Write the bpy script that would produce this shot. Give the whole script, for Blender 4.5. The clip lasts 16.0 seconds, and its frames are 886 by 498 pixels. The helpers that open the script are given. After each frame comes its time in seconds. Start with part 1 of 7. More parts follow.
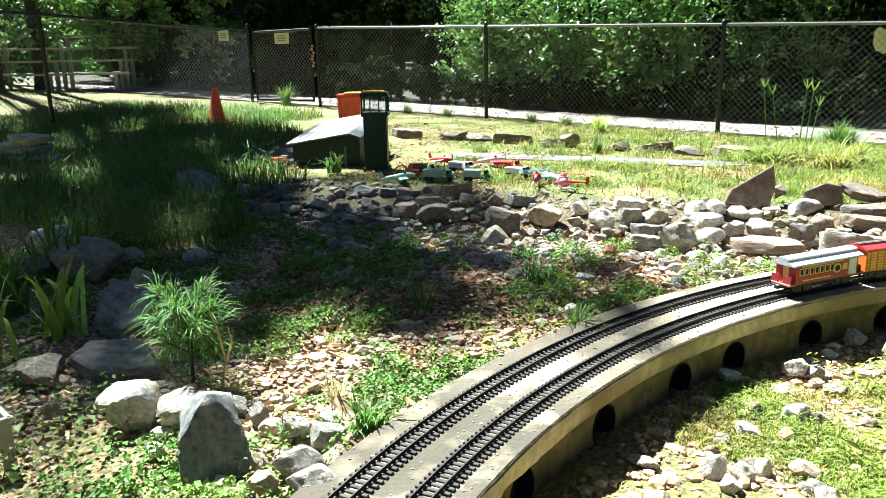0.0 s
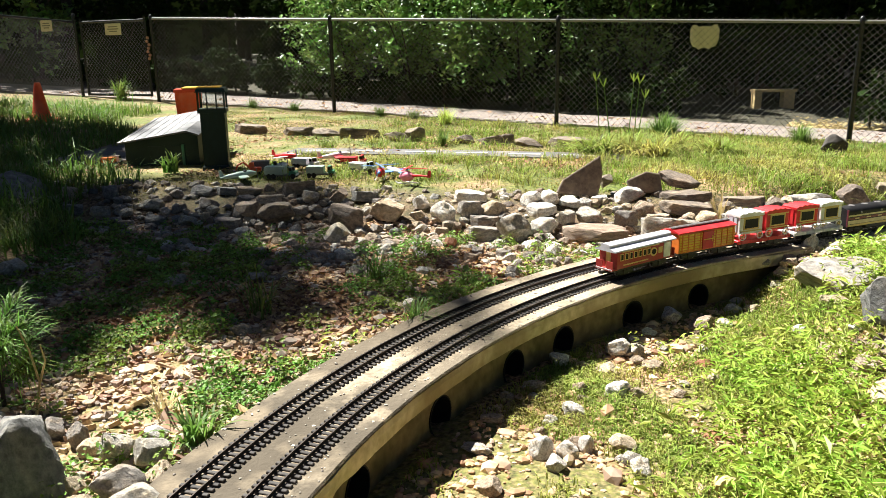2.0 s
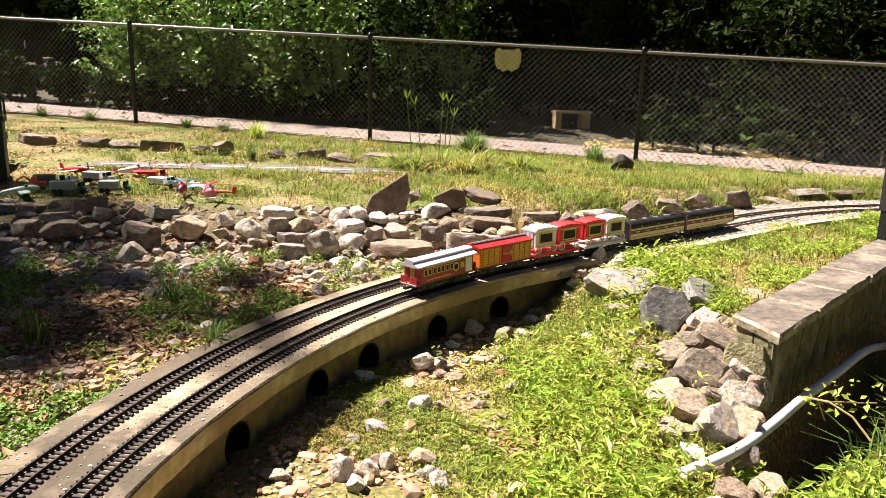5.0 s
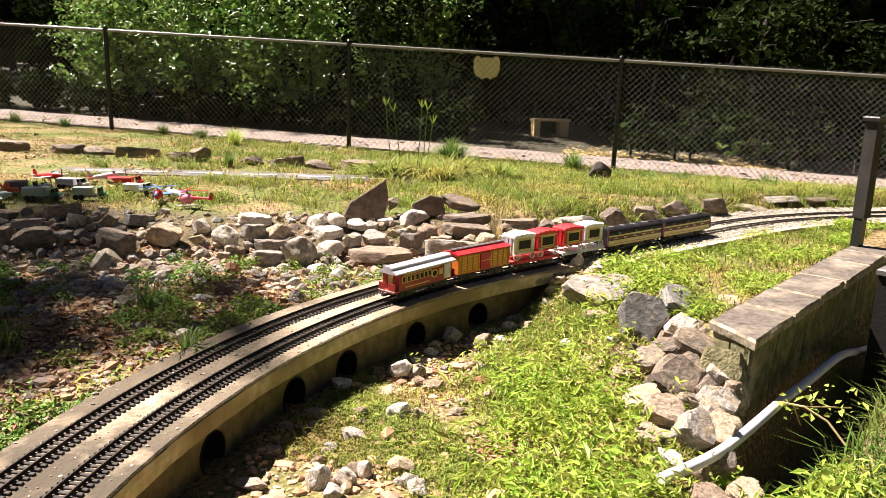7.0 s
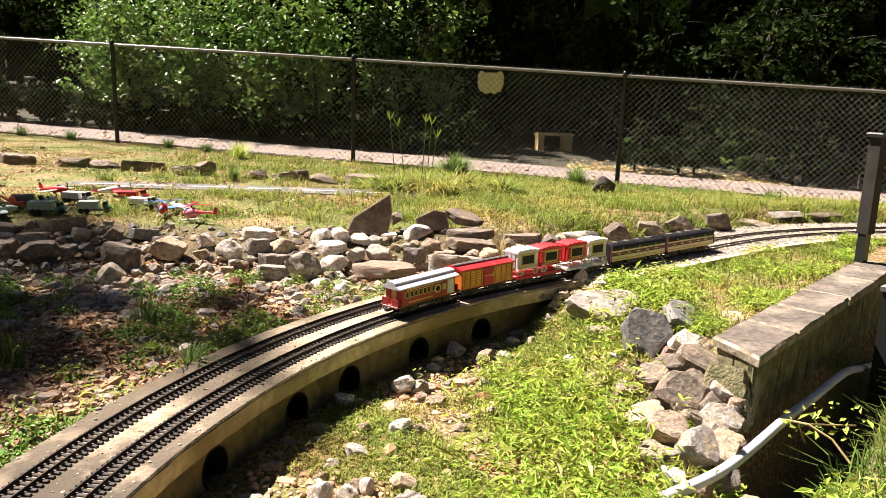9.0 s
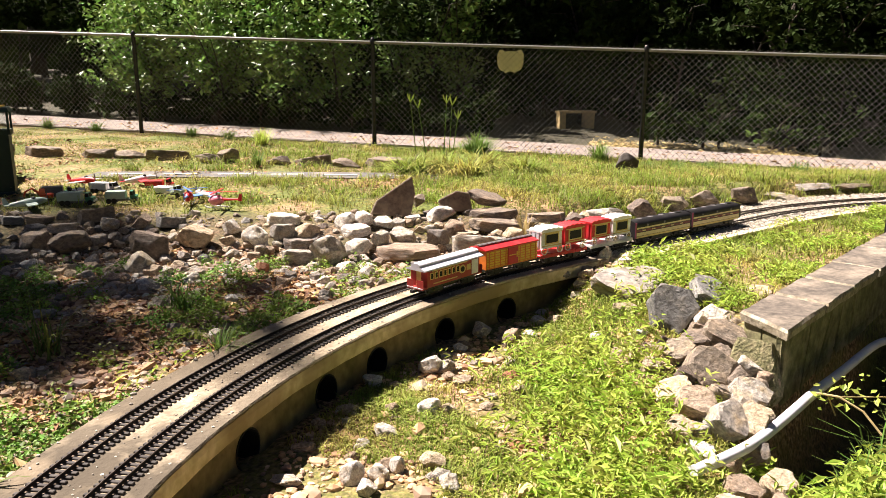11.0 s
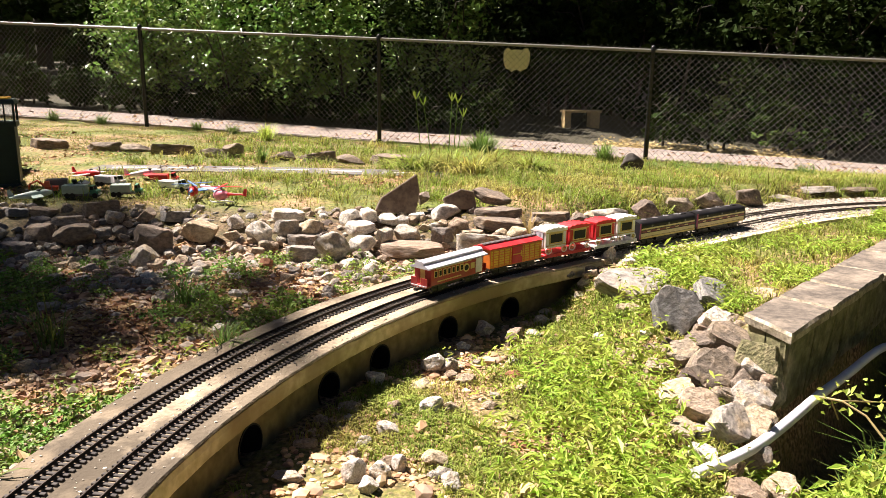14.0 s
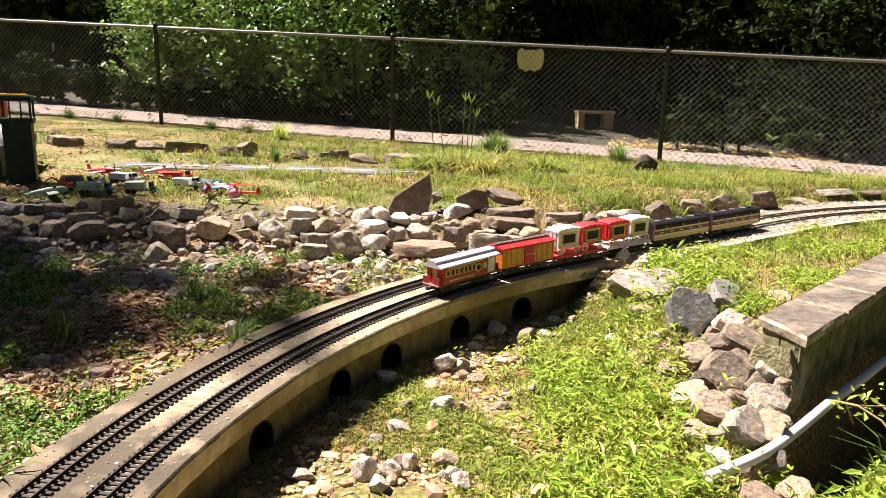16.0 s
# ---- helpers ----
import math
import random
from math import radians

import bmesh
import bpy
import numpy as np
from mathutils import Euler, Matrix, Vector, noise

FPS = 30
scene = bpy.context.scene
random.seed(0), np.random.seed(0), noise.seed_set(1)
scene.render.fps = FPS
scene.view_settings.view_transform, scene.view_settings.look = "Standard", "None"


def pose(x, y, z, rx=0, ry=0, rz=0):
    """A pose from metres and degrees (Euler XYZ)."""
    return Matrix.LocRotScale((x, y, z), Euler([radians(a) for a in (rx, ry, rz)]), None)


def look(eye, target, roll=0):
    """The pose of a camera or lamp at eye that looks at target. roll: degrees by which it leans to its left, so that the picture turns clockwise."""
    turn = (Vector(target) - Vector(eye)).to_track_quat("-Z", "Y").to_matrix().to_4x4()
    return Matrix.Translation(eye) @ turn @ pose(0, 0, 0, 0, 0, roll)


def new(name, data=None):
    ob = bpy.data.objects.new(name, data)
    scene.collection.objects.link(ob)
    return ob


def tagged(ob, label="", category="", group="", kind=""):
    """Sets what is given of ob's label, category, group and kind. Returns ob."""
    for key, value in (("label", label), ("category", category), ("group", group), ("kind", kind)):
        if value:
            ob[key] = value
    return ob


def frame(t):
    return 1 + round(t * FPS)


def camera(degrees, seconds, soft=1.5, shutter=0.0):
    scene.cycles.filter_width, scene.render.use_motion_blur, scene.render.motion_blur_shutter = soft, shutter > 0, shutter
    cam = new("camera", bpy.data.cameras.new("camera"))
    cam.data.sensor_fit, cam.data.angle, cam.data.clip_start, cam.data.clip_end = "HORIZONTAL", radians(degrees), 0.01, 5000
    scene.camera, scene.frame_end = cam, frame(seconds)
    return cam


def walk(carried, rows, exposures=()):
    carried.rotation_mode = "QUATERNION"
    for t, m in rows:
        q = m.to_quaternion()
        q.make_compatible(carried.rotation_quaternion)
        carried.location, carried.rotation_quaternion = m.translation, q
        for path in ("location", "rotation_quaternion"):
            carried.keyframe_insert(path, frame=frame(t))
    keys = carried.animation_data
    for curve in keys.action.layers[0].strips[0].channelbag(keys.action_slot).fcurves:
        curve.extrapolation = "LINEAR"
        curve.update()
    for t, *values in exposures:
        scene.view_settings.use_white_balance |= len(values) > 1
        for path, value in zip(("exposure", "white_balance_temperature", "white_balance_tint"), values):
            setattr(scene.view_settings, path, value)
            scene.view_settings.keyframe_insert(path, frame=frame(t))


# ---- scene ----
cam = camera(60.0, 16.0, soft=0.35)
PATH = [
    (0, (-0.032, 0.019, 1.346), (-0.813, 1.799, 0.874), -1.1),
    (0.5, (0.005, 0.042, 1.358), (-0.677, 1.846, 0.83), -1.3),
    (1, (0.013, 0.06, 1.357), (-0.577, 1.896, 0.83), -0.1),
    (1.5, (0.04, 0.027, 1.362), (-0.493, 1.892, 0.875), -0.9),
    (2, (0.061, 0.043, 1.367), (-0.376, 1.931, 0.869), -0.9),
    (2.5, (0.071, 0.05, 1.364), (-0.307, 1.946, 0.851), -0.1),
    (3, (0.077, 0.055, 1.375), (-0.239, 1.962, 0.864), 0.3),
    (3.5, (0.086, 0.053, 1.375), (-0.164, 1.978, 0.894), 0.6),
    (4, (0.107, 0.061, 1.376), (-0.02, 2.005, 0.924), 0.6),
    (4.5, (0.121, 0.065, 1.372), (0.08, 2.013, 0.919), 1.5),
    (5, (0.133, 0.067, 1.377), (0.153, 2.013, 0.917), 1.4),
    (5.2, (0.134, 0.067, 1.378), (0.181, 2.016, 0.931), 1.1),
    (7.3, (0.14, 0.075, 1.37), (0.213, 2.024, 0.931), 1.7),
    (7.5, (0.146, 0.071, 1.376), (0.202, 2.019, 0.926), 1.2),
    (8, (0.145, 0.07, 1.378), (0.181, 2.015, 0.913), -1.2),
    (8.5, (0.152, 0.074, 1.383), (0.207, 2.021, 0.927), -0.5),
    (9, (0.14, 0.072, 1.381), (0.202, 2.029, 0.975), 1.8),
    (9.5, (0.142, 0.066, 1.379), (0.142, 2.016, 0.935), -0.9),
    (11.8, (0.131, 0.061, 1.38), (0.122, 2.008, 0.926), 0.7),
    (12, (0.129, 0.068, 1.378), (0.111, 2.018, 0.932), 0.7),
    (12.5, (0.131, 0.062, 1.382), (0.106, 2.012, 0.936), 0.9),
    (13, (0.13, 0.063, 1.377), (0.115, 2.01, 0.916), 1.0),
    (13.5, (0.136, 0.068, 1.375), (0.129, 2.013, 0.91), 0.9),
    (14, (0.132, 0.064, 1.382), (0.126, 2.01, 0.922), 0.8),
    (14.5, (0.136, 0.068, 1.38), (0.117, 2.015, 0.922), 0.9),
    (15, (0.131, 0.066, 1.375), (0.096, 2.014, 0.925), 1.2),
    (15.5, (0.13, 0.066, 1.378), (0.09, 2.013, 0.924), 1.2),
    (16, (0.13, 0.069, 1.377), (0.093, 2.015, 0.917), 1.1),
]
EXPOSURES = [(0, 2.50, 5200, 0), (1.0, 2.18, 5500, 6), (2.5, 1.85, 6050, 12), (5.0, 1.82, 6420, 22), (16, 1.82, 6420, 22)]
walk(cam, [(t, look(eye, target, roll)) for t, eye, target, roll in PATH], EXPOSURES)

# ---- light ----
SUN_AZ, SUN_EL = radians(-59.0), radians(56.0)
SUN_DIR = Vector((math.sin(SUN_AZ) * math.cos(SUN_EL), math.cos(SUN_AZ) * math.cos(SUN_EL), math.sin(SUN_EL)))
world = bpy.data.worlds.new("summer_sky")
scene.world = world
world.use_nodes = True
wn = world.node_tree
sky = wn.nodes.new("ShaderNodeTexSky")
sky.sky_type = "NISHITA"
sky.sun_disc = False
sky.sun_elevation, sky.sun_rotation = SUN_EL, SUN_AZ % (2 * math.pi)
wn.nodes["Background"].inputs["Strength"].default_value = 0.0095
wn.links.new(sky.outputs[0], wn.nodes["Background"].inputs["Color"])
sun = new("sun", bpy.data.lights.new("sun", "SUN"))
sun.data.energy, sun.data.angle, sun.data.color = 5.2, radians(0.55), (1.0, 0.93, 0.78)
sun.matrix_world = look(SUN_DIR * 40, (0, 0, 0))

# ---- materials ----


def mat(name, c1, c2=None, c3=None, fine=60.0, coarse=4.0, rough=0.8, bump=0.3, metal=0.0, glow=0.0, vary=0.0, leaf=0.0, island=0.0, wear=0.35, dist=0.004):
    """A procedural surface: fine grain from c1 to c2, wide stains of c3."""
    m = bpy.data.materials.new(name)
    m.use_nodes = True
    t = m.node_tree
    b = t.nodes["Principled BSDF"]
    L = t.links.new
    co = t.nodes.new("ShaderNodeTexCoord")
    info = t.nodes.new("ShaderNodeObjectInfo")
    c2 = c2 or tuple(v * 0.75 for v in c1)
    shift = t.nodes.new("ShaderNodeVectorMath")
    shift.operation = "MULTIPLY_ADD"
    L(info.outputs["Random"], shift.inputs[0])
    shift.inputs[1].default_value = (7.1, 3.7, 9.3)
    L(co.outputs["Object"], shift.inputs[2])
    n1 = t.nodes.new("ShaderNodeTexNoise")
    n1.inputs["Scale"].default_value, n1.inputs["Detail"].default_value = fine, 6.0
    L(shift.outputs[0], n1.inputs["Vector"])
    ramp = t.nodes.new("ShaderNodeValToRGB")
    ramp.color_ramp.elements[0].position, ramp.color_ramp.elements[1].position = 0.32, 0.68
    ramp.color_ramp.elements[0].color, ramp.color_ramp.elements[1].color = (*c2, 1), (*c1, 1)
    L(n1.outputs["Fac"], ramp.inputs["Fac"])
    col = ramp.outputs["Color"]
    if c3:
        n2 = t.nodes.new("ShaderNodeTexNoise")
        n2.inputs["Scale"].default_value, n2.inputs["Detail"].default_value = coarse, 5.0
        L(shift.outputs[0], n2.inputs["Vector"])
        r2 = t.nodes.new("ShaderNodeValToRGB")
        r2.color_ramp.elements[0].position, r2.color_ramp.elements[1].position = 0.5 - 0.12 * wear, 0.72 - 0.3 * wear + 0.1
        L(n2.outputs["Fac"], r2.inputs["Fac"])
        mx = t.nodes.new("ShaderNodeMix")
        mx.data_type = "RGBA"
        L(r2.outputs["Color"], mx.inputs["Factor"])
        L(col, mx.inputs["A"])
        mx.inputs["B"].default_value = (*c3, 1)
        col = mx.outputs["Result"]
    if vary or island:
        hsv = t.nodes.new("ShaderNodeHueSaturation")
        src = info.outputs["Random"]
        if island:
            src = t.nodes.new("ShaderNodeNewGeometry").outputs["Random Per Island"]
        mr = t.nodes.new("ShaderNodeMapRange")
        k = vary or island
        mr.inputs["To Min"].default_value, mr.inputs["To Max"].default_value = 1 - k, 1 + k
        L(src, mr.inputs["Value"])
        L(mr.outputs["Result"], hsv.inputs["Value"])
        mh = t.nodes.new("ShaderNodeMapRange")
        mh.inputs["To Min"].default_value, mh.inputs["To Max"].default_value = 0.5 - 0.04 * k, 0.5 + 0.04 * k
        L(src, mh.inputs["Value"])
        L(mh.outputs["Result"], hsv.inputs["Hue"])
        L(col, hsv.inputs["Color"])
        col = hsv.outputs["Color"]
    L(col, b.inputs["Base Color"])
    b.inputs["Roughness"].default_value, b.inputs["Metallic"].default_value = rough, metal
    b.inputs["Specular IOR Level"].default_value = 0.35
    if bump:
        bp = t.nodes.new("ShaderNodeBump")
        bp.inputs["Strength"].default_value, bp.inputs["Distance"].default_value = bump, dist
        L(n1.outputs["Fac"], bp.inputs["Height"])
        L(bp.outputs["Normal"], b.inputs["Normal"])
    if leaf:
        tr = t.nodes.new("ShaderNodeBsdfTranslucent")
        L(col, tr.inputs["Color"])
        mixs = t.nodes.new("ShaderNodeMixShader")
        mixs.inputs["Fac"].default_value = leaf
        L(b.outputs[0], mixs.inputs[1])
        L(tr.outputs[0], mixs.inputs[2])
        L(mixs.outputs[0], t.nodes["Material Output"].inputs["Surface"])
    return m


def weather(m, scale=14.0, lo=0.5, hi=1.3, rough_bump=0.5, dist=0.01):
    """Adds blotches and fine pitting to a surface."""
    t = m.node_tree
    b = t.nodes["Principled BSDF"]
    src = b.inputs["Base Color"].links[0].from_socket
    co = t.nodes.new("ShaderNodeTexCoord")
    n = t.nodes.new("ShaderNodeTexNoise")
    n.inputs["Scale"].default_value, n.inputs["Detail"].default_value, n.inputs["Roughness"].default_value = scale, 10.0, 0.72
    t.links.new(co.outputs["Object"], n.inputs["Vector"])
    mr = t.nodes.new("ShaderNodeMapRange")
    mr.inputs["From Min"].default_value, mr.inputs["From Max"].default_value = 0.36, 0.64
    mr.inputs["To Min"].default_value, mr.inputs["To Max"].default_value = lo, hi
    t.links.new(n.outputs["Fac"], mr.inputs["Value"])
    mx = t.nodes.new("ShaderNodeVectorMath")
    mx.operation = "SCALE"
    t.links.new(src, mx.inputs[0])
    t.links.new(mr.outputs["Result"], mx.inputs["Scale"])
    t.links.new(mx.outputs[0], b.inputs["Base Color"])
    bp = t.nodes.new("ShaderNodeBump")
    bp.inputs["Strength"].default_value, bp.inputs["Distance"].default_value = rough_bump, dist
    t.links.new(n.outputs["Fac"], bp.inputs["Height"])
    if b.inputs["Normal"].links:
        t.links.new(b.inputs["Normal"].links[0].from_socket, bp.inputs["Normal"])
    t.links.new(bp.outputs["Normal"], b.inputs["Normal"])
    return m


CONCRETE = mat("weathered_concrete", (0.60, 0.51, 0.37), (0.46, 0.38, 0.26), (0.36, 0.29, 0.19), 45, 5, 0.9, 0.5)
DECK = mat("worn_deck_concrete", (0.55, 0.455, 0.32), (0.34, 0.27, 0.185), (0.21, 0.165, 0.11), 80, 3.0, 0.95, 0.8, wear=0.8, dist=0.006)
# mix the deck darker brown towards its near end, broken up by noise
dt = DECK.node_tree
dbs = dt.nodes["Principled BSDF"]
dsrc = dbs.inputs["Base Color"].links[0].from_socket
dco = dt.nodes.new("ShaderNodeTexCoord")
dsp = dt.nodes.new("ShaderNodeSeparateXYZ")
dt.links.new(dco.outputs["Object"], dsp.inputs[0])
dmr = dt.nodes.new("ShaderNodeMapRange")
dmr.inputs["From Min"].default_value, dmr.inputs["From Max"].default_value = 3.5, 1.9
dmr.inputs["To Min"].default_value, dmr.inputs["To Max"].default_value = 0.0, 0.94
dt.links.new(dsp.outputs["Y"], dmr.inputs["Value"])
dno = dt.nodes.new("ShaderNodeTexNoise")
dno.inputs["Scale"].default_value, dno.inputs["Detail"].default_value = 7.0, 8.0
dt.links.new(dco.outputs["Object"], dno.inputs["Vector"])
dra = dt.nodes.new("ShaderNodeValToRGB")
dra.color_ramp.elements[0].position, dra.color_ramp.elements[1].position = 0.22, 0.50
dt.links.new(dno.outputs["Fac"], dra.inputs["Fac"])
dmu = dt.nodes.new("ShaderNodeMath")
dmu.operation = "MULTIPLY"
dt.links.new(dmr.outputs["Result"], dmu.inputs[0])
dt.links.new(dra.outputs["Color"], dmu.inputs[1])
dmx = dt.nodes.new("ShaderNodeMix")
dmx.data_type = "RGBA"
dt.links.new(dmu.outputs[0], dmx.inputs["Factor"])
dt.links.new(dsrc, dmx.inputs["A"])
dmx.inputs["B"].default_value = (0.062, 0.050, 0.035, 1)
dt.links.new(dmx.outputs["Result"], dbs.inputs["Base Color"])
# stained edge, coloured paler than the deck to carry bounce off the ground
FASCIA = mat("stained_edge_with_bounce", (0.70, 0.59, 0.38), (0.46, 0.37, 0.21), (0.27, 0.20, 0.10), 26, 2.2, 0.95, 0.8, wear=0.7, dist=0.007)
# side wall concrete, darker and browner than the deck
CONCRETE_SIDE = mat("dark_brown_concrete", (0.25, 0.19, 0.085), (0.14, 0.105, 0.048), (0.085, 0.072, 0.03), 25, 6, 0.95, 0.6)
PATHMAT = mat("pale_walkway", (0.27, 0.228, 0.20), (0.18, 0.15, 0.13), (0.14, 0.116, 0.10), 34, 3.4, 0.95, 0.3)
TRACK_DIRT = mat("track_dirt", (0.30, 0.235, 0.16), (0.12, 0.09, 0.06), (0.075, 0.058, 0.04), 60, 6, 0.95, 0.6, wear=0.5)
TIE = mat("black_plastic_ties", (0.045, 0.036, 0.030), (0.022, 0.018, 0.016), rough=0.65, vary=0.3)
RAIL = mat("weathered_rail", (0.07, 0.055, 0.045), (0.04, 0.032, 0.028), rough=0.45, metal=0.6)
DARK = mat("black_pipe_inside", (0.012, 0.012, 0.011), rough=0.7)
GREY_ROCK = mat("grey_stone", (0.40, 0.365, 0.32), (0.25, 0.225, 0.195), (0.34, 0.265, 0.17), 6, 3, 0.92, 0.45, vary=0.38, dist=0.02)
SLATE = mat("brown_slate", (0.23, 0.185, 0.145), (0.13, 0.105, 0.082), (0.29, 0.22, 0.15), 7, 3, 0.85, 0.4, vary=0.34, dist=0.02)
WHITE_ROCK = mat("white_quartz", (0.72, 0.685, 0.63), (0.48, 0.435, 0.38), (0.55, 0.44, 0.31), 6, 3, 0.85, 0.4, vary=0.18, dist=0.02)
# slate for the leaning slabs, darkened because their faces turn from the sun
SLATE_FACE = mat("shade_toned_slate_face", (0.16, 0.12, 0.09), (0.095, 0.07, 0.055), (0.21, 0.16, 0.11), 60, 18, 0.85, 0.7, dist=0.006)
# stone colour dropped to near black to stand for a boulder's shaded side
SHADE_BLACK_ROCK = mat("shade_black_stone", (0.075, 0.065, 0.058), (0.04, 0.035, 0.03), rough=0.9, bump=0.5)
DARK_ROCK = mat("dark_grey_stone", (0.205, 0.20, 0.19), (0.135, 0.132, 0.125), (0.24, 0.215, 0.175), 6, 3, 0.9, 0.45, vary=0.2, dist=0.02)
TAN_ROCK = mat("tan_stone", (0.42, 0.33, 0.235), (0.31, 0.23, 0.15), (0.40, 0.32, 0.24), 6, 3, 0.9, 0.45, vary=0.32, dist=0.02)
RUST_ROCK = mat("rust_stone", (0.36, 0.17, 0.09), (0.25, 0.11, 0.06), rough=0.9, bump=0.7)
for m_ in (GREY_ROCK, SLATE, WHITE_ROCK, DARK_ROCK, TAN_ROCK):
    weather(m_, 9.0, 0.55, 1.3, 0.8, 0.012)
SHARD = mat("brown_chips", (0.40, 0.25, 0.14), (0.22, 0.125, 0.065), (0.46, 0.37, 0.27), 25, 9, 0.9, 0.6, island=0.6)
GRAVEL = mat("mixed_gravel", (0.40, 0.34, 0.28), (0.25, 0.20, 0.155), (0.40, 0.24, 0.135), 25, 9, 0.92, 0.6, island=0.45)
BALLAST = mat("pale_ballast", (0.44, 0.395, 0.33), (0.25, 0.22, 0.18), rough=0.95, bump=0.5, island=0.45)
CAP = weather(mat("bluestone_cap", (0.125, 0.105, 0.085), (0.075, 0.064, 0.053), (0.24, 0.20, 0.155), 40, 5, 0.8, 0.8, wear=0.3, dist=0.006), 26.0, 0.7, 1.4, 0.5, 0.006)
CAP_EDGE = weather(mat("chipped_cap_edge", (0.44, 0.385, 0.29), (0.22, 0.185, 0.13), (0.15, 0.125, 0.085), 30, 9, 0.9, 0.8, dist=0.006), 40.0, 0.6, 1.3, 0.6, 0.006)
MORTAR = mat("pale_mortar", (0.40, 0.345, 0.22), (0.27, 0.23, 0.14), (0.17, 0.15, 0.085), 40, 9, 0.95, 0.6)
BLOCK = weather(mat("mossy_wall", (0.175, 0.165, 0.078), (0.088, 0.086, 0.04), (0.25, 0.215, 0.125), 22, 8, 0.92, 1.0, dist=0.010), 17.0, 0.6, 1.35, 0.6, 0.008)
GRASS = mat("dry_lawn_grass", (0.19, 0.215, 0.028), (0.095, 0.125, 0.014), (0.36, 0.26, 0.085), 30, 2.2, 0.7, 0, leaf=0.3, island=0.6)
GREEN_GRASS = mat("green_grass", (0.13, 0.22, 0.035), (0.08, 0.16, 0.025), (0.22, 0.25, 0.06), 20, 2, 0.6, 0, leaf=0.4, island=0.35)
LONG_GRASS = mat("yellowing_long_grass", (0.27, 0.33, 0.045), (0.115, 0.165, 0.02), (0.46, 0.35, 0.11), 16, 1.6, 0.6, 0, leaf=0.35, island=0.65, wear=0.2)
WEED = mat("bright_weed_leaves", (0.42, 0.50, 0.085), (0.25, 0.37, 0.05), (0.43, 0.47, 0.10), 12, 3, 0.55, 0, leaf=0.4, island=0.55)
CLOVER = mat("clover_leaves", (0.17, 0.29, 0.04), (0.09, 0.18, 0.025), (0.27, 0.31, 0.05), 14, 2, 0.6, 0, leaf=0.3, island=0.6)
LITTER = mat("dead_leaves", (0.38, 0.20, 0.09), (0.22, 0.105, 0.048), (0.50, 0.34, 0.19), 20, 6, 0.8, 0, island=0.6)
STRAW = mat("dry_stalks", (0.50, 0.40, 0.20), (0.38, 0.29, 0.13), rough=0.8, bump=0, leaf=0.25, island=0.3)
MOSS = mat("mossy_grass", (0.27, 0.32, 0.05), (0.14, 0.20, 0.025), (0.38, 0.33, 0.09), 16, 2.5, 0.7, 0, leaf=0.3, island=0.45)
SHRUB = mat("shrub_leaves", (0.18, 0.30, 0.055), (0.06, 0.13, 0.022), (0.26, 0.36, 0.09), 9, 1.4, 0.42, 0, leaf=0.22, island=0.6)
# leaf colour near black: the deep shade of the wood is put into it
SHADE_LEAF = mat("shade_dark_leaves", (0.019, 0.033, 0.007), (0.009, 0.017, 0.004), (0.027, 0.042, 0.009), 6, 0.8, 0.8, 0, leaf=0.15, island=0.4)
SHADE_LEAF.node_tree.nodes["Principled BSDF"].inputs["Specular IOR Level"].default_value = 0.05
BARK = mat("dark_bark", (0.045, 0.035, 0.026), (0.024, 0.019, 0.014), (0.055, 0.048, 0.036), 18, 3, 0.95, 1.0, dist=0.02)
FENCE_BLACK = mat("black_vinyl_coating", (0.022, 0.023, 0.024), (0.014, 0.015, 0.015), rough=0.27)
# black-coated wire coloured grey to stand for its glints
FENCE_WIRE = mat("coated_wire_with_glint", (0.16, 0.155, 0.15), (0.09, 0.088, 0.085), rough=0.3, bump=0)
# rail grey lifted so the colour carries the sun's pale line on top
RAIL_TOP = mat("rail_coating_with_highlight", (0.24, 0.235, 0.215), (0.15, 0.148, 0.135), rough=0.3, bump=0)
SIGN = mat("faded_yellow_sign", (0.72, 0.66, 0.42), (0.62, 0.56, 0.34), (0.55, 0.48, 0.28), 12, 6, 0.6, 0)
SIGN_INK = mat("sign_ink", (0.28, 0.25, 0.15), rough=0.7, bump=0)
ORANGE = mat("orange_plastic", (0.85, 0.12, 0.035), (0.75, 0.09, 0.025), (0.80, 0.20, 0.09), 20, 6, 0.5, 0)
ORANGE_RED = mat("red_orange_plastic", (0.80, 0.09, 0.03), (0.70, 0.06, 0.02), rough=0.45, bump=0)
YELLOW = mat("yellow_plastic", (0.80, 0.50, 0.04), (0.70, 0.40, 0.03), rough=0.45, bump=0)
PVC = mat("white_hose", (0.72, 0.71, 0.80), (0.64, 0.63, 0.72), (0.56, 0.54, 0.58), 10, 7, 0.4, 0.1)
TOWER_GREEN = mat("dark_green_paint", (0.008, 0.026, 0.019), (0.006, 0.018, 0.013), (0.012, 0.03, 0.024), 25, 5, 0.55, 0.2)
GALV = mat("galvanised_roofing", (0.15, 0.15, 0.155), (0.07, 0.07, 0.075), (0.30, 0.29, 0.28), 14, 4, 0.65, 0.25, metal=0.1, wear=0.5)
ASPHALT = mat("toy_runway_asphalt", (0.13, 0.125, 0.12), (0.085, 0.08, 0.08), (0.20, 0.18, 0.15), 80, 6, 0.95, 0.5)
WHITE_PAINT = mat("white_line_paint", (0.75, 0.74, 0.70), (0.62, 0.60, 0.56), rough=0.8, bump=0)
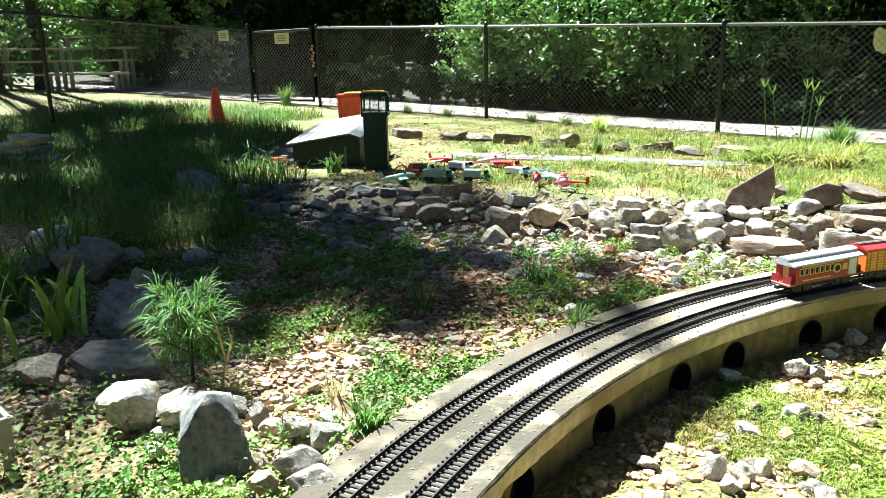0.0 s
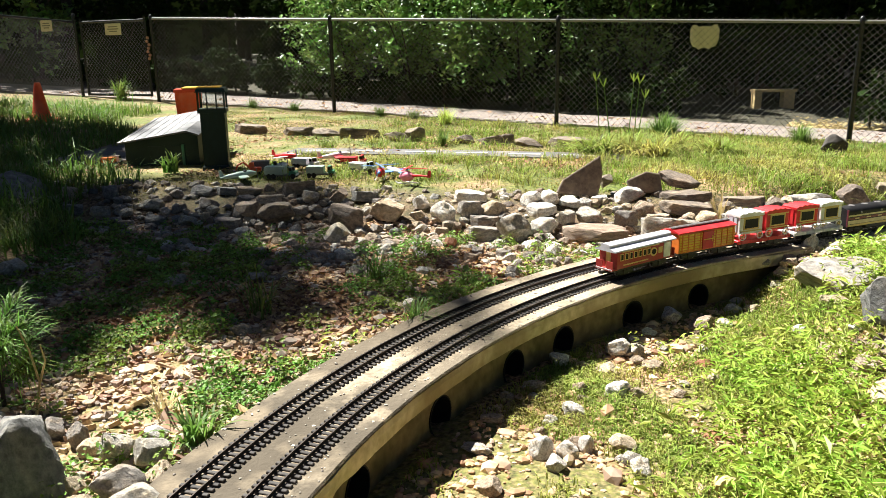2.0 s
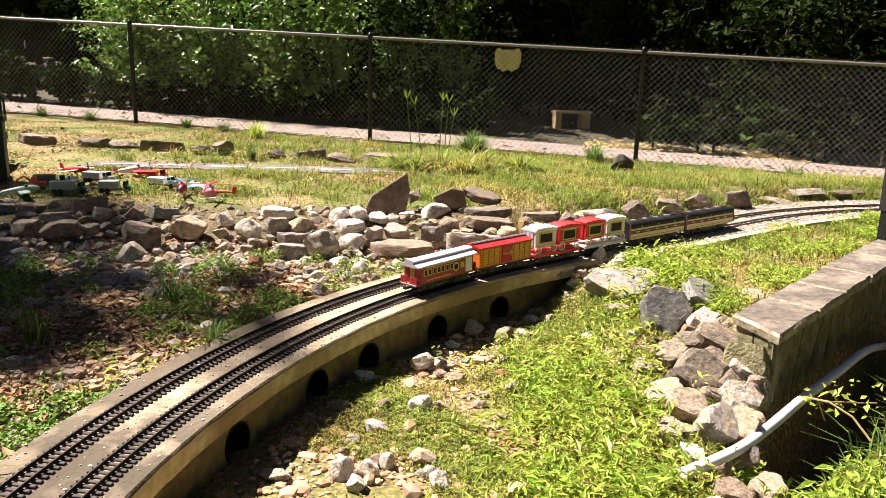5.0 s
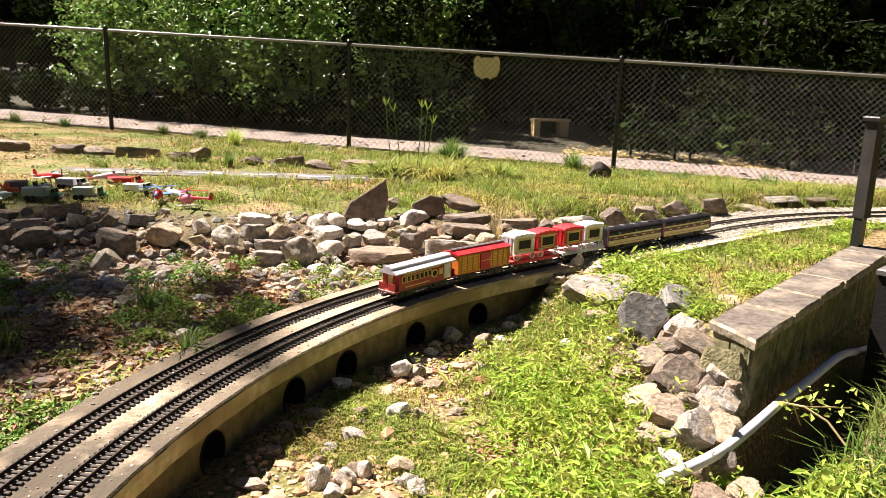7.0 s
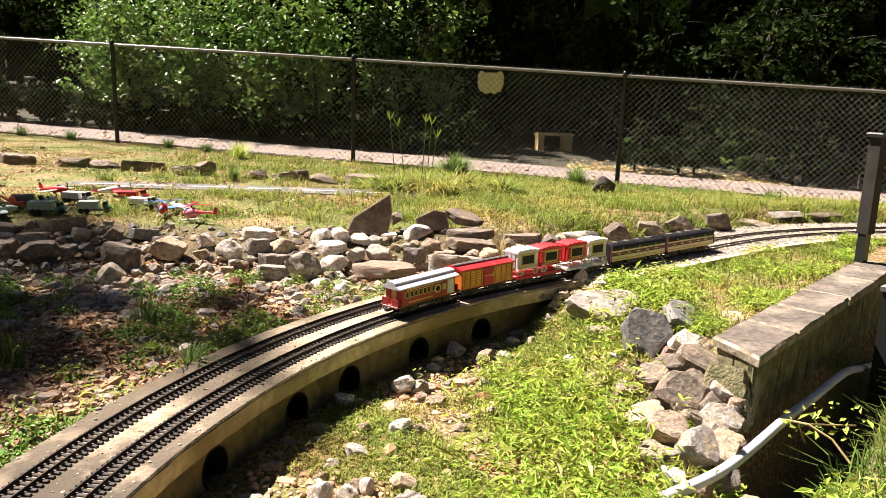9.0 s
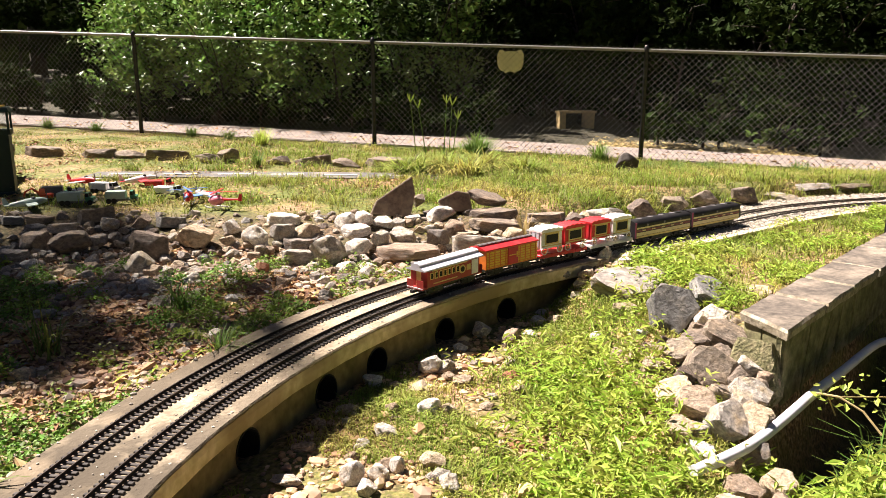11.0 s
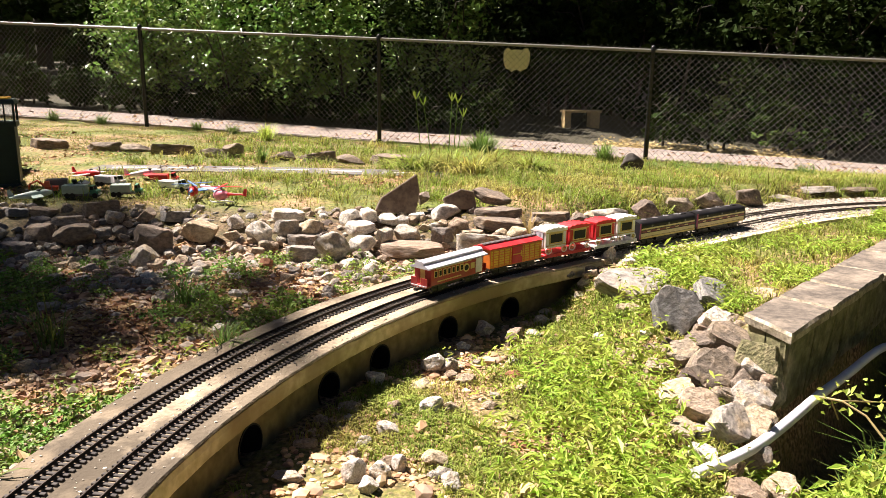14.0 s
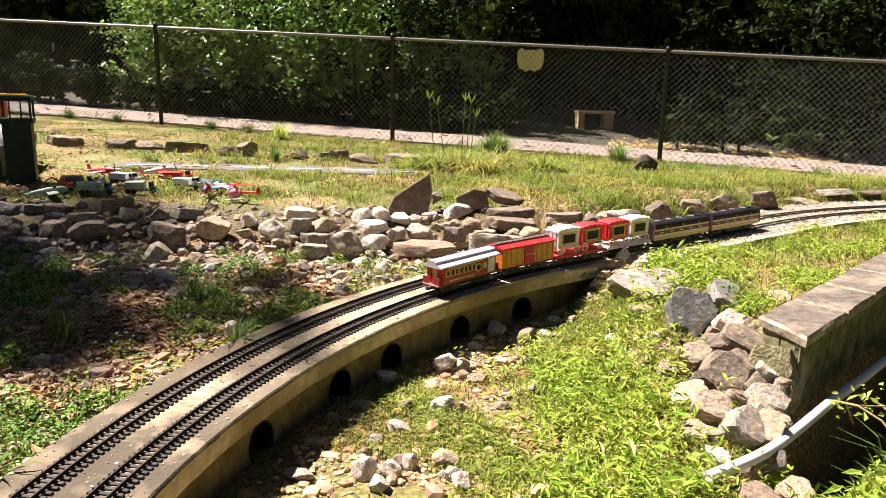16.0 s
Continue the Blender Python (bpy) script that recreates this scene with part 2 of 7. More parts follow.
POST_WOOD = mat("dark_painted_post", (0.020, 0.018, 0.016), (0.013, 0.012, 0.011), (0.035, 0.03, 0.026), 18, 6, 0.7, 0.5)
BENCH = mat("bleached_boards", (0.46, 0.42, 0.34), (0.36, 0.32, 0.25), rough=0.8, bump=0.3)
BOX_WOOD = mat("tan_bench_wood", (0.55, 0.42, 0.21), (0.40, 0.29, 0.13), rough=0.8)
CRATE = mat("grey_beige_plastic", (0.42, 0.38, 0.30), (0.34, 0.30, 0.23), rough=0.6)
GLASS = bpy.data.materials.new("window_glass")
GLASS.use_nodes = True
gb = GLASS.node_tree.nodes["Principled BSDF"]
gb.inputs["Base Color"].default_value = (0.75, 0.8, 0.8, 1)
gb.inputs["Transmission Weight"].default_value, gb.inputs["Roughness"].default_value, gb.inputs["IOR"].default_value = 1.0, 0.05, 1.1


def paint(name, c, rough=0.4):
    return mat(name, c, tuple(v * 0.82 for v in c), tuple(v * 0.7 + 0.03 for v in c), 40, 18, rough, 0.05, wear=0.1)


T_BLACK = paint("train_black", (0.014, 0.013, 0.014), 0.42)
T_CREAM = paint("train_cream", (0.62, 0.52, 0.30))
T_MAROON = paint("train_maroon", (0.16, 0.03, 0.05))
T_RED = paint("train_red", (0.58, 0.025, 0.03))
T_DKRED = paint("coach_red", (0.34, 0.035, 0.03))
T_ORANGE = paint("boxcar_orange", (0.72, 0.20, 0.03))
T_YELLOW = paint("boxcar_yellow", (0.78, 0.52, 0.05))
T_WHITE = paint("wagon_white", (0.78, 0.76, 0.76))
T_SILVER = paint("coach_roof_silver", (0.56, 0.55, 0.62), 0.35)
T_GOLD = paint("gold_trim", (0.62, 0.46, 0.16))
T_GREY = paint("running_board_grey", (0.16, 0.15, 0.15))
T_STEEL = mat("wheel_steel", (0.25, 0.24, 0.24), rough=0.35, metal=0.8, bump=0)
T_BLUE = paint("toy_blue", (0.10, 0.22, 0.52))
T_GREEN = paint("toy_green", (0.05, 0.20, 0.12))
T_PALE = paint("toy_pale_green", (0.42, 0.52, 0.46))
T_PINK = paint("toy_pink", (0.80, 0.25, 0.34))

# ---- mesh tools ----


class Shape:
    """Collects the faces of one mesh."""

    def __init__(self):
        self.v, self.f = [], []

    def add(self, verts, faces):
        k = len(self.v)
        self.v += [tuple(p) for p in verts]
        self.f += [tuple(k + i for i in q) for q in faces]
        return self

    def box(self, c, size, m=None, taper=1.0, edge=0.0):
        """A box with its upper edges bevelled by edge."""
        x, y, z = (s / 2 for s in size)
        if edge:
            rings = [(-z, 0.0), (z - edge, 0.0), (z, edge)]
        else:
            rings = [(-z, 0.0), (z, 0.0)]
        pts = []
        for h, inset in rings:
            k = taper if h > 0 else 1.0
            pts += [(sx * (x * k - inset), sy * (y * k - inset), h) for sx, sy in ((-1, -1), (1, -1), (1, 1), (-1, 1))]
        fs = [(3, 2, 1, 0)]
        for r in range(len(rings) - 1):
            fs += [(4 * r + i, 4 * r + (i + 1) % 4, 4 * r + 4 + (i + 1) % 4, 4 * r + 4 + i) for i in range(4)]
        k = 4 * (len(rings) - 1)
        fs.append((k, k + 1, k + 2, k + 3))
        pts = [Vector(p) for p in pts]
        if m is not None:
            pts = [m @ p for p in pts]
        return self.add([p + Vector(c) for p in pts], fs)

    def rod(self, a, b, r, n=8, r2=None, caps=True):
        a, b = Vector(a), Vector(b)
        r2 = r if r2 is None else r2
        w = (b - a).normalized()
        u = w.orthogonal().normalized()
        v = w.cross(u)
        ring = [u * math.cos(2 * math.pi * i / n) + v * math.sin(2 * math.pi * i / n) for i in range(n)]
        fs = [(i, (i + 1) % n, n + (i + 1) % n, n + i) for i in range(n)]
        if caps:
            fs += [tuple(range(n - 1, -1, -1)), tuple(range(n, 2 * n))]
        return self.add([a + q * r for q in ring] + [b + q * r2 for q in ring], fs)

    def tube(self, path, r, n=8):
        """A tube of radius r (or one radius a point) along a path."""
        path = [Vector(p) for p in path]
        rs = r if isinstance(r, (list, tuple)) else [r] * len(path)
        pts, fs, u = [], [], None
        for i, p in enumerate(path):
            w = (path[min(i + 1, len(path) - 1)] - path[max(i - 1, 0)]).normalized()
            u = w.orthogonal().normalized() if u is None else (u - w * u.dot(w)).normalized()
            v = w.cross(u)
            pts += [p + (u * math.cos(2 * math.pi * k / n) + v * math.sin(2 * math.pi * k / n)) * rs[i] for k in range(n)]
        for i in range(len(path) - 1):
            fs += [(i * n + k, i * n + (k + 1) % n, (i + 1) * n + (k + 1) % n, (i + 1) * n + k) for k in range(n)]
        fs += [tuple(range(n - 1, -1, -1)), tuple(range((len(path) - 1) * n, len(path) * n))]
        return self.add(pts, fs)

    def sweep(self, profile, frames, closed=True, caps=True):
        """A profile of (offset, height) points drawn along frames of (point, side vector)."""
        n = len(profile)
        pts, fs = [], []
        for p, side in frames:
            pts += [Vector((p[0], p[1], 0)) + Vector((side[0], side[1], 0)) * o + Vector((0, 0, h)) for o, h in profile]
        for i in range(len(frames) - 1):
            for k in range(n if closed else n - 1):
                j = (k + 1) % n
                fs.append((i * n + k, (i + 1) * n + k, (i + 1) * n + j, i * n + j))
        if closed and caps:
            fs += [tuple(range(n)), tuple(range(len(pts) - 1, len(pts) - n - 1, -1))]
        return self.add(pts, fs)

    def lathe(self, profile, c=(0, 0, 0), n=16):
        """A turned form: (radius, height) points round the z axis at c."""
        pts, fs = [], []
        for r, h in profile:
            pts += [(c[0] + r * math.cos(2 * math.pi * k / n), c[1] + r * math.sin(2 * math.pi * k / n), c[2] + h) for k in range(n)]
        for i in range(len(profile) - 1):
            fs += [(i * n + k, i * n + (k + 1) % n, (i + 1) * n + (k + 1) % n, (i + 1) * n + k) for k in range(n)]
        fs += [tuple(range(n - 1, -1, -1)), tuple(range((len(profile) - 1) * n, len(profile) * n))]
        return self.add(pts, fs)

    def prism(self, poly, a, b, axis="x"):
        """A flat outline drawn out from a to b along an axis."""
        n = len(poly)

        def place(p, h):
            return {"x": (h, p[0], p[1]), "y": (p[0], h, p[1]), "z": (p[0], p[1], h)}[axis]
        return self.add([place(p, a) for p in poly] + [place(p, b) for p in poly],
                        [(i, (i + 1) % n, n + (i + 1) % n, n + i) for i in range(n)] + [tuple(range(n - 1, -1, -1)), tuple(range(n, 2 * n))])


def mesh_of(name, shape, material, smooth=0.0):
    me = bpy.data.meshes.new(name)
    me.from_pydata(shape.v, [], shape.f)
    bm = bmesh.new()
    bm.from_mesh(me)
    if len(bm.faces) < 60000:
        bmesh.ops.recalc_face_normals(bm, faces=bm.faces)
    bm.to_mesh(me)
    bm.free()
    if smooth:
        me.polygons.foreach_set("use_smooth", [True] * len(me.polygons))
        me.set_sharp_from_angle(angle=radians(smooth))
    me.materials.append(material)
    return me


def part(name, shape, material, parent=None, label="", smooth=0.0, at=None):
    """One mesh object, under a thing or a part."""
    ob = new(name, mesh_of(name, shape, material, smooth) if isinstance(shape, Shape) else shape)
    if parent:
        ob.parent = parent
    if at is not None:
        ob.matrix_basis = at
    return tagged(ob, label)


def thing(name, label, category, m=None, group="", kind=""):
    ob = new(name)
    ob.empty_display_size = 0.1
    if m is not None:
        ob.matrix_basis = m
    return tagged(ob, label, category, group, kind)


def raw(name, verts, faces, material, smooth=False):
    """A big mesh from number arrays."""
    me = bpy.data.meshes.new(name)
    me.from_pydata(np.asarray(verts).tolist(), [], np.asarray(faces).tolist() if not isinstance(faces, list) else faces)
    if smooth:
        me.polygons.foreach_set("use_smooth", [True] * len(me.polygons))
    me.materials.append(material)
    return new(name, me)


rng = np.random.default_rng(7)


def ease(a, b, x):
    t = np.clip((np.asarray(x, float) - a) / (b - a), 0, 1)
    return t * t * (3 - 2 * t)


# ---- the line of the railway ----
RC, RR, A_START, A_END, STRAIGHT, R_FAR = (2.71, 1.19), 3.487, radians(205), radians(127.5), 2.1, 3.5
S1 = (A_START - A_END) * RR
S2 = S1 + STRAIGHT
S3 = S2 + 2.6
_h = A_END - math.pi / 2
_p1 = (RC[0] + RR * math.cos(A_END), RC[1] + RR * math.sin(A_END))
_p2 = (_p1[0] + STRAIGHT * math.cos(_h), _p1[1] + STRAIGHT * math.sin(_h))
_c2 = (_p2[0] + R_FAR * math.sin(_h), _p2[1] - R_FAR * math.cos(_h))


def line(s, off=0.0):
    """The place at s metres along the railway, off metres to its right, and the heading."""
    if s < S1:
        a = A_START - s / RR
        p, h = (RC[0] + RR * math.cos(a), RC[1] + RR * math.sin(a)), a - math.pi / 2
    elif s < S2:
        p, h = (_p1[0] + (s - S1) * math.cos(_h), _p1[1] + (s - S1) * math.sin(_h)), _h
    else:
        a = _h + math.pi / 2 - (s - S2) / R_FAR
        p, h = (_c2[0] + R_FAR * math.cos(a), _c2[1] + R_FAR * math.sin(a)), a - math.pi / 2
    return (p[0] + off * math.sin(h), p[1] - off * math.cos(h)), h


def frames_on(s0, s1, step, off=0.0):
    n = max(2, int((s1 - s0) / step) + 1)
    out = []
    for s in np.linspace(s0, s1, n):
        p, h = line(float(s), off)
        out.append((p, (math.sin(h), -math.cos(h))))
    return out


_samples = [line(float(s)) for s in np.linspace(0, S3, 420)]
_LX = np.array([p[0] for p, h in _samples])
_LY = np.array([p[1] for p, h in _samples])
_LH = np.array([h for p, h in _samples])
_LS = np.linspace(0, S3, 420)


def beside(x, y):
    """Distance along the railway and to its right, for arrays of places."""
    x, y = np.atleast_1d(np.asarray(x, float)), np.atleast_1d(np.asarray(y, float))
    s, d = np.empty(x.shape), np.empty(x.shape)
    for k in range(0, len(x), 4000):
        xx, yy = x[k:k + 4000, None], y[k:k + 4000, None]
        i = ((xx - _LX) ** 2 + (yy - _LY) ** 2).argmin(1)
        s[k:k + 4000] = _LS[i]
        d[k:k + 4000] = (x[k:k + 4000] - _LX[i]) * np.sin(_LH[i]) - (y[k:k + 4000] - _LY[i]) * np.cos(_LH[i])
    return s, d


TOP = 0.40          # upper face of the viaduct
SLAB_END = 5.14     # where the viaduct meets the bank
WALL_P, WALL_D = (1.354, 2.871), (0.683, 0.730)   # retaining wall: first corner and direction
FENCE_P, FENCE_D = (-0.68, 9.34), (0.978, -0.209)


def fence_z(x):
    return 0.49 - 0.0345 * (np.asarray(x) + 0.68)


def lumps(x, y, size, seed=0.0):
    x, y = np.atleast_1d(x), np.atleast_1d(y)
    return np.array([noise.noise((a / size + seed, b / size - seed, seed)) for a, b in zip(x.tolist(), y.tolist())])


def ground_z(x, y, rough=True):
    x, y = np.atleast_1d(np.asarray(x, float)), np.atleast_1d(np.asarray(y, float))
    s, d = beside(x, y)
    # in front of the viaduct
    zf = 0.185 - 0.07 * ease(0.3, 2.6, d)
    e2 = -(x - WALL_P[0]) * WALL_D[1] + (y - WALL_P[1]) * WALL_D[0]
    pile = 0.135 + 0.135 * np.clip(y - 2.1, 0, 1.8)
    zf = zf + np.clip(pile - zf, 0, 1) * ease(0.62, 1.0, x) * ease(-0.2, 0.0, e2)
    e1 = ((x - 0.93) * 1.0 + (y - 4.0) * 0.37) / 1.066
    zf = zf + (0.385 - zf) * ease(-0.05, 0.25, e1) * ease(-0.04, 0.08, e2)
    pit = ease(0.07, 0.2, -e2) * ease(0.54, 0.32, -e2) * ease(1.0, 1.5, x) * ease(0.9, 1.7, y) * (y < 8)
    zf = zf * (1 - pit) - 0.22 * pit
    # behind it
    ramp = np.minimum((y - 4.0) / 0.7, np.where(s > 4.6, (-d - 0.28) / 0.32, 9))
    zb = 0.352 + 0.178 * ease(0, 1, ramp)
    zb = np.maximum(zb, 0.352 + 0.16 * ease(2.6, 4.6, -x) * ease(1.5, 3.5, y))
    zb = zb - 0.05 * ease(0.9, 1.6, -x) * ease(2.4, 1.0, y)
    far = ease(5.4, 8.5, y)
    zb = zb * (1 - far) + fence_z(np.clip(x, -16, 9)) * far
    zb = np.where((s > 4.6) & (d > -0.55) & (d < 0), np.minimum(zb, 0.37 + 0.5 * np.clip(-d - 0.28, 0, 1)), zb)
    z = np.where(d > 0, zf, zb)
    z = np.where((d > -0.17) & (d < 0.13) & (s < SLAB_END + 0.2), 0.17, z)
    z = np.where((d > -0.32) & (d < 0.22) & (s >= SLAB_END - 0.05), 0.36, z)
    z = z + (0.16 - z) * ease(0.3, -0.5, y)
    # the walkway behind the fence lies a little into the ground
    off = -(x - FENCE_P[0]) * FENCE_D[1] + (y - FENCE_P[1]) * FENCE_D[0]
    z = z - 0.04 * ((off > 0.08) & (off < 1.42))
    z = z + 0.05 * np.clip(off - 1.5, 0, 30) * (off > 1.5)
    away = ease(14, 40, np.hypot(x, y - 4))
    if rough:
        z = z + (0.012 * lumps(x, y, 0.35) + 0.006 * lumps(x, y, 0.11, 3.3)) * (np.abs(d) > 0.22)
    return z * (1 - away) + 1.2 * away


def gz(x, y):
    return float(ground_z([x], [y], False)[0])

# ---- ground ----


def spread(a, b, fine, far, grow=1.35):
    """Grid lines: even between a and b, wider and wider outside."""
    mid = list(np.arange(a, b + fine / 2, fine))
    lo, hi, step = [], [], fine
    x = a
    while x > -far:
        step *= grow
        x -= step
        lo.append(x)
    step, x = fine, b
    while x < far:
        step *= grow
        x += step
        hi.append(x)
    return np.array(lo[::-1] + mid + hi)


gx, gy = spread(-4.6, 4.4, 0.05, 420), spread(-0.6, 9.6, 0.05, 420)
X, Y = np.meshgrid(gx, gy)
Z = ground_z(X.ravel(), Y.ravel())
nx, ny = len(gx), len(gy)
quad = np.arange((ny - 1) * nx).reshape(ny - 1, nx)[:, :-1].ravel()
ground = raw("ground", np.c_[X.ravel(), Y.ravel(), Z], np.c_[quad, quad + 1, quad + nx + 1, quad + nx], CONCRETE, True)
tagged(ground, "uneven garden soil with dry grass, moss and pebbles", "ground", kind="structure")
# kinds of soil: r dry lawn, g moss and weeds, b leaf humus and painted shade
S_, D_ = beside(X.ravel(), Y.ravel())
off_ = -(X.ravel() - FENCE_P[0]) * FENCE_D[1] + (Y.ravel() - FENCE_P[1]) * FENCE_D[0]
lawn = ease(4.45, 4.75, Y.ravel()) * (D_ < 0) * (off_ < 1.4)
lawn = np.maximum(lawn, ease(5.5, 5.9, S_) * (D_ > 0) * (X.ravel() > 1.2))
lawn = np.maximum(lawn, np.maximum(ease(1.35, 0.6, Y.ravel()), ease(3.6, 4.6, X.ravel()) * (D_ > 0)))
lawn = np.maximum(lawn, ease(-4.4, -5.4, X.ravel()) * (off_ < 1.4))
moss = np.where(D_ > 0, np.where(X.ravel() > 1.3, 0.55, 0.75), 0.5) * (1 - lawn)
mould_shade = ease(1.3, 1.6, off_)
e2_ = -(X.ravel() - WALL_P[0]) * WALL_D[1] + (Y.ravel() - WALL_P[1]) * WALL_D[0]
# pit floor darkened here to stand for the shade below the wall
mould_shade = np.maximum(mould_shade, 0.95 * ease(0.08, 0.2, -e2_) * ease(0.62, 0.42, -e2_) * ease(1.15, 1.5, X.ravel()) * (Y.ravel() < 6))
# dark bank soil, also standing for the shaded gaps between stones
mould_shade = np.maximum(mould_shade, 0.6 * ease(3.75, 4.05, Y.ravel()) * ease(4.85, 4.55, Y.ravel()) * (D_ < -0.26) * (X.ravel() < 1.3) * (X.ravel() > -4))
soil = np.c_[lawn, moss, mould_shade, np.ones(len(lawn))].astype(np.float32)
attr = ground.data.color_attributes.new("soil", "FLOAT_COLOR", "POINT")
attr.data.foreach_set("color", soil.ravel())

gm = bpy.data.materials.new("garden_soil")
gm.use_nodes = True
gt = gm.node_tree
GL = gt.links.new
gco = gt.nodes.new("ShaderNodeTexCoord")
gat = gt.nodes.new("ShaderNodeAttribute")
gat.attribute_name = "soil"
gsep = gt.nodes.new("ShaderNodeSeparateColor")
GL(gat.outputs["Color"], gsep.inputs[0])


def gnoise(scale, detail=6.0):
    n = gt.nodes.new("ShaderNodeTexNoise")
    n.inputs["Scale"].default_value, n.inputs["Detail"].default_value = scale, detail
    GL(gco.outputs["Object"], n.inputs["Vector"])
    return n.outputs["Fac"]


def gramp(fac, *stops):
    r = gt.nodes.new("ShaderNodeValToRGB")
    while len(r.color_ramp.elements) < len(stops):
        r.color_ramp.elements.new(0.5)
    for e, (p, c) in zip(r.color_ramp.elements, stops):
        e.position, e.color = p, (*c, 1)
    GL(fac, r.inputs["Fac"])
    return r.outputs["Color"]


def gmix(fac, a, b):
    m = gt.nodes.new("ShaderNodeMix")
    m.data_type = "RGBA"
    GL(fac, m.inputs["Factor"])
    GL(a, m.inputs["A"])
    GL(b, m.inputs["B"])
    return m.outputs["Result"]


def gtimes(a, b):
    m = gt.nodes.new("ShaderNodeMath")
    m.operation = "MULTIPLY"
    GL(a, m.inputs[0])
    GL(b, m.inputs[1])
    return m.outputs[0]


earth = gramp(gnoise(60, 10), (0.38, (0.05, 0.027, 0.014)), (0.5, (0.21, 0.118, 0.06)), (0.62, (0.46, 0.30, 0.175)))
dry = gramp(gnoise(44, 10), (0.38, (0.04, 0.027, 0.009)), (0.5, (0.15, 0.10, 0.032)), (0.62, (0.40, 0.265, 0.13)))
mossc = gramp(gnoise(48, 9), (0.35, (0.045, 0.058, 0.010)), (0.65, (0.17, 0.18, 0.036)))
mould_shade_c = gramp(gnoise(20), (0.35, (0.018, 0.016, 0.008)), (0.65, (0.055, 0.048, 0.022)))
patch = gramp(gnoise(3.2, 8), (0.42, (0, 0, 0)), (0.56, (1, 1, 1)))
bare = gramp(gnoise(1.7, 7), (0.55, (0, 0, 0)), (0.68, (1, 1, 1)))
col = gmix(gtimes(gsep.outputs[1], patch), earth, mossc)
turf = gramp(gnoise(1.3, 9), (0.38, (0, 0, 0)), (0.6, (1, 1, 1)))
turfc = gramp(gnoise(40, 9), (0.34, (0.035, 0.05, 0.006)), (0.66, (0.15, 0.18, 0.022)))
barec = gramp(gnoise(40, 9), (0.34, (0.11, 0.06, 0.026)), (0.66, (0.40, 0.26, 0.135)))
col = gmix(gsep.outputs[0], col, gmix(bare, gmix(turf, dry, turfc), barec))
col = gmix(gsep.outputs[2], col, mould_shade_c)
gbs = gt.nodes["Principled BSDF"]
GL(col, gbs.inputs["Base Color"])
gbs.inputs["Roughness"].default_value = 0.95
gbp = gt.nodes.new("ShaderNodeBump")
gbp.inputs["Strength"].default_value, gbp.inputs["Distance"].default_value = 0.8, 0.012
GL(gnoise(55), gbp.inputs["Height"])
GL(gbp.outputs["Normal"], gbs.inputs["Normal"])
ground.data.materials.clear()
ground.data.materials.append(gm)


def at_fence(k, off=0.0):
    """A place k metres along the fence from its middle post, off metres behind it."""
    return FENCE_P[0] + FENCE_D[0] * k - FENCE_D[1] * off, FENCE_P[1] + FENCE_D[1] * k + FENCE_D[0] * off


# walkway behind the fence
walk_shape = Shape()
fr = []
for k in np.linspace(-22, 16, 77):
    p = at_fence(k)
    z = float(fence_z(min(max(p[0], -16), 9)))
    fr.append((p, z, 0.03 * math.sin(k * 1.7) + 0.02 * math.sin(k * 4.1)))
for (p, z, w), (q, z2, w2) in zip(fr, fr[1:]):
    n = (-FENCE_D[1], FENCE_D[0])
    o = [(0.10 + w, -0.02), (0.10 + w, 0.012), (1.38 + w, 0.02), (1.38 + w, -0.02)]
    o2 = [(0.10 + w2, -0.02), (0.10 + w2, 0.012), (1.38 + w2, 0.02), (1.38 + w2, -0.02)]
    walk_shape.add([(p[0] + n[0] * a, p[1] + n[1] * a, z + b) for a, b in o] + [(q[0] + n[0] * a, q[1] + n[1] * a, z2 + b) for a, b in o2],
                   [(i, i + 1, i + 5, i + 4) for i in range(3)])
tagged(part("pavement", walk_shape, PATHMAT), "pale sunlit walkway of packed fines behind the fence", "path", kind="structure")

# ---- viaduct ----
viaduct = thing("railway_viaduct", "low curved concrete viaduct with round drain openings and a stained deck", "viaduct")
deck = Shape().sweep([(-0.213, TOP - 0.075), (-0.213, TOP - 0.006), (-0.207, TOP), (0.176, TOP), (0.180, TOP - 0.005), (0.178, TOP - 0.011), (0.10, TOP - 0.012), (0.10, TOP - 0.075)], frames_on(-1.6, SLAB_END, 0.05))
for i, (x, y, z) in enumerate(deck.v):
    w = noise.noise((x * 9, y * 9, z * 9)) * 0.004
    deck.v[i] = (x + w, y + w, z + (w * 0.6 if z > TOP - 0.02 else w * 1.6))
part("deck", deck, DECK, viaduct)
lip = Shape().sweep([(0.105, TOP - 0.074), (0.105, TOP - 0.013), (0.1785, TOP - 0.013), (0.181, TOP - 0.03), (0.177, TOP - 0.068), (0.170, TOP - 0.074)], frames_on(-1.6, SLAB_END, 0.04))
for i, (x, y, z) in enumerate(lip.v):
    w = noise.noise((x * 13, y * 13, z * 13)) * 0.008 + min(0, noise.noise((x * 31, y * 31, z * 17)) + 0.25) * 0.012
    lip.v[i] = (x + w, y + w, z)
part("fascia", lip, FASCIA, viaduct, "stained front edge of the deck, paled for bounced light")
# front wall with its openings
HOLES, HR, HZ, WF = (1.63, 2.145, 2.65, 3.14, 3.485, 3.97, 4.425), 0.070, 0.224, 0.132
Z0, Z1 = 0.10, TOP - 0.074


def on_wall(s, z, off):
    p, h = line(s, off)
    return (p[0], p[1], z)


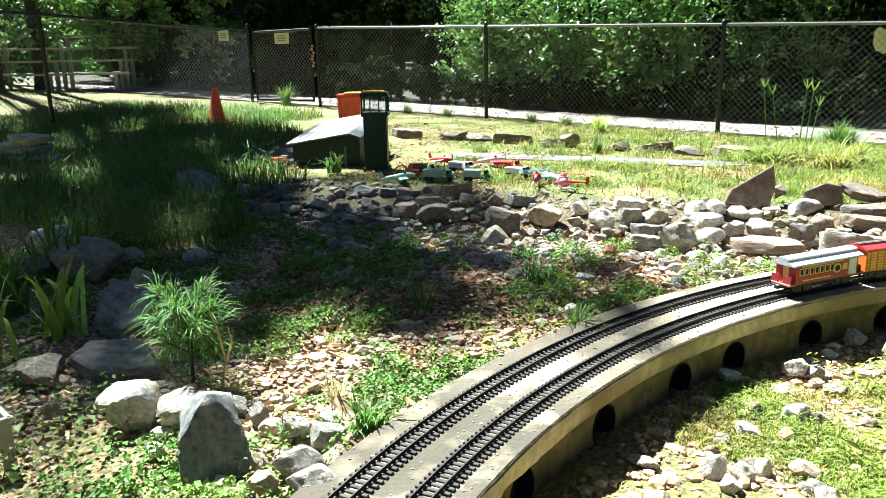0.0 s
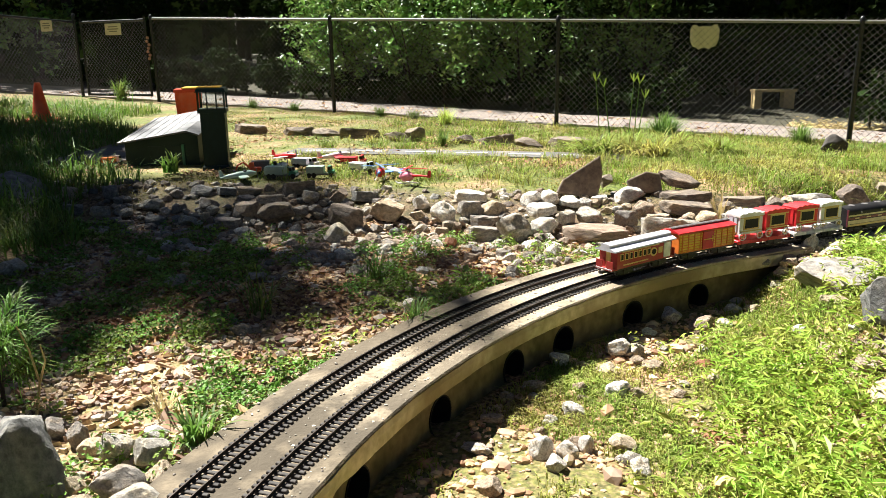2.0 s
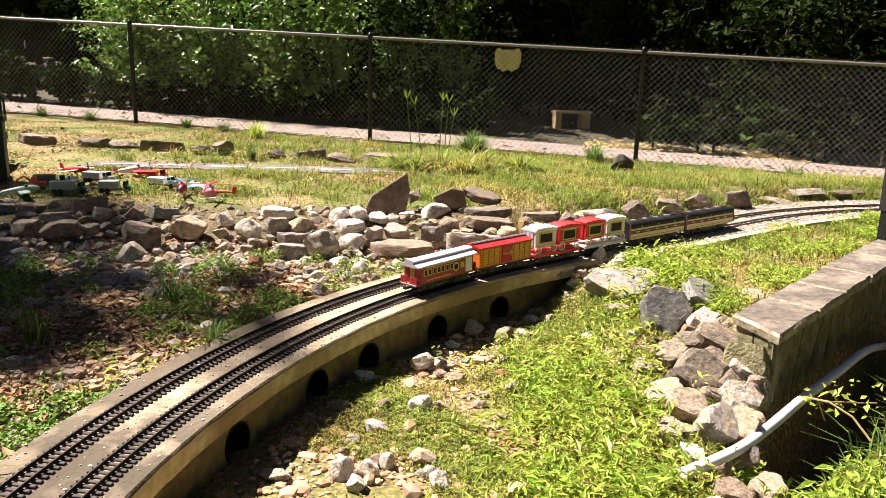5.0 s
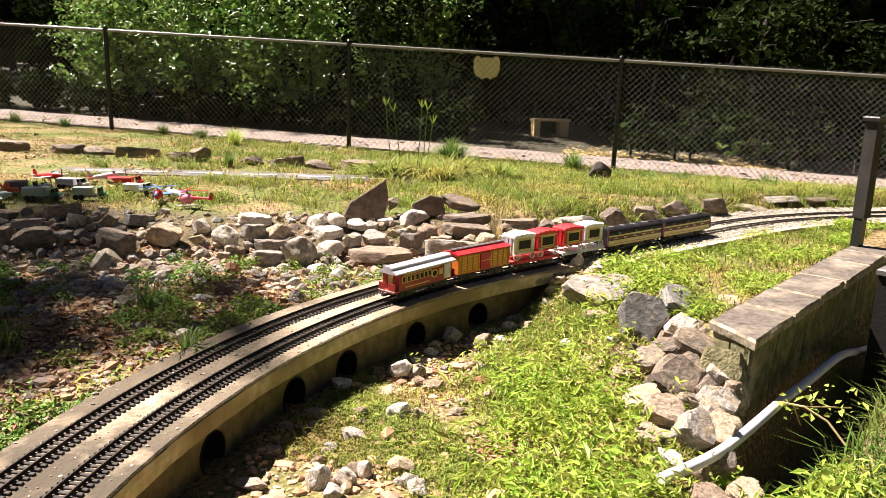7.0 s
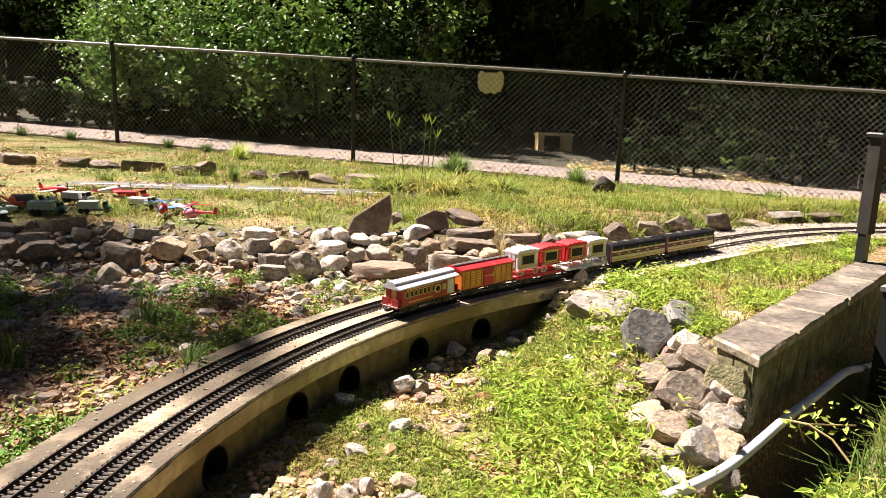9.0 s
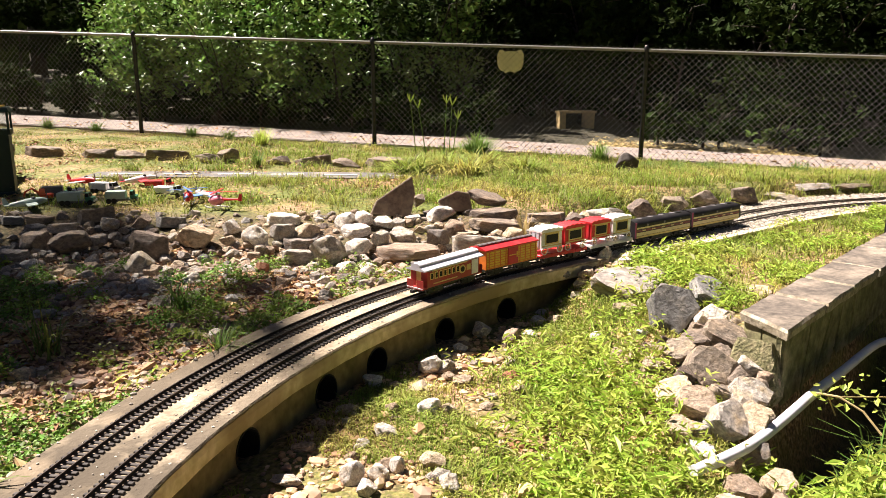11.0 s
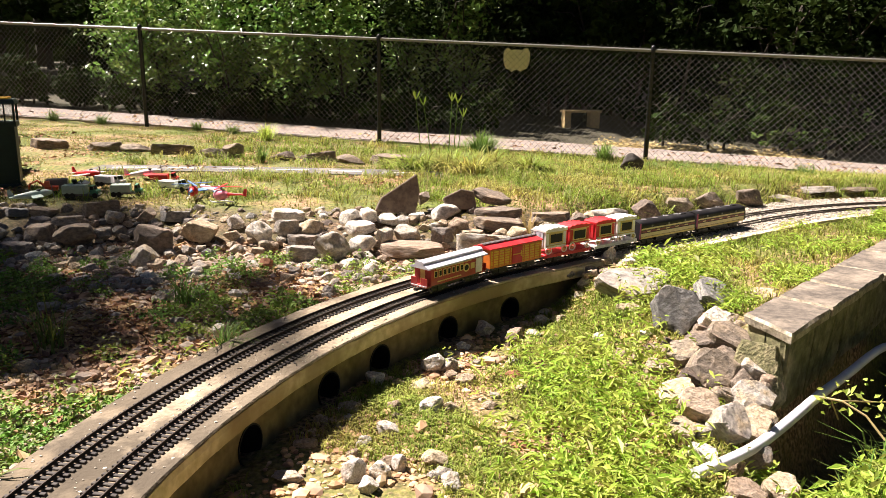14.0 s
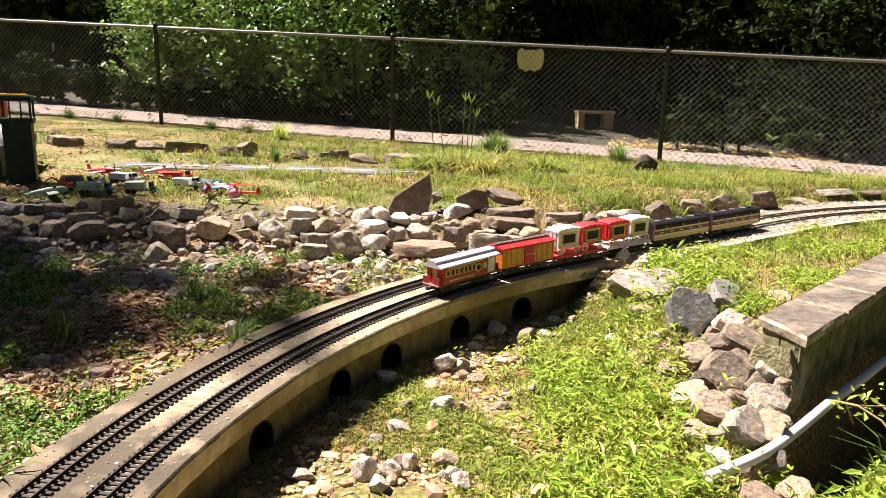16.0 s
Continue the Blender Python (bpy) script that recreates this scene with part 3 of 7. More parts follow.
wall = Shape()
edges = [-1.6]
for s in HOLES:
    edges += [s - 0.09, s + 0.09]
edges.append(SLAB_END - 0.03)
for a, b in zip(edges[0::2], edges[1::2]):
    cuts = np.linspace(a, b, max(2, int((b - a) / 0.05) + 1))
    for s, s2 in zip(cuts, cuts[1:]):
        wall.add([on_wall(s, Z0, WF), on_wall(s2, Z0, WF), on_wall(s2, Z1, WF), on_wall(s, Z1, WF)], [(0, 1, 2, 3)])
N_H = 24
for s in HOLES:
    rim, outer, inner = [], [], []
    for k in range(N_H):
        a = 2 * math.pi * k / N_H
        c, q = math.cos(a), math.sin(a)
        f = 1 / max(abs(c), abs(q))
        rim.append(on_wall(s + HR * c, HZ + HR * q, WF))
        ds = 0.09 * c * f
        dz = q * f
        outer.append(on_wall(s + ds, HZ + (dz * (Z1 - HZ) if dz > 0 else dz * (HZ - Z0)), WF))
        inner.append(on_wall(s + HR * c, HZ + HR * q, -0.06))
    wall.add(rim + outer, [(k, (k + 1) % N_H, N_H + (k + 1) % N_H, N_H + k) for k in range(N_H)])
wall.add([on_wall(s, z, -0.18) for s in np.linspace(-1.6, SLAB_END - 0.03, 60) for z in (Z0, Z1)], [(2 * i, 2 * i + 1, 2 * i + 3, 2 * i + 2) for i in range(59)])
part("wall", wall, CONCRETE_SIDE, viaduct, "mottled dark brown concrete side wall")
for s in HOLES:
    pipe = Shape()
    rings = []
    for off, r in ((WF + 0.004, HR), (WF + 0.004, HR - 0.005), (-0.10, HR - 0.005)):
        rings += [on_wall(s + r * math.cos(2 * math.pi * k / N_H), HZ + r * math.sin(2 * math.pi * k / N_H), off) for k in range(N_H)]
    pipe.add(rings, [(i * N_H + k, i * N_H + (k + 1) % N_H, (i + 1) * N_H + (k + 1) % N_H, (i + 1) * N_H + k) for i in range(2) for k in range(N_H)] + [tuple(range(2 * N_H, 3 * N_H))])
    part("drain_pipe", pipe, DARK, viaduct, "black corrugated drain pipe")

# ballast bed beyond the viaduct, with its kerb
# dirt washed in between the ties
TRACKS = (-0.088, 0.077)
for off in TRACKS:
    dirt = Shape().sweep([(off - .036, TOP - .004), (off - .030, TOP + .0022), (off + .030, TOP + .0022), (off + .036, TOP - .004)], frames_on(-1.6, SLAB_END, .03))
    for i, (x, y, z) in enumerate(dirt.v):
        w = noise.noise((x * 23, y * 23, off * 40)) * .006
        dirt.v[i] = (x + w, y + w, z + (noise.noise((x * 41, y * 41, off)) * .0016 if z > TOP else 0))
    part("track_dirt", dirt, TRACK_DIRT, viaduct, "brown dirt washed in between the ties")
bed = thing("ballast_bed", "pale crushed stone track bed with a low concrete kerb", "track bed", kind="structure")
part("bed", Shape().sweep([(-0.37, 0.33), (-0.33, 0.4022), (0.27, 0.4022), (0.29, 0.33)], frames_on(SLAB_END, S3, 0.1)), BALLAST, bed)
part("kerb", Shape().sweep([(0.27, 0.33), (0.27, 0.413), (0.315, 0.413), (0.32, 0.33)], frames_on(SLAB_END + 0.25, S3, 0.1)), CONCRETE, bed, "weathered concrete kerb")

# ---- tracks ----
GAUGE = 0.045
tie_mesh = mesh_of("tie", Shape().box((0, 0, 0), (0.0112, 0.090, 0.007), edge=0.0015), TIE)
railprof = [(-0.004, 0.0), (-0.004, 0.0015), (-0.001, 0.002), (-0.001, 0.006), (-0.0016, 0.0065), (-0.0016, 0.0085), (0.0016, 0.0085), (0.0016, 0.0065), (0.001, 0.006), (0.001, 0.002), (0.004, 0.0015), (0.004, 0.0)]
tracks = []
for off in TRACKS:
    tr = thing("garden_railway_track", "narrow model railway track with black ties and brown rails", "railway track", group="parallel tracks")
    tracks.append(tr)
    for side in (-1, 1):
        part("rail", Shape().sweep([(o, TOP + 0.009 + h) for o, h in railprof], frames_on(-1.6, S3, 0.06, off + side * GAUGE / 2)), RAIL, tr)

# ---- retaining wall at the pit ----
rwall = thing("retaining_wall", "mossy masonry retaining wall with brown stone capstones", "stone wall")
wd, wnrm = Vector((*WALL_D, 0)), Vector((WALL_D[1], -WALL_D[0], 0))
w0 = Vector((*WALL_P, 0))


def wall_box(shape, a, b, f, k, z0, z1, skew=0.0, edge=0.0):
    """A block from a to b along the wall, f in front to k behind its line."""
    c = [w0 + wd * (a + skew * 0) + wnrm * f, w0 + wd * b + wnrm * f, w0 + wd * (b - skew) - wnrm * k, w0 + wd * (a - skew) - wnrm * k]
    i = edge
    lo = [(p.x, p.y, z0) for p in c]
    hi = [(p.x, p.y, z1 - i) for p in c]
    m = sum(c, Vector()) / 4
    tp = [(p.x + (m.x - p.x) * i * 4, p.y + (m.y - p.y) * i * 4, z1) for p in c]
    shape.add(lo + hi + tp, [(3, 2, 1, 0)] + [(4 * r + q, 4 * r + (q + 1) % 4, 4 * r + 4 + (q + 1) % 4, 4 * r + 4 + q) for r in (0, 1) for q in range(4)] + [(8, 9, 10, 11)])


body = Shape()
wall_box(body, 0.010, 2.3, 0.096, 0.108, -0.45, 0.392, -0.13)
part("masonry", body, MORTAR, rwall)


def facing(low, high, z0, z1, f):
    """One split facing slab: along the wall from low[0] to low[1] at its foot and high[0] to high[1] at its top."""
    sh = Shape()
    front = [w0 + wd * a + wnrm * f + Vector((0, 0, z)) for a, z in ((low[0], z0), (low[1], z0), (high[1], z1), (high[0], z1))]
    mid = sum(front, Vector()) / 4
    lip = [p + (mid - p).normalized() * .006 + wnrm * .005 for p in front]
    back = [p - wnrm * (f - .07) for p in front]
    sh.add(back + front + lip, [(4 * r + q, 4 * r + (q + 1) % 4, 4 * r + 4 + (q + 1) % 4, 4 * r + 4 + q) for r in (0, 1) for q in range(4)] + [(8, 9, 10, 11)])
    part("facing_slab", sh, BLOCK, rwall)


facing((.010, .22), (.010, .285), -.40, .389, .100)
facing((.228, .245), (.293, .40), .10, .389, .104)
facing((.228, .36), (.234, .385), -.40, .092, .102)
facing((.253, .40), (.408, .56), .10, .389, .099)
facing((.368, .60), (.393, .60), -.40, .092, .103)
facing((.408, .60), (.568, .70), .10, .389, .102)
facing((.608, .86), (.708, .87), -.40, .389, .100)
facing((.868, 1.16), (.878, 1.17), .20, .389, .104)
facing((.868, 1.15), (.868, 1.16), -.40, .192, .101)
facing((1.158, 1.55), (1.178, 1.56), -.40, .389, .100)
facing((1.558, 1.95), (1.568, 1.94), -.40, .389, .103)
facing((1.958, 2.27), (1.948, 2.27), -.40, .389, .100)
# end face of the wall
for a, b, z0, z1 in ((.004, .10, .14, .389), (.108, .198, .10, .389), (.004, .198, -.30, .092)):
    sh = Shape()
    q0, q1 = w0 + wnrm * (.096 - a) + wd * (.13 * a / .204 + .004), w0 + wnrm * (.096 - b) + wd * (.13 * b / .204 + .004)
    sh.add([(q0.x, q0.y, z0), (q1.x, q1.y, z0), (q1.x, q1.y, z1), (q0.x, q0.y, z1)] + [((q + wd * .05).x, (q + wd * .05).y, z) for q, z in ((q0, z0), (q1, z0), (q1, z1), (q0, z1))],
           [(0, 1, 2, 3), (7, 6, 5, 4), (0, 4, 5, 1), (1, 5, 6, 2), (2, 6, 7, 3), (3, 7, 4, 0)])
    part("facing_slab", sh, BLOCK, rwall)


def capstone(a, b, f, k, z0, z1, skew, wear):
    """A flat cap with wavering, chipped edges and worn rims."""
    n = 14
    ring = []
    for i in range(n + 1):
        ring.append((a + (b - a) * i / n, f, i / n))
    for i in range(1, 5):
        ring.append((b - skew * 0, f - (f + k) * i / 4, 1.0))
    for i in range(1, n + 1):
        ring.append((b - (b - a) * i / n, -k, 1 - i / n))
    for i in range(1, 4):
        ring.append((a, -k + (f + k) * i / 4, 0.0))
    lo, mid, hi = [], [], []
    cx, cf = (a + b) / 2, (f - k) / 2
    for u, o, e in ring:
        lean = skew * (1 - e) * (f - o) / (f + k)
        u2 = u - lean
        p = w0 + wd * u2 + wnrm * o
        c = .006 * noise.noise((p.x * 14, p.y * 14, z1 * 9)) + .010 * min(0, noise.noise((p.x * 33, p.y * 33, 2.2)) + .2)
        p = p + wnrm * (c if o > 0 else -c) + wd * (c if e > .5 else -c)
        inward = (w0 + wd * cx + wnrm * cf - p).normalized()
        zz = .003 * noise.noise((p.x * 9, p.y * 9, 5.0))
        lo.append((p.x + inward.x * .006, p.y + inward.y * .006, z0))
        mid.append((p.x, p.y, z1 - .012 + zz))
        q = p + inward * wear
        hi.append((q.x, q.y, z1 + zz))
    m = len(ring)
    edge = Shape().add(lo + mid + hi, [(r * m + i, r * m + (i + 1) % m, (r + 1) * m + (i + 1) % m, (r + 1) * m + i) for r in (0, 1) for i in range(m)] + [tuple(range(m - 1, -1, -1))])
    c = part("capstone", Shape().add(hi + [(x, y, z1 - .010) for x, y, z in hi], [tuple(range(m))] + [(i + m, (i + 1) % m + m, (i + 1) % m, i) for i in range(m)]), CAP, rwall, "flat weathered brown capstone")
    part("rim", edge, CAP_EDGE, c, "pale chipped rim")


capstone(-.020, .44, .118, .118, .392, .434, -.135, .010)
capstone(.447, .80, .121, .112, .393, .436, -.02, .008)
capstone(.807, 1.22, .117, .108, .392, .438, -.02, .008)
capstone(1.227, 1.70, .121, .116, .393, .436, -.02, .008)
capstone(1.707, 2.05, .117, .112, .392, .437, -.02, .008)
capstone(2.057, 2.32, .120, .110, .392, .435, -.02, .008)

# ---- fence ----
FH = 1.22
POSTS = [-9.33, -6.24, -3.11, 0.0, 3.11, 6.22, 9.33, 12.44]
fence = thing("chain_link_fence", "black vinyl chain-link fence with round posts and a top rail", "fence")


def fpt(k, h, off=0.0):
    p = at_fence(k, off)
    return (p[0], p[1], float(fence_z(p[0])) + h)


def post_at(p, z, parent, h=FH, r=0.026):
    part("post", Shape().rod((p[0], p[1], z - 0.1), (p[0], p[1], z + h), r, 12).lathe([(r + 0.006, 0), (r + 0.006, 0.03), (r * 0.6, 0.055), (0.004, 0.062)], (p[0], p[1], z + h - 0.015), 12), FENCE_BLACK, parent, smooth=40)


def wires(a, b, h0, h1, pitch=0.069, r=0.0022):
    """Crossing wires between two places of the fence line, as thin prisms."""
    a, b = Vector(a), Vector(b)
    run = (b - a)
    length = run.xy.length
    sh = Shape()
    H = h1 - h0
    nrm = Vector((-run.y, run.x, 0)).normalized()
    for sign in (1, -1):
        k = -H if sign > 0 else 0.0
        while k < (length if sign > 0 else length + H):
            s0, t0, s1, t1 = (k, 0.0, k + H, H) if sign > 0 else (k, 0.0, k - H, H)
            lo, hi = (max(0.0, -s0), min(H, length - s0)) if sign > 0 else (max(0.0, s0 - length), min(H, s0))
            if hi - lo > 0.02:
                q = [a + run * ((s0 + sign * u) / length) + Vector((0, 0, h0 + u)) + nrm * (r * sign) for u in (lo, hi)]
                sh.rod(q[0], q[1], r, 4, caps=False)
            k += pitch
    return sh


for i, k in enumerate(POSTS):
    if k > -9:
        p = fpt(k, 0)
        post_at(p, p[2], fence)
for k, k2 in zip(POSTS[1:], POSTS[2:]):
    part("top_rail", Shape().rod(fpt(k, FH - 0.012), fpt(k2, FH - 0.012), 0.0170, 10), RAIL_TOP, fence, smooth=50)
    part("wire_mesh", wires(fpt(k, 0), fpt(k2, 0), 0.01, FH + 0.026), FENCE_WIRE, fence)
    part("tension_wire", Shape().rod(fpt(k, 0.03, -0.012), fpt(k2, 0.03, -0.012), 0.003, 5), FENCE_BLACK, fence)
# the run beyond the gate turns towards the garden
GP, LP = fpt(-7.84, 0), (-8.35, 6.95)
gate_z = GP[2] - 0.06
left_fence = thing("chain_link_fence", "dark chain-link fence run in the shade beyond the gate", "fence")
lz = 0.80
post_at(GP, gate_z, left_fence, 1.30)
post_at(LP, lz, left_fence)
far_l = (-8.30, 3.6)
post_at(far_l, lz, left_fence)
for a, b in ((GP, LP), (LP, far_l)):
    za, zb = (gate_z if a is GP else lz), lz
    part("top_rail", Shape().rod((a[0], a[1], za + FH - 0.012), (b[0], b[1], zb + FH - 0.012), 0.02, 10), FENCE_BLACK, left_fence, smooth=50)
    part("wire_mesh", wires((a[0], a[1], za), (b[0], b[1], zb), 0.01, FH), FENCE_WIRE, left_fence)
gate = thing("fence_gate", "closed black chain-link gate with faded yellow notices", "gate")
g0, g1 = fpt(-7.70, 0), fpt(-6.37, 0)
gz0 = gate_z
gm_shape = Shape()
for h in (0.10, 1.20):
    gm_shape.rod((g0[0], g0[1], gz0 + h), (g1[0], g1[1], gz0 + h), 0.02, 10)
for g in (g0, g1):
    gm_shape.rod((g[0], g[1], gz0 + 0.08), (g[0], g[1], gz0 + 1.26), 0.02, 10)
part("gate_frame", gm_shape, FENCE_BLACK, gate, smooth=40)
part("wire_mesh", wires((g0[0], g0[1], gz0), (g1[0], g1[1], gz0), 0.1, 1.2), FENCE_WIRE, gate)
chain = Shape()
for i in range(7):
    p = fpt(-6.32 + 0.02 * math.sin(i * 2.1), 0)
    chain.lathe([(0.012, 0), (0.022, 0.012), (0.022, 0.03), (0.012, 0.042)], (p[0], p[1] - 0.03, gz0 + 0.62 + 0.05 * i), 8)
part("chain", chain, mat("rusty_chain", (0.40, 0.22, 0.12), rough=0.6), gate, "rusty chain and padlock")


def notice(c, w, h, along, shape="plate"):
    """A small yellowed notice on the fence, its writing as bars."""
    n = thing("fence_sign", "small faded yellow notice wired to the dark fence", "sign", group="notices on the fence")
    ax = Vector((along[0], along[1], 0)).normalized()
    nr = Vector((ax.y, -ax.x, 0))
    if shape == "shield":
        out = [(-.5, .30), (-.42, .5), (-.30, .5), (-.2, .42), (-.06, .45), (.06, .45), (.2, .42), (.30, .5), (.42, .5), (.5, .30), (.49, -.1), (.40, -.36), (.26, -.40), (.18, -.5), (.08, -.42), (-.08, -.42), (-.18, -.5), (-.26, -.40), (-.40, -.36), (-.49, -.1)]
    else:
        out = [(-.5, -.46), (-.46, -.5), (.46, -.5), (.5, -.46), (.5, .46), (.46, .5), (-.46, .5), (-.5, .46)]
    sh = Shape()
    pts = [Vector(c) + ax * (u * w) + Vector((0, 0, v * h)) for u, v in out]
    k = len(pts)
    sh.add([p + nr * 0.004 for p in pts] + [p for p in pts], [tuple(range(k)), tuple(range(2 * k - 1, k - 1, -1))] + [(i, i + k, (i + 1) % k + k, (i + 1) % k) for i in range(k)])
    part("plate", sh, SIGN, n)
    for j, (v, frac) in enumerate(((.22, .6), (.02, .7), (-.18, .5)) if shape == "plate" else ()):
        m = Vector(c) + nr * 0.0055 + Vector((0, 0, v * h))
        bar = Shape().add([m + ax * (u * w * frac) + Vector((0, 0, q * h * 0.05)) for u, q in ((-.5, -1), (.5, -1), (.5, 1), (-.5, 1))], [(0, 1, 2, 3)])
        part("writing", bar, SIGN_INK, n)


fd = (FENCE_D[0], FENCE_D[1])
p = fpt(1.62, 0, 0.012)
notice((p[0], p[1], 1.475), 0.30, 0.26, fd, "shield")
p = fpt(-6.98, 0, -0.04)
notice((p[0], p[1], gz0 + 1.08), 0.33, 0.17, fd)
p = (-8.22, 10.20)
notice((p[0], p[1], gz0 + 1.13), 0.24, 0.16, (0.9, -0.2))

# ---- stones ----


def rock_mesh(seed, material, n=13, worn=0.05, flat=1.0):
    """One broken stone of unit size: a ball cut by random planes, its edges worn, its faces pitted."""
    r = random.Random(seed)
    planes = []
    for i in range(n):
        some = [Vector((r.gauss(0, 1), r.gauss(0, 1), r.gauss(0, 1) * (1.7 if flat < .9 else 1.0))).normalized() for j in range(7)]
        d = min(some, key=lambda c: max([c.dot(o) for o, k in planes], default=0))
        planes.append((d, r.uniform(.52, .76)))
    return cut_stone(seed, material, planes, 14 + 32 * (.12 - min(worn, .11)) / .07)


def cut_stone(seed, material, planes, crisp):
    bm = bmesh.new()
    bmesh.ops.create_icosphere(bm, subdivisions=4, radius=1.0)
    for v in bm.verts:
        q = v.co.normalized()
        acc = 1.0
        for d, k in planes:
            c = q.dot(d)
            if c > .05:
                acc += (c / k) ** crisp
        v.co = q * acc ** (-1 / crisp)
    for v in bm.verts:
        q = v.co.copy()
        v.co *= 1 + .07 * noise.noise(q * 1.9 + Vector((seed, 0, 0))) + .035 * noise.noise(q * 5 + Vector((0, seed, 0))) + .018 * noise.noise(q * 12 + Vector((0, 0, seed)))
    lo = [min(v.co[i] for v in bm.verts) for i in range(3)]
    hi = [max(v.co[i] for v in bm.verts) for i in range(3)]
    for v in bm.verts:
        v.co = Vector([(v.co[i] - (lo[i] + hi[i]) / 2) / (hi[i] - lo[i]) for i in range(3)])
    me = bpy.data.meshes.new("stone")
    bm.to_mesh(me)
    bm.free()
    me.polygons.foreach_set("use_smooth", [True] * len(me.polygons))
    me.set_sharp_from_angle(angle=radians(27))
    me.materials.append(material)
    return me


KINDS = {"g": GREY_ROCK, "s": SLATE, "w": WHITE_ROCK, "t": TAN_ROCK, "r": RUST_ROCK, "d": DARK_ROCK, "b": SHADE_BLACK_ROCK}
WORDS = {"g": "grey weathered angular fieldstone", "s": "dark brown flat slate stone", "w": "pale whitish quartz stone", "t": "tan sandy-coloured stone", "r": "rust-red angular stone", "d": "dark grey flat fieldstone", "b": "rounded boulder, coloured dark for shade,"}
ROCKS = {k: [rock_mesh(10 * i + ord(k), m, 10 + i % 4 * 2) for i in range(14)] for k, m in KINDS.items()}
ROUND = {k: [rock_mesh(900 + 10 * i + ord(k), m, 16, 0.10) for i in range(3)] for k, m in KINDS.items()}


def slab_mesh(seed, material):
    """One flat broken slab of unit size with a many-cornered outline and chipped edges."""
    r = random.Random(seed)
    n = r.randint(5, 7)
    turn = r.uniform(0, 6.28)
    planes = [(Vector((r.uniform(-.06, .06), r.uniform(-.06, .06), 1)).normalized(), .26), (Vector((r.uniform(-.1, .1), r.uniform(-.1, .1), -1)).normalized(), .26)]
    for i in range(n):
        a = turn + (i + r.uniform(-.28, .28)) * 2 * math.pi / n
        planes.append((Vector((math.cos(a), math.sin(a), r.uniform(-.25, .35))).normalized(), r.uniform(.60, .80)))
    return cut_stone(seed, material, planes, 46)


SLABS = {k: [slab_mesh(300 + 10 * i + ord(k), m) for i in range(6)] for k, m in KINDS.items()}


def stone(kind, x, y, w, h, parent=None, z=None, depth=None, tilt=12.0, sink=0.22, group="", shape=None):
    """One stone resting in the ground or in its wall."""
    me = random.choice((shape or ROCKS)[kind])
    ob = new("stone", me)
    base = gz(x, y) if z is None else z
    d = depth or max(w * random.uniform(0.65, 0.95), 0.6 * h)
    ob.matrix_basis = Matrix.LocRotScale((x, y + d * 0.35, base + h * (0.5 - sink)), Euler((radians(random.uniform(-tilt, tilt)), radians(random.uniform(-tilt, tilt)), radians(random.uniform(-25, 25)))), (w * 1.02, d, h * 1.08))
    if parent:
        ob.parent = parent
    else:
        tagged(ob, WORDS[kind] + " lying on the garden soil", "stone", group)
    return ob


def bank_z(y):
    return 0.35 + 0.28 * min(max(y - 4.0, 0), 0.75)


rock_wall = thing("dry_stone_bank", "loose bank of piled grey and brown stones edging the lawn", "stone bank")
BANK_SUNNY = [(-1.08, 4.39, 0.101, 0.088, 'w'), (-1.06, 4.25, 0.108, 0.066, 't'), (-0.91, 4.25, 0.143, 0.12, 'w'), (-0.8, 4.48, 0.187, 0.078, 'w'), (-0.77, 4.29, 0.134, 0.114, 'g'), (-0.64, 4.32, 0.15, 0.104, 't'),
              (-0.67, 4.21, 0.153, 0.061, 'g'), (-0.62, 4.06, 0.207, 0.074, 'g'), (-0.47, 4.02, 0.177, 0.177, 'g'), (-0.43, 4.47, 0.127, 0.087, 'w'), (-0.33, 4.47, 0.12, 0.1, 'w'), (-0.36, 4.36, 0.169, 0.062, 'w'),
              (-0.33, 4.14, 0.155, 0.093, 'w'), (-0.21, 4.23, 0.104, 0.104, 'g'), (-0.21, 4.46, 0.133, 0.073, 'w'), (-0.12, 4.47, 0.086, 0.06, 'w'), (-0.08, 4.27, 0.143, 0.095, 'g'), (-0.04, 4.09, 0.367, 0.076, 't')]
BANK_PLATES = [(-0.01, 4.76, 0.084, 0.077, 's'), (0.12, 4.55, 0.175, 0.094, 'w'), (-0.04, 4.53, 0.091, 0.047, 'w'), (0.11, 4.23, 0.132, 0.117, 'g'), (0.21, 4.34, 0.106, 0.113, 't'),
               (0.44, 4.56, 0.284, 0.068, 's'), (0.44, 4.42, 0.273, 0.072, 's'), (0.28, 4.31, 0.128, 0.055, 't'), (0.34, 4.13, 0.284, 0.123, 'g'), (0.75, 4.55, 0.238, 0.051, 's'),
               (0.91, 4.49, 0.108, 0.074, 's'), (0.76, 4.29, 0.268, 0.103, 'g'), (0.54, 4.26, 0.111, 0.105, 't')]
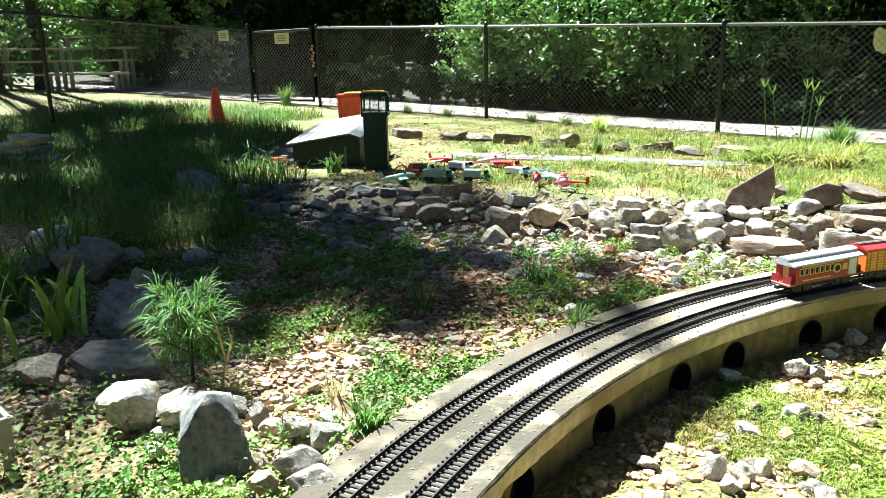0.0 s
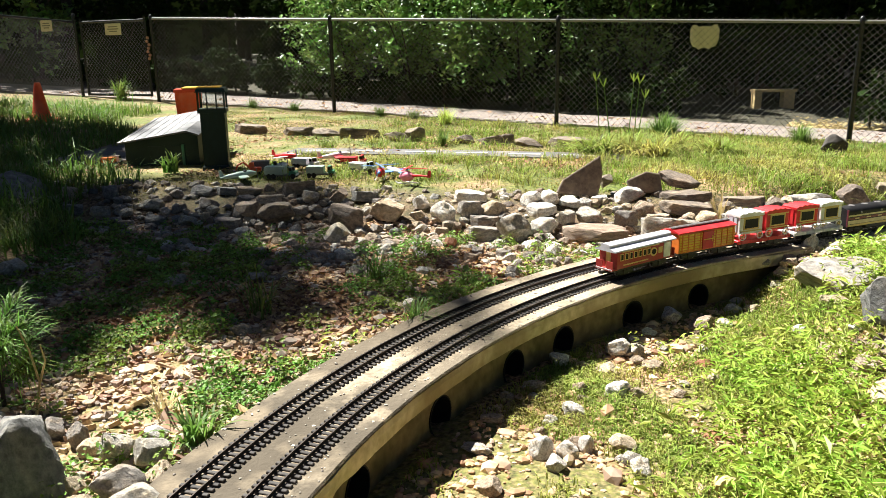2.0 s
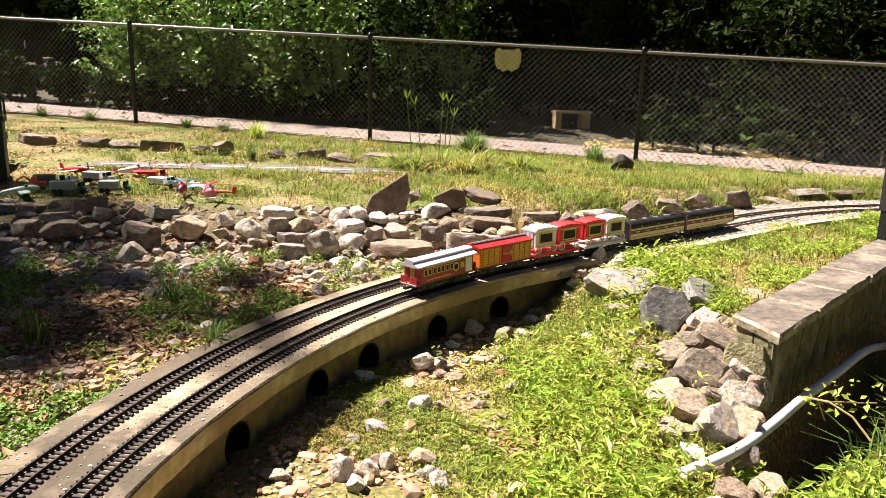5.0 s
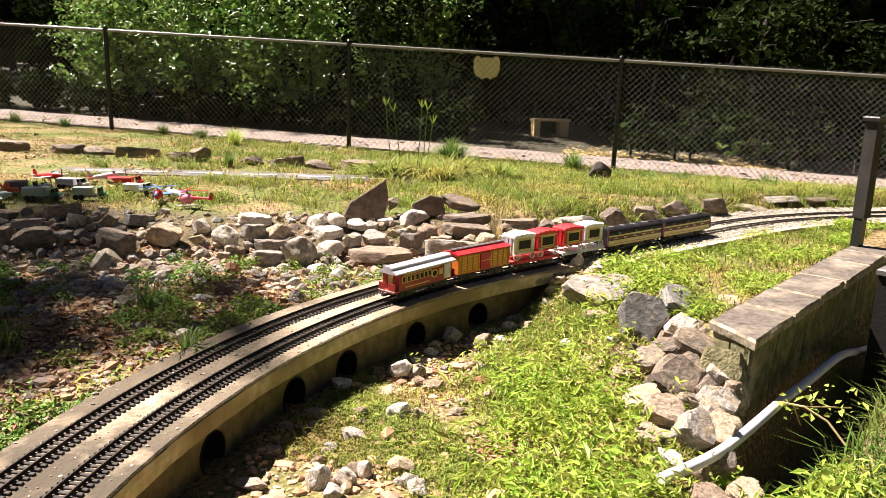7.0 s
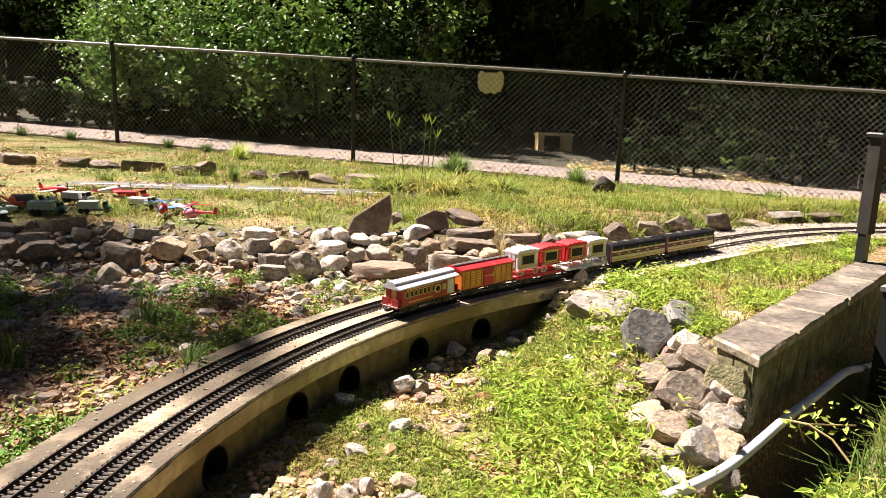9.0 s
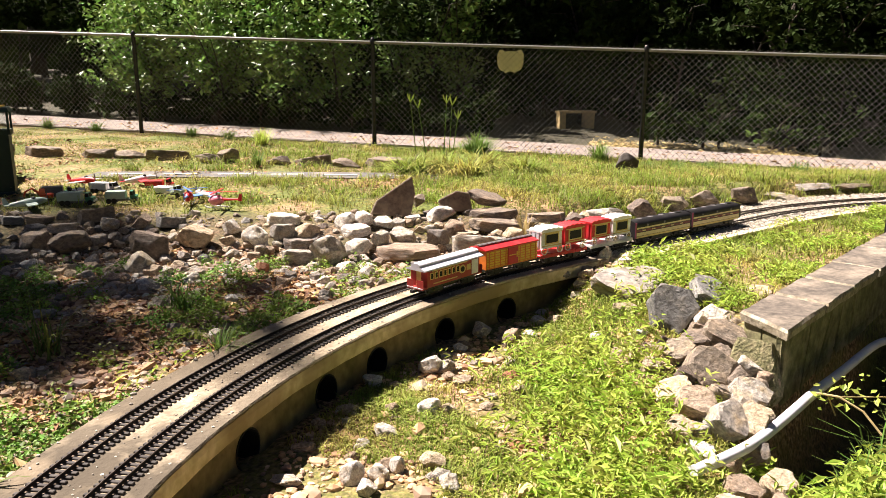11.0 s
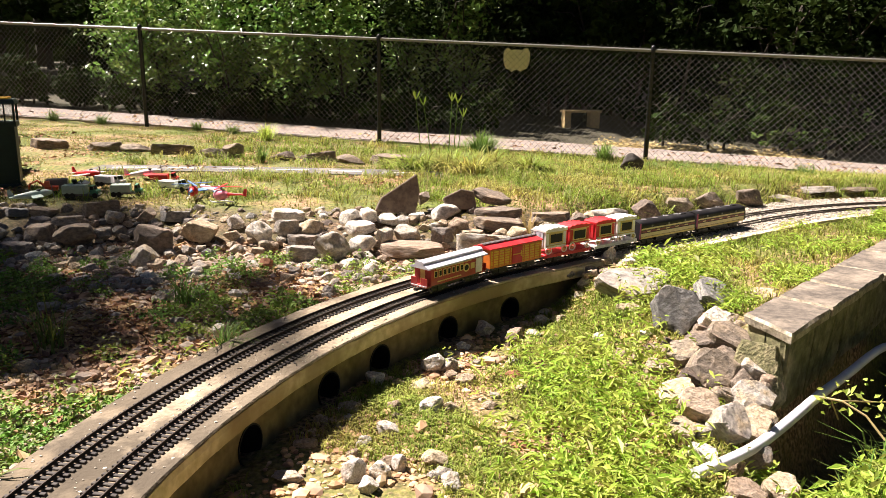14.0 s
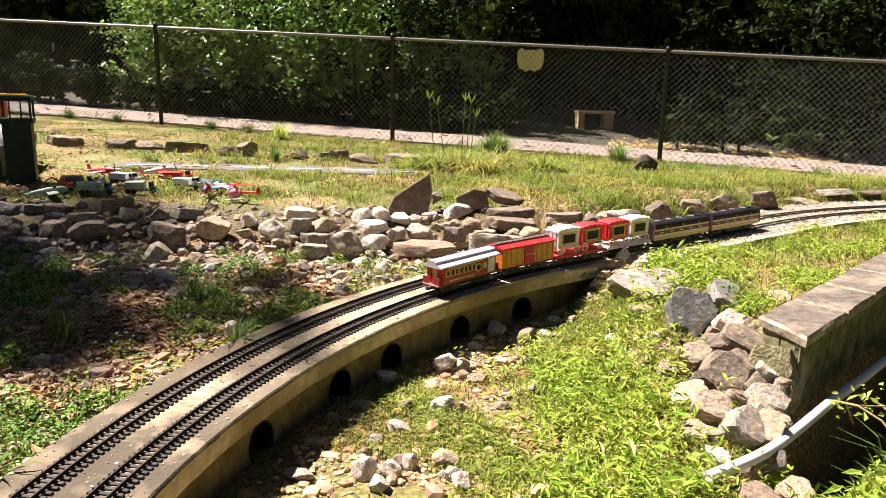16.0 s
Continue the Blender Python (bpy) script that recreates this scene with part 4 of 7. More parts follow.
BANK_DAPPLED = [(-1.25, 4.24, 0.242, 0.133, 't'), (-1.47, 4.13, 0.231, 0.149, 's'), (-1.92, 4.18, 0.208, 0.121, 's'), (-2.13, 4.21, 0.16, 0.106, 's'), (-1.79, 4.23, 0.104, 0.079, 'g'),
                (-1.71, 4.29, 0.094, 0.062, 'g'), (-1.81, 4.43, 0.111, 0.082, 'g'), (-1.62, 4.44, 0.134, 0.092, 't'), (-1.92, 4.52, 0.209, 0.099, 's'), (-1.46, 4.46, 0.158, 0.07, 'd'),
                (-1.44, 3.88, 0.163, 0.125, 'g'), (-2.19, 4.06, 0.157, 0.07, 'g'), (-2.06, 4.39, 0.164, 0.062, 'g')]
BANK_SHADY = [(-3.77, 4.22, 0.105, 0.092, 't'), (-3.58, 4.29, 0.153, 0.062, 'g'), (-3.47, 4.36, 0.112, 0.095, 't'), (-3.18, 4.39, 0.121, 0.101, 'd'), (-3.09, 4.13, 0.115, 0.088, 'g'), (-3.01, 4.0, 0.131, 0.056, 'g'),
              (-2.93, 4.17, 0.095, 0.057, 'g'), (-2.8, 4.25, 0.151, 0.083, 'g'), (-2.74, 4.45, 0.085, 0.058, 'g'), (-2.57, 4.47, 0.153, 0.077, 'd'), (-2.4, 4.49, 0.132, 0.057, 'd'), (-2.25, 4.5, 0.149, 0.056, 't'),
              (-2.44, 4.3, 0.129, 0.074, 'g'), (-2.6, 4.24, 0.093, 0.056, 'g'), (-3.3, 4.16, 0.119, 0.079, 'd'), (-3.44, 4.12, 0.108, 0.064, 'd'), (-2.85, 4.04, 0.111, 0.048, 'g'), (-2.67, 4.07, 0.127, 0.062, 'd')]
BANK_FOOT = [(-2.47, 4.1, 0.107, 0.061, 'g'), (-2.15, 4.21, 0.141, 0.081, 'g'), (-2.25, 4.14, 0.106, 0.06, 'd'), (-2.27, 4.02, 0.104, 0.048, 'g'), (-3.9, 4.18, 0.127, 0.085, 'd'), (-3.62, 4.08, 0.122, 0.061, 'd'),
             (-3.16, 4.01, 0.084, 0.061, 'g'), (-2.23, 4.41, 0.11, 0.044, 'g'), (-2.27, 3.9, 0.085, 0.051, 't')]
BANKS = (BANK_SUNNY, BANK_PLATES, BANK_DAPPLED, BANK_SHADY, BANK_FOOT)
for rows in BANKS:
    for x, y, w, h, k in rows:
        flat = h < .5 * w
        stone(k, x, y - .01, w * 1.06, h * (1.0 if flat else 1.02), rock_wall, bank_z(y), sink=0.10, tilt=7 if flat else 16, depth=w * (.55 if w > .2 else .8), shape=SLABS if flat else None)
taken = [(x, y + .04, w) for rows in BANKS for x, y, w, h, k in rows]
for i in range(900):
    x = random.uniform(-3.9, 1.05)
    y = random.uniform(3.84, 4.64)
    if min(math.hypot(x - a, (y - b) * 1.4) - 0.42 * w for a, b, w in taken) < 0.018:
        continue
    w = random.uniform(.035, .08)
    taken.append((x, y, w))
    stone(random.choice("ggwttts" if x > -1 else "gggtds"), x, y, w, w * random.uniform(.5, .8), rock_wall, bank_z(y), sink=0.25)
# the leaning slabs on top of the bank
lean = new("stone", mesh_of("stone", Shape().prism([(-.14, -.06), (.10, -.09), (.135, .05), (.12, .16), (.06, .12), (-.10, .02)], -.025, .025, "y"), SLATE_FACE))
lean.parent = rock_wall
lean.matrix_basis = pose(-.16, 4.62, .60, -14, 0, 12)
bevel = lean.modifiers.new("worn", "BEVEL")
bevel.width, bevel.segments = 0.008, 2
lean = new("stone", mesh_of("stone", Shape().prism([(-.14, .0), (-.03, .055), (.05, .04), (.065, -.07), (-.11, -.075)], -.03, .03, "y"), SLATE_FACE))
lean.parent = rock_wall
lean.matrix_basis = pose(.25, 4.68, .61, -18, 0, 6)
bevel = lean.modifiers.new("worn", "BEVEL")
bevel.width, bevel.segments = 0.008, 2

EDGE = [(1.46, 5.00, .20, .14, "s"), (1.16, 4.75, .25, .12, "g"), (1.77, 5.34, .18, .10, "s"), (2.04, 5.53, .21, .11, "s"), (2.40, 5.69, .22, .12, "s"), (1.87, 7.2, .19, .18, "b"),
        (2.75, 5.98, .34, .06, "g"), (3.1, 6.18, .40, .06, "g"), (3.5, 6.3, .36, .05, "s")]
for x, y, w, h, k in EDGE:
    if h < .08:
        stone(k, x, y, w, h, z=gz(x, y), sink=0.04, tilt=8, depth=w * .55, group="stones edging the track")
    else:
        stone(k, x, y, w * 1.08, h * 1.05, z=gz(x, y) if y > 5.8 else .425, sink=0.12, tilt=24, depth=w * .6, group="stones edging the track")
BORDER = [(-3.7, 7.4, .32, .08), (-3.15, 7.37, .28, .08), (-2.85, 7.38, .26, .07), (-2.47, 7.32, .34, .08), (-2.05, 7.22, .24, .08), (-1.87, 7.25, .17, .12), (-1.08, 7.14, .31, .07),
          (-.76, 7.07, .26, .07), (-.38, 7.15, .37, .08), (-1.40, 7.17, .21, .07), (-4.2, 7.45, .3, .08)]
for x, y, w, h in BORDER:
    stone("s", x, y, w * 1.2, h * 1.35, sink=0.2, tilt=10, depth=w * .6, shape=SLABS if w > .29 else None, group="stones along the toy runway")
pile = thing("rock_pile", "tumbled pile of large grey and brown rocks against the wall", "rock pile")


def slab(kind, x, y, z, w, d, th, rx, ry=0, rz=0, parent=None, group=""):
    """A broken flat stone: w by d across, th thick, turned as it lies."""
    ob = new("stone", random.choice(SLABS[kind]))
    ob.matrix_basis = Matrix.LocRotScale((x, y, z), Euler((radians(rx), radians(ry), radians(rz))), (w, d, th))
    if parent:
        ob.parent = parent
    else:
        tagged(ob, WORDS[kind] + " bedded in the garden soil", "stone", group)
    return ob


slab("s", .405, 4.73, .615, .27, .15, .05, 14, 17, 4, rock_wall)
# large slabs leaning against the wall, then the smaller ones below
slab("g", 1.06, 3.64, .36, .42, .30, .10, 14, 3, 8, pile)
slab("d", 1.145, 3.26, .36, .23, .25, .08, 56, 8, -8, pile)
slab("d", 1.385, 3.42, .375, .29, .24, .07, 26, 18, 20, pile)
slab("w", 1.275, 3.17, .345, .115, .11, .11, 40, 10, 0, pile)
slab("t", 1.57, 3.46, .375, .18, .13, .05, 8, -5, 10, pile)
slab("s", 1.29, 3.03, .315, .19, .15, .10, 26, 16, -14, pile)
slab("s", 1.16, 2.80, .275, .19, .18, .11, 46, -6, 10, pile)
slab("s", 1.075, 2.93, .29, .14, .12, .07, 26, -10, -5, pile)
slab("t", .965, 2.64, .25, .16, .11, .055, 14, -22, 20, pile)
slab("t", 1.03, 2.56, .235, .15, .13, .10, 30, 6, -12, pile)
slab("g", 1.10, 2.47, .22, .14, .15, .10, 44, 14, 18, pile)
slab("t", 1.19, 2.47, .215, .12, .14, .09, 48, -12, -14, pile)
slab("t", 1.03, 2.13, .15, .12, .10, .08, 16, 8, 10, pile)
slab("t", .96, 2.03, .14, .13, .11, .08, 12, -6, -10, pile)
slab("w", .965, 2.31, .185, .09, .07, .05, 20, 14, 0, pile)
slab("g", 1.24, 2.62, .235, .14, .14, .12, 30, 10, 10, pile)
slab("s", 1.175, 3.03, .30, .12, .10, .08, 24, -12, 0, pile)
slab("s", 1.06, 2.77, .255, .11, .09, .06, 14, 20, 24, pile)
slab("t", .95, 2.86, .255, .10, .09, .06, 18, 0, 30, pile)
slab("t", .93, 2.44, .205, .10, .09, .07, 22, 10, -20, pile)
slab("t", 1.17, 2.19, .13, .11, .10, .09, 18, -10, 16, pile)
slab("s", 1.33, 3.22, .325, .15, .12, .08, 30, -14, 10, pile)
slab("s", 1.24, 2.90, .275, .12, .11, .08, 38, 6, -20, pile)
slab("g", 1.31, 2.82, .27, .13, .12, .10, 26, 16, 12, pile)
for x, y, w, h, k in ((1.2, 3.33, .16, .1, "s"), (1.25, 2.72, .12, .11, "s"), (1.16, 2.64, .11, .09, "s"), (1.08, 2.66, .10, .07, "s"), (1.0, 2.72, .09, .06, "t"), (1.0, 2.43, .10, .07, "g"), (1.09, 2.90, .09, .06, "g"), (1.3, 3.58, .22, .06, "g"), (1.47, 3.66, .18, .05, "t"), (1.36, 3.0, .12, .13, "s"), (1.36, 2.74, .12, .11, "t"), (1.3, 2.66, .10, .10, "t"), (1.22, 3.12, .12, .10, "s"), (1.40, 3.13, .12, .12, "s"), (1.44, 3.28, .14, .10, "s"), (1.0, 3.0, .10, .06, "t"), (1.06, 3.05, .10, .07, "s"), (.98, 3.4, .12, .06, "t"), (1.15, 2.30, .10, .08, "g"), (1.24, 2.50, .10, .09, "t"), (1.06, 2.27, .08, .05, "t"), (.90, 2.14, .07, .05, "w"), (1.14, 2.06, .09, .06, "t")):
    stone(k, x, y, w, h, pile, 0.115 + 0.135 * max(y - 2.1, 0), sink=0.15, tilt=24)
prop = new("stone", cut_stone(31, BLOCK, [(Vector((-.3, -1, .55)).normalized(), .45), (Vector((.9, -.2, .5)).normalized(), .6), (Vector((-1, 0, .1)).normalized(), .7), (Vector((0, .2, 1)).normalized(), .72), (Vector((0, 1, 0)), .5)], 30))
prop.parent = pile
prop.matrix_basis = Matrix.LocRotScale((1.335, 2.80, .235), Euler((radians(-6), radians(8), radians(-20))), (.22, .16, .30))
stone("w", 1.02, 4.07, .08, .11, z=.37)
stone("t", 1.14, 4.02, .16, .09, z=.36)
FRONT = [(-.13, 2.12, .08, .07), (-.05, 2.13, .07, .06), (-.08, 2.05, .06, .05), (0, 2.19, .05, .05), (-.13, 2.81, .08, .06), (.09, 2.96, .10, .08), (.32, 3.40, .09, .07), (.54, 3.38, .07, .04),
         (.60, 3.57, .08, .05), (.70, 2.93, .07, .04), (.16, 2.08, .07, .06), (.09, 2.58, .10, .06)]
for x, y, w, h in FRONT:
    stone("w", x, y, w, h, sink=0.15, group="pale stones in the grass")
for x, y, w, h in ((.44, 3.31, .12, .06), (.68, 3.56, .08, .05), (.15, 2.97, .09, .05), (.43, 2.78, .06, .04), (-.32, 2.10, .10, .03), (-.31, 2.31, .08, .03), (-.04, 2.59, .06, .05), (-.20, 2.58, .08, .04), (.97, 3.77, .10, .07), (.22, 2.85, .08, .04), (.3, 2.62, .06, .04), (.05, 2.78, .08, .04)):
    stone(random.choice("ttg"), x, y, w, h, sink=0.2, group="tan stones in the grass")
slab("d", -2.03, 1.80, .385, .36, .22, .06, 10, 4, 12, group="stones in the shaded bed")
tall = [(Vector((-.5, -.35, .8)).normalized(), .62), (Vector((.7, -.5, .5)).normalized(), .66), (Vector((.25, -1, .30)).normalized(), .42), (Vector((-1, -.1, .1)).normalized(), .62), (Vector((1, .2, .12)).normalized(), .66), (Vector((.2, .1, 1)).normalized(), .80), (Vector((0, 1, 0)), .5)]
boulder = new("stone", cut_stone(77, DARK_ROCK, tall, 30))
boulder.matrix_basis = Matrix.LocRotScale((-1.31, 1.43, .385), Euler((radians(-12), radians(-9), radians(30))), (.19, .14, .30))
tagged(boulder, "large dark grey upright boulder with a broad smooth face", "stone", "stones in the shaded bed")
for x, y, z, w, d, h, rz in ((-1.71, 1.55, .38, .17, .14, .15, 20), (-1.57, 1.60, .37, .14, .12, .12, 65)):
    pale = new("stone", random.choice(ROUND["g"]))
    pale.matrix_basis = Matrix.LocRotScale((x, y, z), Euler((radians(8), radians(-6), radians(rz))), (w, d, h))
    tagged(pale, "pale grey rounded fieldstone beside the boulder", "stone", "stones in the shaded bed")
slab("d", -2.36, 2.18, .42, .24, .32, .06, 22, 18, 30, group="stones in the shaded bed")
slab("d", -3.85, 4.35, .52, .62, .30, .07, 12, 14, -22, group="stones in the shaded bed")
for x, y, z, w, d in ((-6.3, 4.95, .56, .62, .4), (-6.45, 5.0, .65, .55, .36), (-6.35, 5.0, .73, .42, .3), (-7.1, 5.5, .60, .5, .35)):
    slab("g", x, y, z, w, d, .10, 4, 3, 20 * w, group="flat stones piled in the shade")
LEFT = [(-1.34, 1.65, .07, .08, "g"), (-1.19, 1.60, .09, .08, "g"), (-1.82, 1.60, .12, .09, "t"),
        (-1.20, 1.45, .06, .05, "t"), (-1.06, 1.42, .12, .09, "g"), (-3.05, 2.52, .34, .20, "g"), (-3.42, 2.66, .30, .20, "g"), (-3.25, 2.40, .22, .14, "s"), (-2.27, 1.62, .21, .10, "s"), (-1.08, 1.57, .10, .09, "g"),
        (-2.98, 2.79, .14, .12, "g"), (-2.62, 2.5, .18, .12, "g"), (-2.75, 3.0, .14, .09, "g"), (-1.45, 1.68, .08, .07, "g"), (-1.0, 1.5, .08, .06, "t"), (-1.28, 1.62, .07, .05, "t"), (-.98, 1.36, .12, .08, "g"), (-2.0, 1.5, .10, .06, "t"), (-1.52, 1.42, .07, .05, "w"), (-1.14, 1.7, .07, .05, "w"), (-1.1, 1.33, .08, .07, "t")]
for x, y, w, h, k in LEFT:
    stone(k, x, y, w, h, sink=0.1, tilt=9, depth=w * .8, group="stones in the shaded bed", shape=ROUND if w > .29 else None)
BASIN = [(-.79, 3.87, .07, .08, "r"), (-.83, 3.13, .07, .05, "t"), (-.94, 2.98, .07, .05, "g"), (-.36, 3.91, .12, .07, "w"), (-.25, 3.92, .09, .07, "w"), (-.44, 3.69, .08, .05, "w"),
         (-.64, 3.67, .07, .05, "t"), (-1.0, 3.45, .09, .05, "g"), (-.72, 2.83, .07, .08, "w"), (-1.55, 3.15, .1, .05, "g"), (-1.3, 2.5, .09, .05, "g"), (-1.9, 3.0, .12, .06, "g")]
for x, y, w, h, k in BASIN:
    stone(k, x, y, w, h, sink=0.2, group="stones in the dry basin")


def pebbles(name, label, n, place, size, material, sub=1, level=None):
    """Many small stones as one mesh of uneven pieces."""
    bm = bmesh.new()
    bmesh.ops.create_icosphere(bm, subdivisions=sub, radius=1.0)
    bv = np.array([v.co for v in bm.verts])
    bf = np.array([[v.index for v in f.verts] for f in bm.faces])
    bm.free()
    xy, sz = place(n)
    z = ground_z(xy[:, 0], xy[:, 1]) if level is None else np.full(len(xy), level)
    V, Fc = [], []
    for i in range(len(xy)):
        s = size * sz[i]
        sc = s * rng.uniform(0.55, 1.25, 3) * (1, 1, 0.62)
        k = bv * (1 + rng.uniform(-0.22, 0.16, (len(bv), 1)))
        a = rng.uniform(0, 6.28)
        c, q = math.cos(a), math.sin(a)
        k = k * sc
        V.append(np.c_[k[:, 0] * c - k[:, 1] * q + xy[i, 0], k[:, 0] * q + k[:, 1] * c + xy[i, 1], k[:, 2] + z[i] + sc[2] * 0.35])
        Fc.append(bf + i * len(bv))
    ob = raw(name, np.concatenate(V), np.concatenate(Fc), material)
    return tagged(ob, label, "gravel", kind="stuff")


def basin_place(n):
    xy = np.c_[rng.uniform(-2.9, 0.6, 6 * n), rng.uniform(1.3, 4.25, 6 * n)]
    s, d = beside(xy[:, 0], xy[:, 1])
    w = 0.5 + 0.9 * lumps(xy[:, 0], xy[:, 1], 0.55, 5.1) + 0.5 * ease(3.2, 3.8, xy[:, 1]) + 0.35 * ease(-1.2, -0.5, xy[:, 0])
    ok = (d < -0.24) & (rng.uniform(0, 1, len(xy)) < w)
    xy = xy[ok][:n]
    return xy, rng.lognormal(0, 0.42, len(xy))


def front_place(n):
    xy = np.c_[rng.uniform(-0.5, 1.1, 6 * n), rng.uniform(1.5, 4.0, 6 * n)]
    s, d = beside(xy[:, 0], xy[:, 1])
    w = 0.35 + 0.9 * lumps(xy[:, 0], xy[:, 1], 0.4, 2.2) + 0.5 * ease(0.6, 0.25, d)
    ok = (d > 0.2) & (rng.uniform(0, 1, len(xy)) < w)
    xy = xy[ok][:n]
    return xy, rng.lognormal(0, 0.45, len(xy))


def bed_place(n):
    s = rng.uniform(SLAB_END + .02, S3, n)
    o = rng.uniform(-0.36, 0.27, n)
    xy = np.array([line(float(a), float(b))[0] for a, b in zip(s, o)])
    return xy, rng.uniform(0.7, 1.2, n)


pebbles("gravel", "mixed grey and tan gravel strewn through the dry basin", 9000, basin_place, 0.0108, GRAVEL)
pebbles("gravel", "tan gravel between moss and weeds", 4200, front_place, 0.0095, mat("tan_gravel", (0.47, 0.30, 0.165), (0.33, 0.19, 0.095), (0.52, 0.40, 0.28), 25, 9, 0.92, 0.6, island=0.4))

xy, size = front_place(120)
for (x, y), k in zip(xy.tolist(), size.tolist()):
    w = min(max(.042 * k, .025), .085)
    stone(random.choice("tttttwwgr"), x, y, w, w * random.uniform(.5, .75), sink=.25, tilt=20, group="tan stones in the grass")

pebbles("gravel", "pale crushed stone along the track", 11000, bed_place, 0.0078, BALLAST, level=0.4042)


def shards(n, size):
    """Flat broken chips of stone and bark as one mesh: thin uneven prisms lying at all angles."""
    xy, k = basin_place(n)
    z = ground_z(xy[:, 0], xy[:, 1])
    V, Fc = [], []
    for i in range(len(xy)):
        m = int(rng.integers(4, 7))
        a = np.sort(rng.uniform(0, 6.28, m))
        r = size * k[i] * rng.uniform(.6, 1.2, m)
        th = size * rng.uniform(.18, .4)
        tilt = rng.normal(0, .28, 2)
        px, py = r * np.cos(a), r * np.sin(a) * .7
        base = z[i] + size * .25 + px * tilt[0] + py * tilt[1]
        q = len(V)
        V += list(zip((xy[i, 0] + px).tolist(), (xy[i, 1] + py).tolist(), (base - th).tolist()))
        V += list(zip((xy[i, 0] + px * .86).tolist(), (xy[i, 1] + py * .86).tolist(), (base + th).tolist()))
        Fc += [tuple(q + (j, (j + 1) % m, m + (j + 1) % m, m + j)[c] for c in range(4)) for j in range(m)] + [tuple(range(q + m, q + 2 * m))]
    return tagged(raw("stone_chips", V, Fc, SHARD), "rust-brown and tan stone chips littering the dry basin", "gravel", kind="stuff")


shards(6500, .019)


def deck_place(n):
    s = rng.uniform(.9, SLAB_END, n)
    o = rng.choice([-.20, -.125, -.005, .005, .13, .165], n) + rng.normal(0, .016, n)
    o = np.clip(o, -.205, .172)
    xy = np.array([line(float(a), float(b))[0] for a, b in zip(s, o)])
    return xy, rng.lognormal(0, .4, n)


def shore_place(n):
    xy = np.c_[rng.uniform(-2.3, .35, 4 * n), rng.uniform(3.2, 4.05, 4 * n)]
    s, d = beside(xy[:, 0], xy[:, 1])
    w = ease(3.1, 3.8, xy[:, 1]) * (.5 + .9 * lumps(xy[:, 0], xy[:, 1], .5, 14.0))
    xy = xy[(d < -.26) & (rng.uniform(0, 1, len(xy)) < w)][:n]
    return xy, rng.lognormal(0, .35, len(xy))


pebbles("cobbles", "pale grey fist-sized cobbles below the stone bank", 260, shore_place, 0.016, mat("pale_cobbles", (0.44, 0.405, 0.36), (0.30, 0.27, 0.23), (0.42, 0.30, 0.20), 25, 9, 0.9, 0.5, island=0.42), 2)
xy, size = shore_place(190)
for (x, y), k in zip(xy.tolist(), size.tolist()):
    w = min(max(.055 * k, .03), .095)
    stone(random.choice("gggttw"), x, y, w, w * random.uniform(.55, .8), sink=.2, tilt=25, group="cobbles below the stone bank")
pebbles("grit", "loose grit and crumbs strewn on the deck", 700, deck_place, 0.0032, BALLAST, level=TOP)

# ---- train ----
RAILTOP = TOP + 0.0175


def on_track(s0, s1, off=TRACKS[1]):
    a, _ = line(s0, off)
    b, _ = line(s1, off)
    h = math.degrees(math.atan2(b[1] - a[1], b[0] - a[0]))
    return pose((a[0] + b[0]) / 2, (a[1] + b[1]) / 2, RAILTOP, 0, 0, h) @ Matrix.Diagonal((1, 1, .9, 1)), math.hypot(b[0] - a[0], b[1] - a[1])


def bogies(car, length, parent_label="black bogie"):
    """Two bogies with wheels, and couplers."""
    for e in (-1, 1):
        x = e * (length / 2 - 0.085)
        bg = part("bogie", Shape().box((x, 0, 0.024), (0.095, 0.06, 0.016), edge=0.003).box((x, 0.036, 0.02), (0.10, 0.008, 0.018)).box((x, -0.036, 0.02), (0.10, 0.008, 0.018)).box((x, 0.041, 0.02), (0.026, 0.006, 0.024)).box((x, -0.041, 0.02), (0.026, 0.006, 0.024)), T_BLACK, car)
        for wx in (-0.034, 0.034):
            part("wheelset", Shape().rod((x + wx, -0.026, 0.0155), (x + wx, -0.020, 0.0155), 0.0155, 14).rod((x + wx, 0.020, 0.0155), (x + wx, 0.026, 0.0155), 0.0155, 14).rod((x + wx, -0.02, 0.0155), (x + wx, 0.02, 0.0155), 0.004, 6), T_STEEL, bg)
        part("coupler", Shape().box((e * (length / 2 + 0.006), 0, 0.027), (0.034, 0.012, 0.012)).box((e * (length / 2 + 0.02), 0.004, 0.027), (0.012, 0.018, 0.014)), T_BLACK, car)


